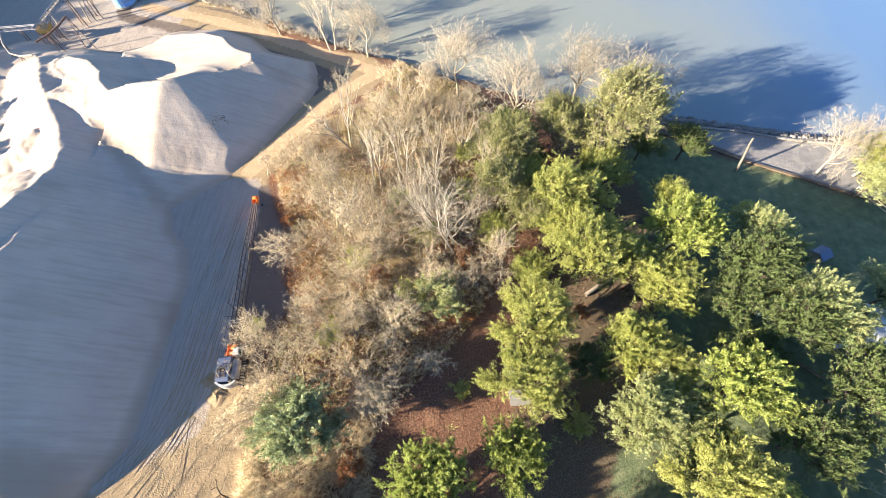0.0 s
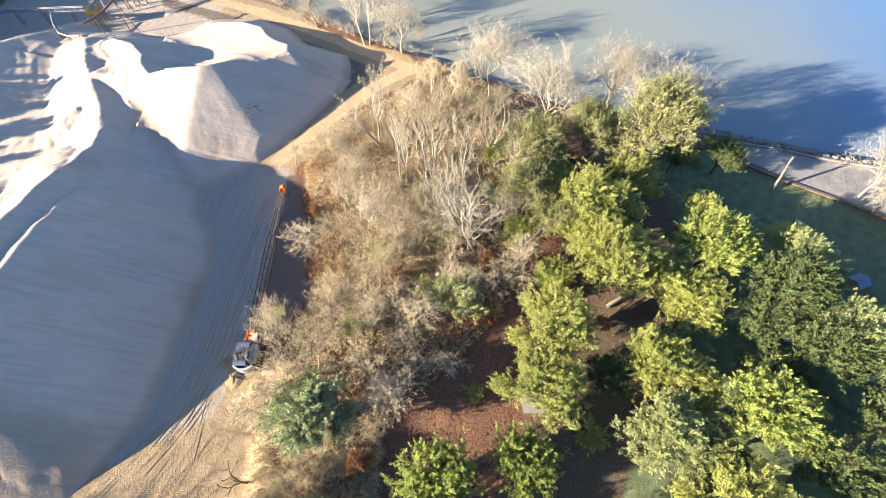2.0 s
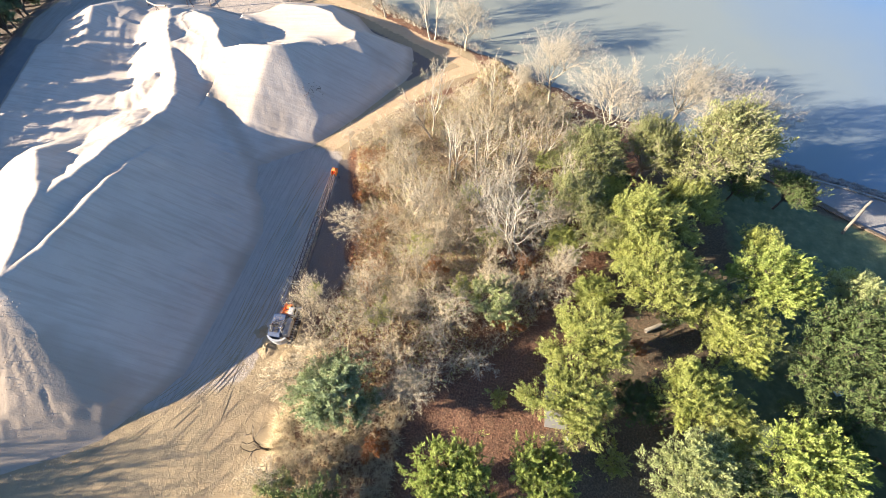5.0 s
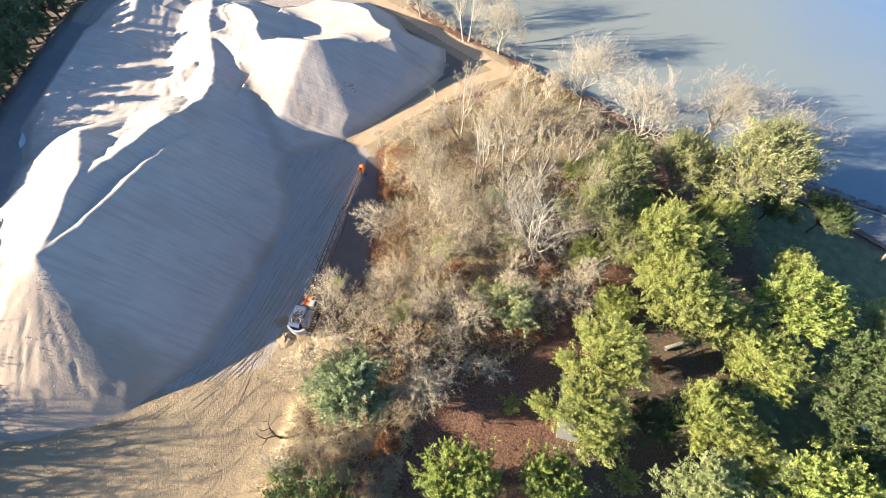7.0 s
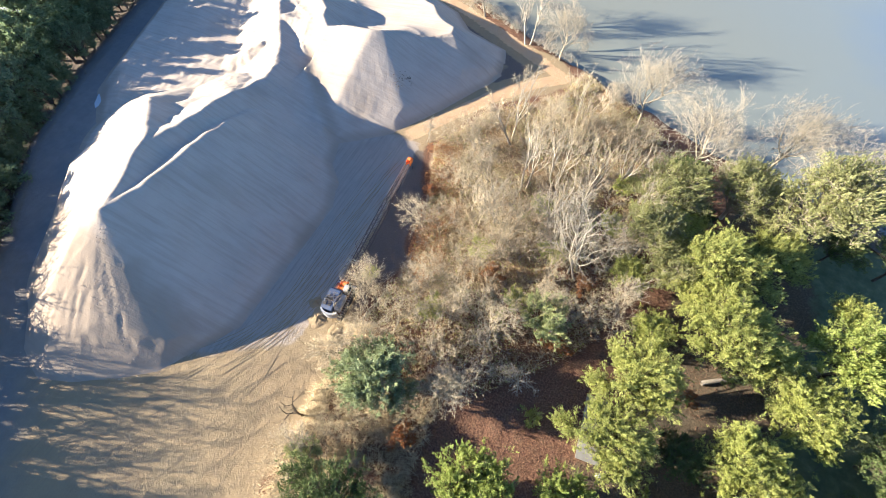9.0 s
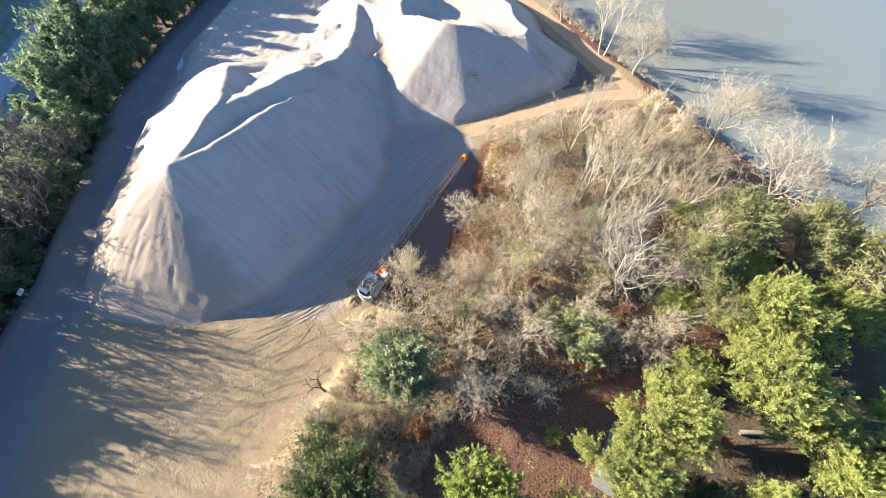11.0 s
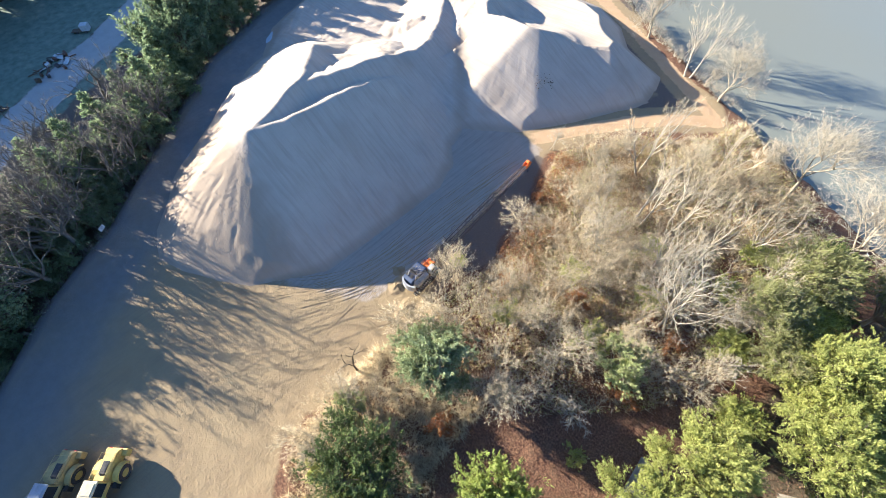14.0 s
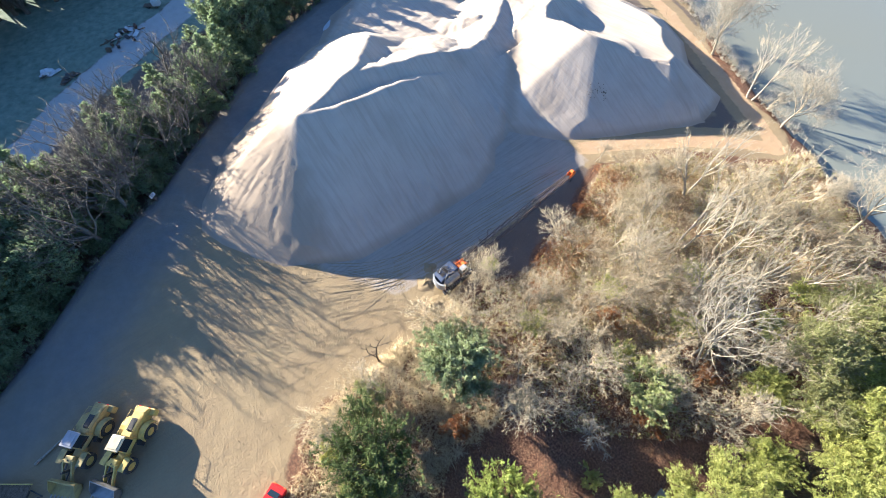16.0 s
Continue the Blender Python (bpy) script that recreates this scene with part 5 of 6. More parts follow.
    for k in range(5):
        add_rod(bm, (-0.4 + 0.2 * k, -1.4, 4.3), (-0.32 + 0.2 * k, -1.4, 4.3), 0.22, sides=16)
    part("gantry_head", bm, IRON, o)
    for y in (1.1, 1.9):
        bm = bmesh.new()
        add_rod(bm, (-0.55, y, 1.95), (0.45, y, 1.95), 0.34, sides=20)
        add_rod(bm, (-0.62, y, 1.95), (-0.55, y, 1.95), 0.46, sides=20)
        add_rod(bm, (0.45, y, 1.95), (0.52, y, 1.95), 0.46, sides=20)
        part("winch_drum", bm, ORANGE, o, "orange winch drum")
    # the boom: four chords, cross lacing, orange head
    y0, y1, z0, z1 = 2.3, 23.4, 1.9, 2.6
    def half(y):
        a = (y - y0) / (y1 - y0)
        return 0.30 + 0.36 * min(a / 0.16, 1) - 0.34 * max(0, (a - 0.55) / 0.45)
    def corner(y, sx, sz):
        h = half(y)
        return (sx * h, y, z0 + (z1 - z0) * (y - y0) / (y1 - y0) + sz * h * 0.85)
    ys = [y0, y0 + (y1 - y0) * 0.16, y0 + (y1 - y0) * 0.55, y1]
    boom = part("boom_foot", add_box(add_box(bmesh.new(), (0.3, 2.2, 1.85), (0.14, 0.9, 0.5), bevel=0.03), (-0.3, 2.2, 1.85), (0.14, 0.9, 0.5), bevel=0.03), BOOM_GREY, o)
    for sx in (1, -1):
        for sz in (1, -1):
            bm = bmesh.new()
            for p, q in zip(ys, ys[1:]):
                add_rod(bm, corner(p, sx, sz), corner(q, sx, sz), 0.075, sides=6)
            part("chord", bm, BOOM_GREY, boom, "weathered dark boom chord")
    n = 26
    for face in range(4):
        bm = bmesh.new()
        for k in range(n):
            ya, yb = y0 + (y1 - y0) * k / n, y0 + (y1 - y0) * (k + 1) / n
            flip = 1 if k % 2 else -1
            if face < 2:
                sz = 1 if face else -1
                add_rod(bm, corner(ya, -flip, sz), corner(yb, flip, sz), 0.032, sides=5)
                add_rod(bm, corner(ya, -1, sz), corner(ya, 1, sz), 0.028, sides=5)
            else:
                sx = 1 if face == 2 else -1
                add_rod(bm, corner(ya, sx, -flip), corner(yb, sx, flip), 0.032, sides=5)
        part("lacing", bm, BOOM_GREY, boom, "weathered cross lacing")
    bm = bmesh.new()
    add_box(bm, (0, y1 + 0.2, z1), (0.8, 0.1, 0.24), bevel=0.03)
    for s in (1, -1):
        add_prism(bm, [(y1, z1 - 0.45), (y1, z1 + 0.45), (y1 + 1.0, z1 + 0.55), (y1 + 1.3, z1 + 0.1), (y1 + 0.9, z1 - 0.45)], s * 0.36, s * 0.44)
    head = part("boom_head", bm, ORANGE, o, "bright orange boom head")
    for k, (dy, dz) in enumerate(((0.95, 0.1), (0.6, -0.25), (0.7, 0.5))):
        bm = bmesh.new()
        add_rod(bm, (-0.3, y1 + dy, z1 + dz), (0.3, y1 + dy, z1 + dz), 0.3, sides=18)
        part("sheave", bm, ORANGE if k else IRON, head)
    bm = bmesh.new()
    add_rod(bm, (0.1, y1 + 1.2, z1), (0.1, y1 + 1.25, 0.5), 0.02, sides=5)
    add_box(bm, (0.1, y1 + 1.25, 0.35), (0.2, 0.3, 0.45), bevel=0.05)
    part("hook_block", bm, IRON, head)
    bm = bmesh.new()
    r = [(0.42 * math.cos(a), 0.42 * math.sin(a)) for a in [2 * math.pi * k / 20 for k in range(20)]]
    for i in range(20):
        a, b = r[i], r[(i + 1) % 20]
        add_rod(bm, (0.1 + a[0], 15.9 + a[1], 3.05), (0.1 + b[0], 15.9 + b[1], 3.05), 0.09, sides=6)
    part("hose_coil", bm, RUBBER, o, "coiled black hose on the boom")
    bm = bmesh.new()
    for k in (0, 0.35):
        add_rod(bm, (-0.8, 4.9 + k, 2.6), (0.8, 4.9 + k, 2.6), 0.06)
    add_box(bm, (-0.8, 5.1, 2.6), (0.3, 0.4, 0.35), bevel=0.04)
    part("spreader_bar", bm, WOOD_PALE, o, "pale spreader bar across the boom")
    bm = bmesh.new()
    add_rod(bm, (-0.75, 7.0, 2.4), (-1.5, 7.6, 2.8), 0.05)
    add_rod(bm, (-1.5, 7.6, 2.8), (-1.3, 8.2, 2.9), 0.05)
    part("side_bracket", bm, RUST, o)
    part("side_bracket", add_rod(bmesh.new(), (-0.75, 5.9, 2.3), (-1.7, 5.9, 2.5), 0.04), RUST, o)
    bm = bmesh.new()
    add_rod(bm, (-1.8, -1.5, 0.0), (-2.1, -1.2, 1.7), 0.06)
    add_rod(bm, (-2.1, -1.2, 1.7), (-1.5, -0.9, 1.8), 0.05)
    part("rear_strut", bm, STEEL, o)


crane()


def car(at):
    """A small red car with a rounded roof."""
    o = thing("car", "glossy red car parked at the wood's edge", "car", at=at)
    bm = bmesh.new()
    add_prism(bm, [(-2.15, 0.35), (-2.2, 0.75), (-2.0, 0.98), (-1.4, 1.02), (1.1, 0.98), (2.0, 0.82), (2.2, 0.6), (2.15, 0.3)], -0.86, 0.86, "y")
    bmesh.ops.bevel(bm, geom=bm.edges[:], offset=0.1, segments=3, affect="EDGES")
    body = part("body", bm, RED, o)
    bm = bmesh.new()
    add_prism(bm, [(-1.65, 1.0), (-1.1, 1.42), (-0.6, 1.5), (0.2, 1.47), (1.1, 1.0)], -0.72, 0.72, "y")
    bmesh.ops.bevel(bm, geom=bm.edges[:], offset=0.1, segments=3, affect="EDGES")
    cabin = part("roof", bm, RED, body)
    for c, s, t in (((0.68, 0, 1.29), (0.02, 1.2, 0.7), -62), ((-1.36, 0, 1.26), (0.02, 1.15, 0.6), 53)):
        bm = bmesh.new()
        add_box(bm, c, s, pose(0, 0, 0, 0, t, 0), bevel=0.005)
        part("windscreen", bm, GLASS, cabin, "reflective windscreen")
    for s in (1, -1):
        bm = bmesh.new()
        add_prism(bm, [(-1.25, 1.06), (-0.95, 1.36), (0.1, 1.38), (0.75, 1.06)], s * 0.715, s * 0.735, "y")
        part("side_window", bm, GLASS, cabin)
        for x in (-1.35, 1.35):
            wheel("wheel", o, x, s * 0.8, 0.32, 0.22, STEEL)
        bm = bmesh.new()
        add_box(bm, (2.12, s * 0.6, 0.66), (0.1, 0.34, 0.14), bevel=0.03)
        part("headlight", bm, WHITE, body)
        bm = bmesh.new()
        add_box(bm, (-2.14, s * 0.62, 0.78), (0.08, 0.3, 0.14), bevel=0.03)
        part("tail_lamp", bm, ORANGE, body)


car(pose(-15.9, -16.4, 0, 0, 0, -62))


def trailer(at):
    o = thing("flatbed_trailer", "flatbed trailer with yellow side rails", "trailer", at=at)
    for k in range(9):
        bm = bmesh.new()
        add_box(bm, (-2.2 + 0.55 * k, 0, 0.82), (0.52, 1.9, 0.06), bevel=0.01)
        part("plank", bm, WOOD_DARK, o)
    for s in (1, -1):
        bm = bmesh.new()
        add_box(bm, (0, s * 1.02, 0.95), (5.2, 0.12, 0.22), bevel=0.02)
        part("side_rail", bm, YELLOW, o, "yellow side rail")
        for x in (-0.5, 0.5):
            wheel("wheel", o, x, s * 0.85, 0.38, 0.25, YELLOW)
    bm = bmesh.new()
    add_box(bm, (0, 0, 0.68), (5.0, 0.9, 0.16), bevel=0.02)
    add_rod(bm, (2.5, 0.5, 0.65), (3.9, 0, 0.6), 0.06)
    add_rod(bm, (2.5, -0.5, 0.65), (3.9, 0, 0.6), 0.06)
    part("frame", bm, IRON, o)


trailer(pose(-33.2, -37.0, 0, 0, 0, 52))


def log(label, a, b, r, mat=WOOD_PALE, name="timber_pole", cat="pole"):
    o = thing(name, label, cat, at=pose(*a))
    d = Vector(b) - Vector(a)
    t = Tubes()
    rs = np.random.RandomState(int(abs(a[0] * 10)))
    pts = [np.array(d) * k / 6 + rs.normal(size=3) * r * 0.12 for k in range(7)]
    t.tube(pts, np.linspace(r, r * 0.8, 7), 9)
    part("shaft", t.mesh("shaft", mat), mat, o)
    bm = bmesh.new()
    add_rod(bm, tuple(pts[-1] - (pts[-1] - pts[-2]) * 0.05), tuple(pts[-1] + (pts[-1] - pts[-2]) * 0.02), r * 0.86)
    part("end", bm, WHITE if r > 0.2 else mat, o)
    return o


log("pale timber pole lying beside the loaders", (-34.6, -34.2, 0.2), (-35.6, -30.6, 0.25), 0.13)
log("bleached standing pole on the lawn by the seawall", (45.4, 42.4, -0.3), (44.6, 43.4, 6.0), 0.2, BARK_MID)
log("fallen log on the wood's floor", (18.2, 22.2, 0.3), (21.5, 24.2, 0.4), 0.28, WOOD_PALE, "fallen_log", "log")
log("fallen pale log under the oaks", (29.0, 25.8, 0.25), (31.4, 27.6, 0.3), 0.24, WOOD_PALE, "fallen_log", "log")
log("dark plank lying in deep shade", (41.4, 13.0, 0.15), (43.6, 11.0, 0.15), 0.16, WOOD_DARK, "fallen_log", "log")
log("leaning dead trunk by the shore trees", (9.8, 49.2, -0.2), (13.2, 52.5, 4.8), 0.34, BARK_PALE, "leaning_trunk", "tree trunk")
log("slanted pole at the sand plant", (-75.3, 82.0, -0.2), (-76.6, 84.2, 4.2), 0.14, WOOD_PALE, "slanted_pole", "pole")


def shed():
    o = thing("shed", "small wooden shed with a blue tin roof", "shed", at=pose(50.3, 27.0, 0, 0, 0, 24) @ Matrix.Scale(0.62, 4))
    for s in (1, -1):
        bm = bmesh.new()
        add_box(bm, (0, s * 1.2, 1.0), (2.6, 0.08, 2.0), bevel=0.01)
        part("wall", bm, WOOD_PALE, o)
        bm = bmesh.new()
        add_prism(bm, [(-1.2, 0), (-1.2, 2.0), (0, 2.65), (1.2, 2.0), (1.2, 0)], s * 1.3 - 0.04, s * 1.3 + 0.04)
        part("gable_wall", bm, WOOD_PALE, o)
        bm = bmesh.new()
        add_prism(bm, [(s * 1.55, 1.84), (0, 2.70), (0, 2.76), (s * 1.55, 1.90)], -1.6, 1.6)
        rf = part("roof", bm, TIN, o, "blue corrugated roof sheet")
        for k in range(9):
            bm = bmesh.new()
            add_prism(bm, [(s * 1.55, 1.9), (0, 2.76), (0, 2.81), (s * 1.55, 1.95)], -1.55 + 0.38 * k, -1.49 + 0.38 * k)
            part("rib", bm, TIN, rf)
    bm = bmesh.new()
    add_box(bm, (1.36, 0, 0.95), (0.04, 0.8, 1.8), bevel=0.01)
    part("door", bm, WOOD_DARK, o)


shed()


def cottage():
    o = thing("cottage", "white-roofed small building half under the trees", "building", at=pose(52.5, 15.0, 0, 0, 0, -30))
    for s in (1, -1):
        bm = bmesh.new()
        add_box(bm, (0, s * 2.4, 1.3), (6.4, 0.16, 2.6), bevel=0.01)
        w = part("wall", bm, BLUE, o, "blue-grey side wall")
        for x in (-1.8, 1.8):
            bm = bmesh.new()
            add_box(bm, (x, s * 2.49, 1.5), (1.0, 0.04, 1.0))
            part("window", bm, GLASS, w)
        bm = bmesh.new()
        add_prism(bm, [(-2.4, 0), (-2.4, 2.6), (0, 3.7), (2.4, 2.6), (2.4, 0)], s * 3.2 - 0.08, s * 3.2 + 0.08)
        part("gable_wall", bm, BLUE, o)
        bm = bmesh.new()
        add_prism(bm, [(s * 2.9, 2.42), (0, 3.75), (0, 3.87), (s * 2.9, 2.54)], -3.6, 3.6)
        part("roof", bm, WHITE, o, "pale weathered roof")


cottage()


def fence(points, group):
    for (ax, ay), (bx, by) in zip(points, points[1:]):
        o = thing("fence_section", "pale wooden post and rail fence section", "fence", group, at=pose(ax, ay, 0, 0, 0, math.degrees(math.atan2(by - ay, bx - ax))))
        L = math.hypot(bx - ax, by - ay)
        bm = bmesh.new()
        add_box(bm, (0, 0, 0.6), (0.14, 0.14, 1.3), bevel=0.015)
        part("post", bm, WOOD_PALE, o)
        for z in (0.5, 1.05):
            bm = bmesh.new()
            add_box(bm, (L / 2, 0.08, z), (L, 0.05, 0.14), bevel=0.01)
            part("rail", bm, WOOD_PALE, o)


fence([(61.0, 38.0), (62.3, 35.6), (63.4, 33.2), (64.6, 30.8), (66, 28)], "lawn fence")


def seawall():
    line = [(35.8, 51.0), (42.4, 47.4), (48.3, 43.9), (54, 41.0), (59.9, 37.7), (68, 34.2), (78, 31)]
    for (ax, ay), (bx, by) in zip(line, line[1:]):
        L, a = math.hypot(bx - ax, by - ay), math.degrees(math.atan2(by - ay, bx - ax))
        o = thing("seawall_section", "low dark timber seawall section with a cap", "seawall", "seawall", at=pose(ax, ay, 0, 0, 0, a))
        bm = bmesh.new()
        add_box(bm, (L / 2, 0, 0.22), (L - 0.02, 0.45, 0.12), bevel=0.02)
        part("cap", bm, WOOD_DARK, o)
        n = int(L / 0.6)
        for k in range(n):
            bm = bmesh.new()
            add_box(bm, ((k + 0.5) * L / n, 0, -0.1), (L / n - 0.05, 0.22, 0.6), bevel=0.02)
            part("board", bm, WOOD_DARK, o)
    line = [(40.5, 52.2), (48, 51.0), (56, 48.8), (64, 47.4), (74, 45.0), (86, 43)]
    for (ax, ay), (bx, by) in zip(line, line[1:]):
        L, a = math.hypot(bx - ax, by - ay), math.degrees(math.atan2(by - ay, bx - ax))
        o = thing("concrete_curb", "stained concrete curb along the rocks", "curb", "shore curb", at=pose(ax, ay, 0, 0, 0, a))
        bm = bmesh.new()
        add_box(bm, (L / 2, 0, 0.08), (L - 0.03, 0.35, 0.32), bevel=0.03)
        part("block", bm, CONCRETE, o)


seawall()


def rocks():
    """Riprap between the slab and the water."""
    rs = np.random.RandomState(33)
    base = bmesh.new()
    bmesh.ops.create_icosphere(base, subdivisions=1, radius=1)
    bv = np.array([v.co for v in base.verts])
    bf = np.array([[v.index for v in f.verts] for f in base.faces])
    base.free()
    V, F, n = [], [], 0
    for i in range(620):
        u = rs.uniform(0, 1)
        x = 38 + u * 48
        y = float(np.interp(x, [38, 41, 53, 61.5, 73, 88], [55.4, 54.6, 51.4, 49.6, 47.4, 45.0])) + rs.uniform(-1.0, 1.6)
        s = rs.uniform(0.2, 0.55)
        v = bv * (1 + rs.uniform(-0.28, 0.28, (len(bv), 1))) * s * np.array([1.2, 0.95, 0.7])
        a = rs.uniform(0, 6.28)
        v = v @ np.array([[math.cos(a), math.sin(a), 0], [-math.sin(a), math.cos(a), 0], [0, 0, 1]])
        z = -0.2 - 1.2 * max(0, min(1, (y - float(np.interp(x, [38, 53, 73, 88], [54.2, 50.6, 46.6, 44.2]))) / 2.0))
        V.append(v + [x, y, z])
        F.append(bf + n)
        n += len(bv)
    me = mesh_np("riprap", np.concatenate(V), np.concatenate(F), ROCK)
    tagged(new("riprap", me), "grey riprap rocks along the water's edge", "rocks", kind="stuff")


rocks()


def slab(name, label, at, size, mat):
    o = thing(name, label, "slab", at=at)
    n = max(1, int(size[1] / 1.6))
    for k in range(n):
        bm = bmesh.new()
        add_box(bm, (0, -size[1] / 2 + (k + 0.5) * size[1] / n, 0.05), (size[0], size[1] / n - 0.03, 0.14), bevel=0.015)
        part("slab", bm, mat, o)


slab("concrete_pad", "old grey concrete pad strewn with leaves", pose(8.2, 12.4, 0.03, 0, 0, 4), (2.4, 7.0), CONCRETE)


def small_box(name, label, cat, at, size, mat, lid=None):
    o = thing(name, label, cat, at=at)
    bm = bmesh.new()
    add_box(bm, (0, 0, size[2] / 2), size, bevel=min(size) * 0.12)
    part("body", bm, mat, o)
    bm = bmesh.new()
    add_box(bm, (0, 0, size[2] + 0.02), (size[0] * 1.04, size[1] * 1.04, 0.05), bevel=0.015)
    part("lid", bm, lid or mat, o)
    return o


small_box("plastic_crate", "white plastic crate on the leaves", "crate", pose(9.9, 8.2, 0, 0, 0, 20), (0.6, 0.45, 0.4), WHITE)
small_box("storage_box", "blue plastic storage box on the lawn", "box", pose(39.3, 19.3, 0, 0, 0, 35), (0.9, 0.6, 0.5), TANKBLUE)
small_box("metal_tank", "small pale metal tank under the trees", "tank", pose(46.8, 15.0, 0, 0, 0, 10), (1.4, 0.9, 0.9), WHITE)


def bench(at):
    o = thing("bench", "weathered wooden bench on the lawn", "bench", at=at)
    for y in (-0.16, 0.0, 0.16):
        bm = bmesh.new()
        add_box(bm, (0, y, 0.45), (1.7, 0.13, 0.04), bevel=0.01)
        part("seat_slat", bm, WOOD_PALE, o)
    for x in (-0.7, 0.7):
        bm = bmesh.new()
        add_box(bm, (x, 0, 0.2), (0.1, 0.42, 0.44), bevel=0.01)
        part("leg", bm, WOOD_PALE, o)


bench(pose(37.0, 13.2, 0, 0, 0, -25))


def sign_post():
    o = thing("sign_post", "small white sign on a post beside the lane", "sign", at=pose(-61.6, -12.4, 0, 0, 0, 35))
    bm = bmesh.new()
    add_rod(bm, (0, 0, -0.2), (0, 0, 1.5), 0.05)
    part("post", bm, STEEL, o)
    bm = bmesh.new()
    add_box(bm, (0.05, 0, 1.35), (0.04, 0.9, 0.65), bevel=0.01)
    b = part("board", bm, WHITE, o, "white sign board")
    for k in range(3):
        bm = bmesh.new()
        add_box(bm, (0.074, 0, 1.55 - 0.18 * k), (0.006, 0.6 - 0.1 * k, 0.06))
        part("line", bm, BLUE, b)


sign_post()


def conveyor(label, a, b, width, legs):
    """A belt conveyor on a truss frame from a up to b."""
    o = thing("belt_conveyor", label, "conveyor", "sand plant conveyors")
    a, b = Vector(a), Vector(b)
    d = (b - a).normalized()
    s = d.cross(Vector((0, 0, 1))).normalized() * width / 2
    u = s.cross(d).normalized() * 0.7
    for k in (1, -1):
        bm = bmesh.new()
        for q in (Vector(), u):
            add_rod(bm, a + s * k + q, b + s * k + q, 0.06, sides=6)
        part("side_truss", bm, GREY_ROOF, o)
        bm = bmesh.new()
        n = max(3, int((b - a).length / 1.3))
        for i in range(n):
            p, q = a.lerp(b, i / n), a.lerp(b, (i + 1) / n)
            add_rod(bm, p + s * k, q + s * k + u, 0.06, sides=5)
            add_rod(bm, p + s * k, p + s * k + u, 0.06, sides=5)
        part("lattice", bm, BLUE, o, "blue lattice braces")
    bm = bmesh.new()
    m = Matrix.Translation((a + b) / 2 + u * 0.8) @ Matrix((s.normalized(), d, u.normalized())).transposed().to_4x4()
    add_box(bm, (0, 0, 0), (width * 0.8, (b - a).length, 0.06), None)
    bmesh.ops.transform(bm, matrix=m, verts=bm.verts)
    part("belt", bm, RUBBER, o, "dark rubber belt")
    n = int((b - a).length / 0.8)
    for i in range(n):
        bm = bmesh.new()
        p = a.lerp(b, (i + 0.5) / n) + u * 0.86
        add_rod(bm, p - s * 0.85, p + s * 0.85, 0.06, sides=8)
        part("roller", bm, STEEL, o)
    for t in legs:
        p = a.lerp(b, t)
        for k in (1, -1):
            bm = bmesh.new()
            add_rod(bm, p + s * k, (p + s * k * 1.8).to_2d().to_3d() - Vector((0, 0, 0.2)), 0.08, sides=6)
            part("leg", bm, RUST, o)
    return o


conveyor("blue and white truss conveyor climbing from the hopper", (-75.5, 80.0, 3.6), (-70.4, 88.5, 6.8), 1.1, (0.1, 0.6, 0.95))
conveyor("long low pale conveyor beside the haul lane", (-100.0, 78.5, 2.2), (-77.5, 79.8, 2.8), 0.42, (0.1, 0.35, 0.6, 0.85))


def hopper():
    o = thing("hopper", "yellow-green steel hopper on a stilted frame", "hopper", at=pose(-76.0, 79.6, 0, 0, 0, 12) @ Matrix.Scale(0.72, 4))
    bm = bmesh.new()
    v = [bm.verts.new((x * w, y * w, z)) for z, w in ((4.6, 1.5), (3.4, 1.3), (2.4, 0.5)) for x, y in ((-1, -1), (1, -1), (1, 1), (-1, 1))]
    for r in (0, 4):
        for i in range(4):
            bm.faces.new((v[r + i], v[r + (i + 1) % 4], v[r + 4 + (i + 1) % 4], v[r + 4 + i]))
    bmesh.ops.solidify(bm, geom=bm.faces[:], thickness=0.06)
    part("bin", bm, YELLOW_OLD, o)
    for k in range(5):
        bm = bmesh.new()
        add_box(bm, (-1.2 + 0.6 * k, 0, 4.62), (0.12, 3.1, 0.12), bevel=0.02)
        part("grate_bar", bm, STEEL, o)
    for x in (-1.4, -0.5, 0.5, 1.4):
        for y in (-1.4, 1.4):
            bm = bmesh.new()
            add_rod(bm, (x * 1.25, y * 1.25, -0.2), (x, y, 3.6), 0.1, sides=6)
            part("leg", bm, RUST, o)
    for s in (1, -1):
        bm = bmesh.new()
        add_rod(bm, (-1.7, s * 1.7, 0.4), (1.5, s * 1.5, 3.2), 0.06, sides=6)
        part("brace", bm, RUST, o)


hopper()


def pipe_run(label, pts, legs, r=0.17, mat=RUST):
    o = thing("slurry_pipe", label, "pipe", "slurry pipes")
    t = Tubes()
    t.tube(pts, [r] * len(pts), 10)
    part("pipe", t.mesh("pipe", mat), mat, o)
    for i in legs:
        x, y, z = pts[i]
        for dx in (-0.7, 0.7):
            bm = bmesh.new()
            add_rod(bm, (x, y, z), (x + dx, y + dx * 0.5, -0.2), 0.06, sides=6)
            part("leg", bm, RUST, o)


pipe_run("rusty discharge pipe on stilts at the pile's end", [(-71.5, 71.2, 5.4), (-70.0, 73.0, 5.6), (-68.8, 75.0, 6.0), (-67.8, 77.0, 6.6)], (1, 3))
pipe_run("pale bent discharge pipe on a timber trestle", [(-81.5, 76.0, 4.2), (-80.2, 73.6, 3.6), (-78.6, 71.8, 3.0), (-76.0, 70.6, 3.2), (-73.2, 70.2, 3.6)], (1, 2, 3), 0.15, WOOD_PALE)


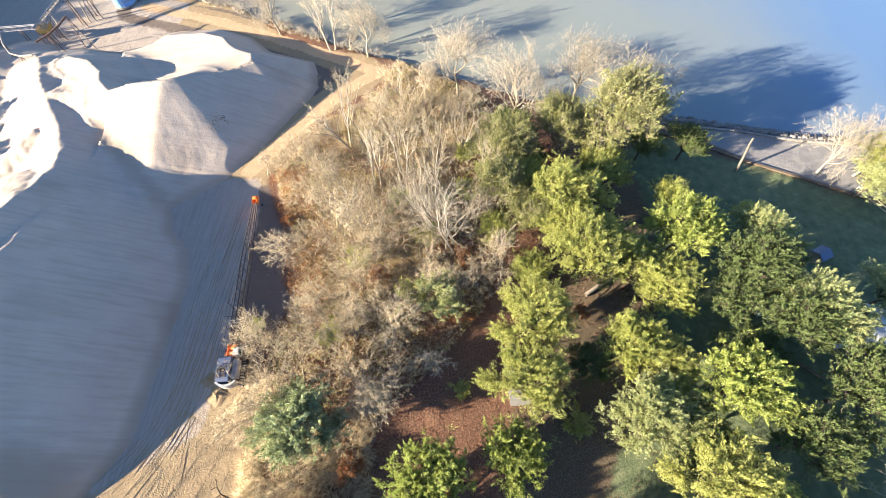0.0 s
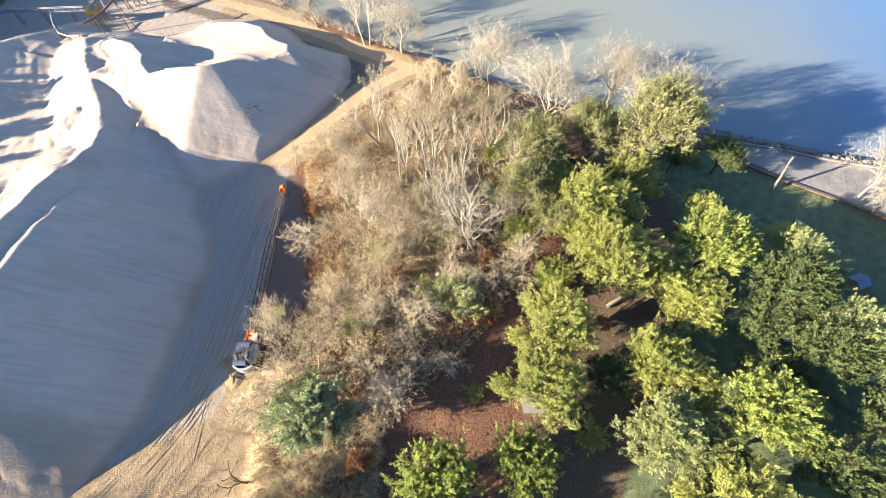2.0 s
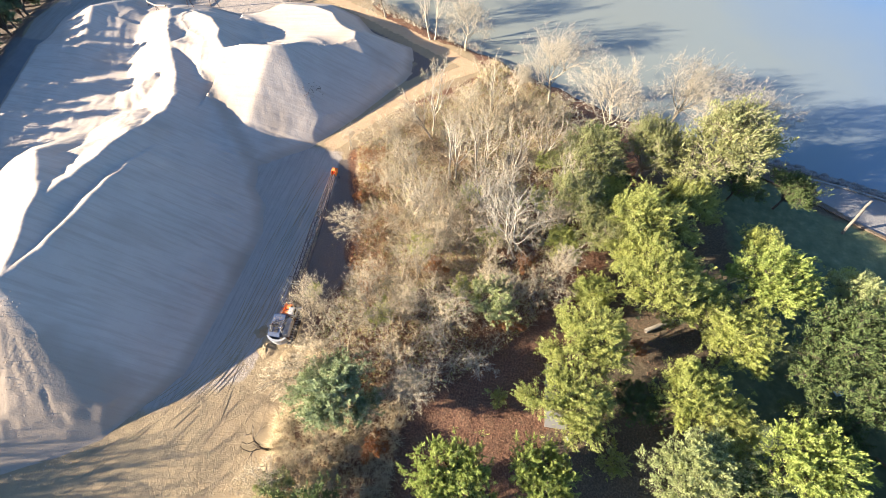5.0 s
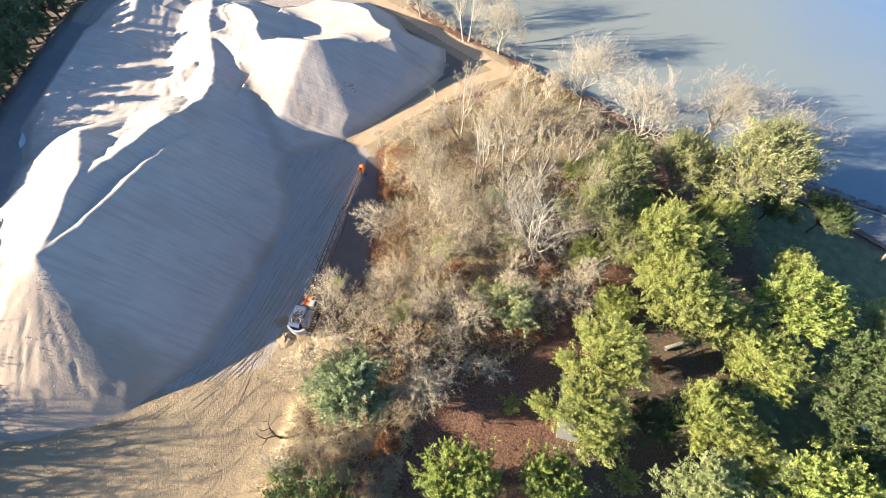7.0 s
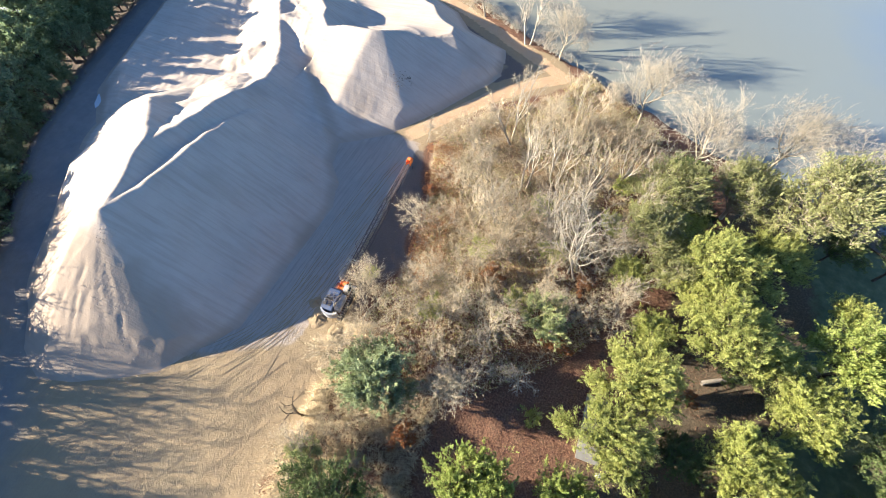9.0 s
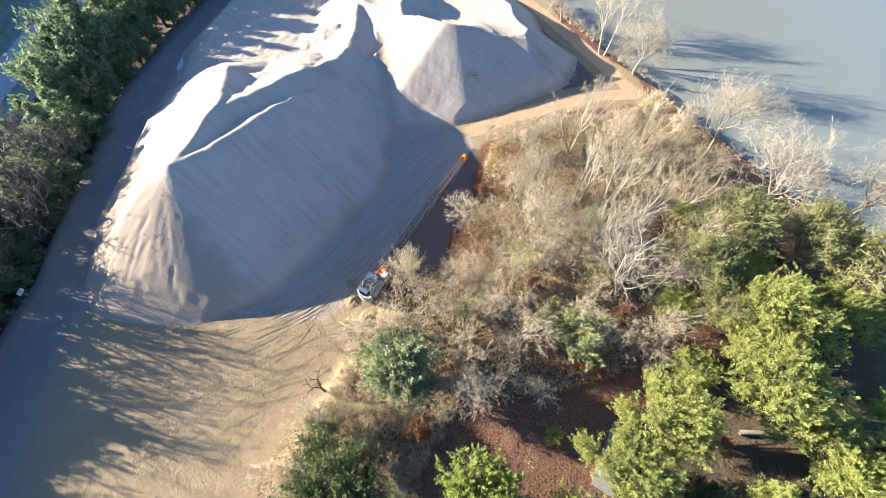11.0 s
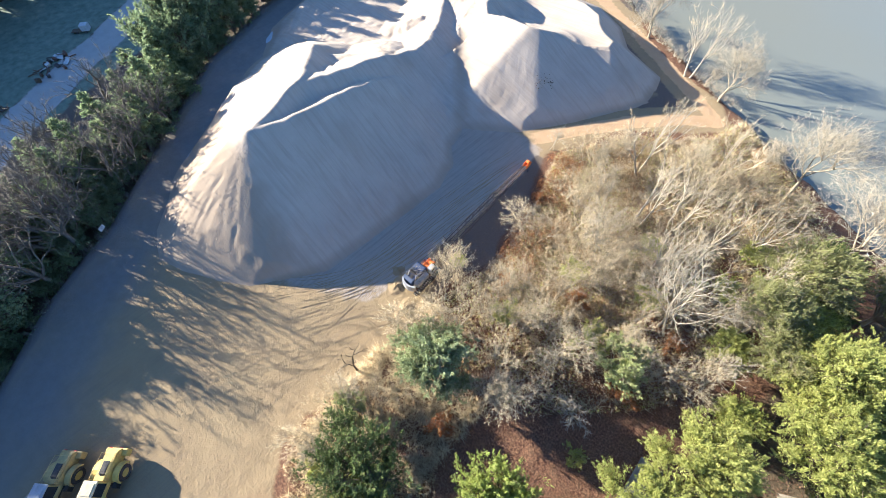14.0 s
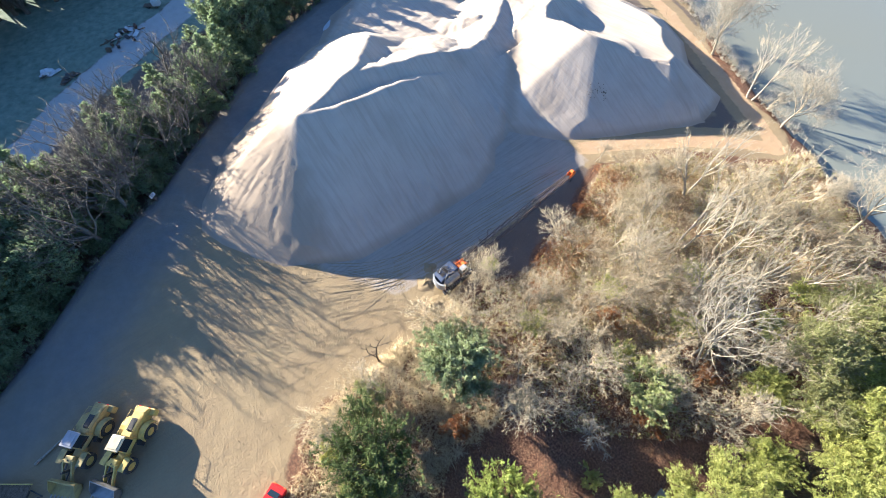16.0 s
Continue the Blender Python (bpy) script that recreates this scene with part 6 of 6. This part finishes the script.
def tank():
    o = thing("storage_tank", "blue cylindrical storage tank on a concrete base", "tank", at=pose(-67.0, 93.0, 0))
    bm = bmesh.new()
    add_rod(bm, (0, 0, 0.3), (0, 0, 3.4), 2.1, sides=32)
    add_rod(bm, (0, 0, 3.4), (0, 0, 3.8), 2.1, 0.3, 32)
    part("shell", bm, TANKBLUE, o)
    bm = bmesh.new()
    add_rod(bm, (0, 0, -0.2), (0, 0, 0.3), 2.3, sides=32)
    part("base", bm, CONCRETE, o)
    for z in (1.2, 2.3):
        bm = bmesh.new()
        add_rod(bm, (0, 0, z), (0, 0, z + 0.1), 2.14, sides=32)
        part("hoop", bm, STEEL, o)
    for s in (-0.25, 0.25):
        bm = bmesh.new()
        add_rod(bm, (s, -2.25, 0), (s, -2.25, 3.7), 0.04, sides=6)
        part("ladder_rail", bm, WHITE, o)


tank()
for i in range(6):
    o = thing("timber_stake", "pale standing stake at the sand plant", "stake", "stakes at the sand plant", at=pose(-73.2 + 1.1 * (i % 3), 86.0 + 1.9 * (i // 3) + 0.4 * (i % 3), 0))
    bm = bmesh.new()
    add_rod(bm, (0, 0, -0.3), (0.5 * (i % 2) - 0.2, 0.4, 3.0 + 0.3 * (i % 3)), 0.13, 0.1, 7)
    part("shaft", bm, WOOD_PALE, o)


def scrap_heap(label, x, y, n, spread, mats, seed):
    """A loose heap of bent sheets, boxes and pipes by the field lane."""
    rs = np.random.RandomState(seed)
    o = thing("scrap_heap", label, "scrap heap", "scrap heaps by the field", at=pose(x, y, float(bank_drop(x, y))))
    for k in range(n):
        bm = bmesh.new()
        p = rs.normal(size=2) * spread
        t = pose(0, 0, 0, rs.uniform(-25, 25), rs.uniform(-25, 25), rs.uniform(0, 180))
        kind = rs.randint(3)
        if kind == 0:
            add_box(bm, (p[0], p[1], 0.35), (rs.uniform(0.8, 2.0), rs.uniform(0.5, 1.2), 0.1), t, 0.02)
        elif kind == 1:
            add_box(bm, (p[0], p[1], 0.35), rs.uniform(0.4, 0.9, 3), t, 0.05)
        else:
            a = np.array([p[0], p[1], 0.2])
            add_rod(bm, tuple(a), tuple(a + rs.normal(size=3) * [1.2, 1.2, 0.25]), 0.1)
        part(("sheet", "box", "pipe")[kind], bm, mats[rs.randint(len(mats))], o)


scrap_heap("heap of white sheets and scrap by the field lane", -114.1, -2.2, 16, 1.2, (WHITE, WHITE, IRON, RUST), 1)
scrap_heap("dark tangled scrap heap by the field lane", -112.1, -6.1, 14, 1.3, (IRON, RUST, WOOD_DARK), 2)
scrap_heap("heap of white bags and scrap at the field's edge", -110.4, -19.1, 12, 0.9, (WHITE, WHITE, IRON), 3)
scrap_heap("dark debris pile beside the field lane", -105.7, -16.3, 10, 1.0, (IRON, WOOD_DARK), 4)
scrap_heap("stacked pale boards and debris in the belt clearing", -88.0, -15.4, 12, 1.3, (WOOD_PALE, WHITE, WOOD_PALE), 5)
scrap_heap("pile of weathered boards near the cedars", -102.3, 8.1, 10, 1.1, (WOOD_PALE, WOOD_DARK), 6)
scrap_heap("broken concrete and pipes near the cedars", -105.1, 14.5, 10, 1.2, (WHITE, CONCRETE, WOOD_PALE), 7)


def box_trailer(at):
    o = thing("box_trailer", "low trailer with a white box body on the field", "trailer", at=at)
    bm = bmesh.new()
    add_box(bm, (1.2, 0, 1.5), (2.2, 2.0, 1.7), bevel=0.06)
    part("box_body", bm, WHITE, o)
    bm = bmesh.new()
    add_box(bm, (-1.2, 0, 0.6), (3.6, 1.9, 0.16), bevel=0.02)
    part("bed", bm, WOOD_DARK, o)
    for x in (-1.4, 1.0):
        for s in (1, -1):
            wheel("wheel", o, x, s * 0.85, 0.36, 0.24, STEEL)


box_trailer(pose(-120.2, 4.6, -3.2, 0, 0, 55) @ Matrix.Scale(0.7, 4))


# ---- wheel tracks, puddles and small heaps on the yard ----
def smooth_line(pts, stepsize):
    """Rounds the corners of a line and gives points on it at even steps."""
    p = np.array(pts, float)
    for _ in range(3):
        cut = np.stack([0.75 * p[:-1] + 0.25 * p[1:], 0.25 * p[:-1] + 0.75 * p[1:]], 1).reshape(-1, 2)
        p = np.concatenate([p[:1], cut, p[-1:]])
    t = np.r_[0, np.cumsum(np.hypot(*np.diff(p, axis=0).T))]
    u = np.arange(0, t[-1], stepsize)
    return np.stack([np.interp(u, t, p[:, 0]), np.interp(u, t, p[:, 1])], 1)


def tyre_tracks(lines, name, label, lug, seed):
    """Pressed wheel marks: a raised kerb of sand at each side and chevron lugs between."""
    rs = np.random.RandomState(seed)
    V, F, n = [], [], 0
    for gauge, width, pts in lines:
        c = smooth_line(pts, lug)
        d = unit(np.gradient(c, axis=0))
        s = np.stack([-d[:, 1], d[:, 0]], 1)
        for side in (-0.5, 0.5):
            m = c + s * gauge * side
            fade = rs.rand(len(m)) < 0.93
            for k in range(len(m)):
                if not fade[k]:
                    continue
                for half in (-1, 1):  # chevron bars
                    a, b = m[k] - d[k] * lug * 0.35, m[k] + s[k] * half * width * 0.5 + d[k] * lug * 0.45
                    w = d[k] * lug * 0.3
                    z = 0.009 + 0.007 * rs.rand()
                    quad = [np.r_[a - w, -0.02], np.r_[b - w, -0.02], np.r_[b + w, -0.02], np.r_[a + w, -0.02], np.r_[a, z], np.r_[b, z]]
                    V.extend(quad)
                    F.extend([[n, n + 1, n + 5, n + 4], [n + 3, n + 4, n + 5, n + 2]])
                    n += 6
    me = mesh_np(name, np.array(V), np.array(F), M_TRACK)
    return tagged(new(name, me), label, "tyre tracks", kind="stuff")


def rut_ridges(lines, name, label, seed, offs=(-1.35, -0.8, 0.85, 1.3), lift=0.06):
    """Low long kerbs of sand thrown up beside the wheels."""
    rs = np.random.RandomState(seed)
    V, F, n = [], [], 0
    for pts in lines:
        c = smooth_line(pts, 0.35)
        d = unit(np.gradient(c, axis=0))
        s = np.stack([-d[:, 1], d[:, 0]], 1)
        for off in offs:
            jit = off + 0.12 * wavy(c[:, 0], c[:, 1], 4, int(abs(off) * 100))
            fade = np.minimum(1, np.minimum(np.arange(len(c)), np.arange(len(c))[::-1]) / 14)
            h = (lift + 0.05 * np.clip(wavy(c[:, 0] + off * 7, c[:, 1], 6, 3), -1.2, 1)) * fade
            m = c + s * jit[:, None]
            prof = [(-0.10, -0.3), (0.0, 1.0), (0.10, -0.3)]
            ring = np.stack([np.c_[m + s * p, -0.03 + h * q] for p, q in prof], 1)
            k = len(m)
            idx = n + np.arange(k * 3).reshape(k, 3)
            V.append(ring.reshape(-1, 3))
            for j in (0, 1):
                F.append(np.stack([idx[:-1, j], idx[:-1, j + 1], idx[1:, j + 1], idx[1:, j]], 1))
            n += k * 3
    me = mesh_np(name, np.concatenate(V), np.concatenate(F), M_TRACK, True)
    return tagged(new(name, me), label, "wheel ruts", kind="stuff")


M_TRACK = M_GROUND
LONG = [
    [(-42.9, -5.3), (-35.6, 1.2), (-30.7, 8.5), (-29.7, 15.7), (-29.9, 24.8), (-28.2, 39.4)],
    [(-44.2, -9.4), (-36.4, -1.7), (-31.2, 5.2), (-29.3, 12.3), (-28.8, 22.4), (-28.3, 35.4)],
    [(-46.1, -14.6), (-41.4, -10.9), (-37.5, -6.0), (-33.7, -0.1), (-30.6, 6.4)],
    [(-49.5, -8.0), (-43.0, -6.8), (-37.4, -3.0), (-32.6, 3.4), (-30.4, 9.6), (-30.6, 20.0)],
    [(-47.6, -11.6), (-40.0, -6.4), (-34.6, -1.2), (-30.2, 6.2), (-28.4, 14.0), (-27.4, 26.0)],
    [(-31.0, 14.0), (-31.2, 25.0), (-30.6, 34.0), (-29.6, 42.0)],
]
rut_ridges(LONG, "wheel_ruts", "long wheel ruts pressed in the sandy lane", 4)
rut_ridges([[(-33.4, -14.4), (-32.3, -12.2), (-31.9, -10.0)], [(-31.2, -14.6), (-29.6, -12.4), (-28.2, -11.2)], [(-36.6, -12.0), (-33.6, -11.6), (-30.4, -10.0)]],
           "wheel_ruts", "short crossing wheel ruts in the yard", 7, (-0.5, -0.2, 0.25, 0.5), 0.10)
rut_ridges([[(-28.8, 12.8), (-28.6, 8.3), (-28.4, 3.0), (-27.9, -1.7), (-25.9, -3.5)]], "wheel_ruts", "curved wheel rut past the crane", 5, (-0.2, 0.2), 0.05)
tyre_tracks([
    (2.2, 0.62, [(-35.0, -5.1), (-31.2, 1.5), (-29.1, 7.2), (-28.1, 12.2)]),
    (2.2, 0.62, [(-30.1, 8.0), (-27.1, 6.5), (-23.5, 6.3), (-21.2, 6.1)]),
    (2.2, 0.62, [(-27.5, -1.2), (-26.2, 3.1), (-23.9, 7.5), (-21.8, 10.0)]),
    (2.2, 0.62, [(-29.4, -2.0), (-27.0, 1.2), (-24.2, 3.6), (-21.4, 4.0)]),
    (2.2, 0.60, [(-36.8, -13.3), (-34.6, -9.3), (-32.0, -4.6), (-30.3, 0.1), (-27.5, 5.0)]),
    (2.2, 0.60, [(-27.0, -12.0), (-26.0, -6.0), (-27.4, 0.0)]),
    (1.3, 0.55, [(-33.5, -9.0), (-30.0, -3.5), (-28.6, 2.0), (-26.0, 6.6), (-22.5, 8.6)]),
    (2.2, 0.60, [(-31.0, -12.5), (-28.0, -7.5), (-25.6, -2.0), (-23.6, 3.0)]),
    (1.8, 0.60, [(-38.0, -8.5), (-34.0, -3.0), (-30.8, 3.4), (-29.6, 9.0)]),
    (2.0, 0.66, [(-40.0, -12.0), (-36.0, -7.0), (-33.0, -1.0), (-31.6, 5.0)]),
    (1.6, 0.60, [(-30.0, -8.0), (-27.8, -3.5), (-25.0, 0.5), (-22.6, 1.4)]),
    (2.1, 0.62, [(-42.0, -12.4), (-36.0, -11.2), (-30.6, -8.6), (-25.6, -5.4)]),
    (2.1, 0.62, [(-40.0, -14.6), (-34.0, -12.8), (-29.0, -11.2), (-24.6, -10.8)]),
    (2.1, 0.62, [(-38.6, -9.6), (-33.0, -8.2), (-28.0, -5.0), (-24.0, -0.6)]),
    (1.8, 0.62, [(-36.0, -14.5), (-33.0, -12.0), (-31.4, -8.0), (-31.0, -3.0)]),
    (1.8, 0.62, [(-33.8, -16.0), (-31.6, -12.6), (-29.6, -9.0), (-29.2, -4.0)]),
], "tyre_tracks", "chevron tyre tracks in the yard's sand", 0.2, 6)


def sand_mound(label, x, y, r, h, seed):
    rs = np.random.RandomState(seed)
    bm = bmesh.new()
    n, m = 28, 8
    rows = []
    for j in range(m + 1):
        q = j / m
        rows.append([bm.verts.new((r * q * (1 + 0.22 * math.sin(3 * a + seed) + 0.1 * math.sin(7 * a + seed)) * math.cos(a), r * q * (1 + 0.2 * math.cos(2 * a + seed)) * math.sin(a), h * (1 - q) ** 0.8 * (1 + 0.25 * math.sin(4 * a + 9 * q)) - 0.12 * q + rs.uniform(-0.03, 0.03))) for a in [2 * math.pi * i / n for i in range(n)]])
    for a, b in zip(rows, rows[1:]):
        for i in range(n):
            bm.faces.new((a[i], a[(i + 1) % n], b[(i + 1) % n], b[i]))
    bmesh.ops.remove_doubles(bm, verts=bm.verts, dist=0.01)
    for f in bm.faces:
        f.smooth = True
    me = bpy.data.meshes.new("sand_mound")
    bm.to_mesh(me)
    bm.free()
    me.materials.append(M_TRACK)
    ob = tagged(new("sand_mound", me), label, "sand mound", "sand mounds by the crane")
    ob.location = (x, y, 0)


sand_mound("low mound of pale sand behind the crane", -20.2, 11.6, 1.8, 0.28, 1)
sand_mound("low mound of pale sand behind the crane", -26.4, 10.8, 1.6, 0.28, 2)
sand_mound("low mound of pale sand behind the crane", -23.4, 9.6, 1.8, 0.28, 3)
sand_mound("low mound of pale sand behind the crane", -27.9, 12.6, 1.0, 0.28, 4)


def puddle(x, y, r, turn, seed):
    rs = np.random.RandomState(seed)
    bm = bmesh.new()
    n = 36
    vs = [bm.verts.new((r * (1 + 0.25 * math.sin(2 * a + seed) + 0.15 * math.sin(5 * a)) * math.cos(a), 0.32 * r * (1 + 0.2 * math.sin(3 * a + 1)) * math.sin(a), 0)) for a in [2 * math.pi * i / n for i in range(n)]]
    bm.faces.new(vs)
    me = bpy.data.meshes.new("puddle")
    bm.to_mesh(me)
    bm.free()
    me.materials.append(M_PUDDLE)
    ob = tagged(new("puddle", me), "shallow puddle mirroring the sky beside the lane", "puddle", "lane puddles")
    ob.matrix_world = pose(x, y, 0.10, 0, 0, turn)


M_PUDDLE, _nt, _b = material("puddle_water", 0.02, 0, 0.6)
_b.inputs["Base Color"].default_value = (0.45, 0.47, 0.5, 1)
puddle(-84.4, 29.2, 1.5, 128, 1)
puddle(-66.8, 3.6, 2.2, 127, 2)


def clods(count, spots, name, label, mat, size, seed):
    """Loose clods and pebbles lying on the sand."""
    rs = np.random.RandomState(seed)
    bm = bmesh.new()
    bmesh.ops.create_icosphere(bm, subdivisions=1, radius=1)
    bv, bf = np.array([v.co for v in bm.verts]), np.array([[v.index for v in f.verts] for f in bm.faces])
    bm.free()
    V, F, n = [], [], 0
    for i in range(count):
        x, y, r, on = spots[rs.randint(len(spots))]
        p = np.array([x, y]) + rs.normal(size=2) * r
        s = size * rs.uniform(0.4, 1.3)
        z = max(0.03, float(pile_height(p[0], p[1]))) if on else 0.05
        V.append(bv * (1 + rs.uniform(-0.3, 0.3, (len(bv), 1))) * s * [1.1, 0.9, 0.6] + [p[0], p[1], z])
        F.append(bf + n)
        n += len(bv)
    me = mesh_np(name, np.concatenate(V), np.concatenate(F), mat)
    tagged(new(name, me), label, "clods", kind="stuff")


clods(160, [(-46.0, -3.0, 2.4, True), (-50.5, 7.6, 0.7, True), (-48.5, 1.5, 1.3, True), (-52.5, -4.5, 2.2, True), (-43.5, -4.5, 1.6, True)], "sand_clods", "crumbled sand clods on the pile's sunny foot", M_SAND, 0.06, 3)
clods(40, [(-35.6, 51.8, 0.8, True), (-34.4, 52.6, 0.5, True)], "dark_clods", "dark clods stuck in the cone's face", WOOD_DARK, 0.09, 4)
clods(160, [(-34, -12, 7, False), (-27, -10, 4, False), (-40, -16, 6, False), (-24, -18, 5, False), (-29, 4, 4, False), (-29.5, 25, 5, False)], "yard_clods", "scattered small clods and pebbles on the yard", M_TRACK, 0.06, 5)
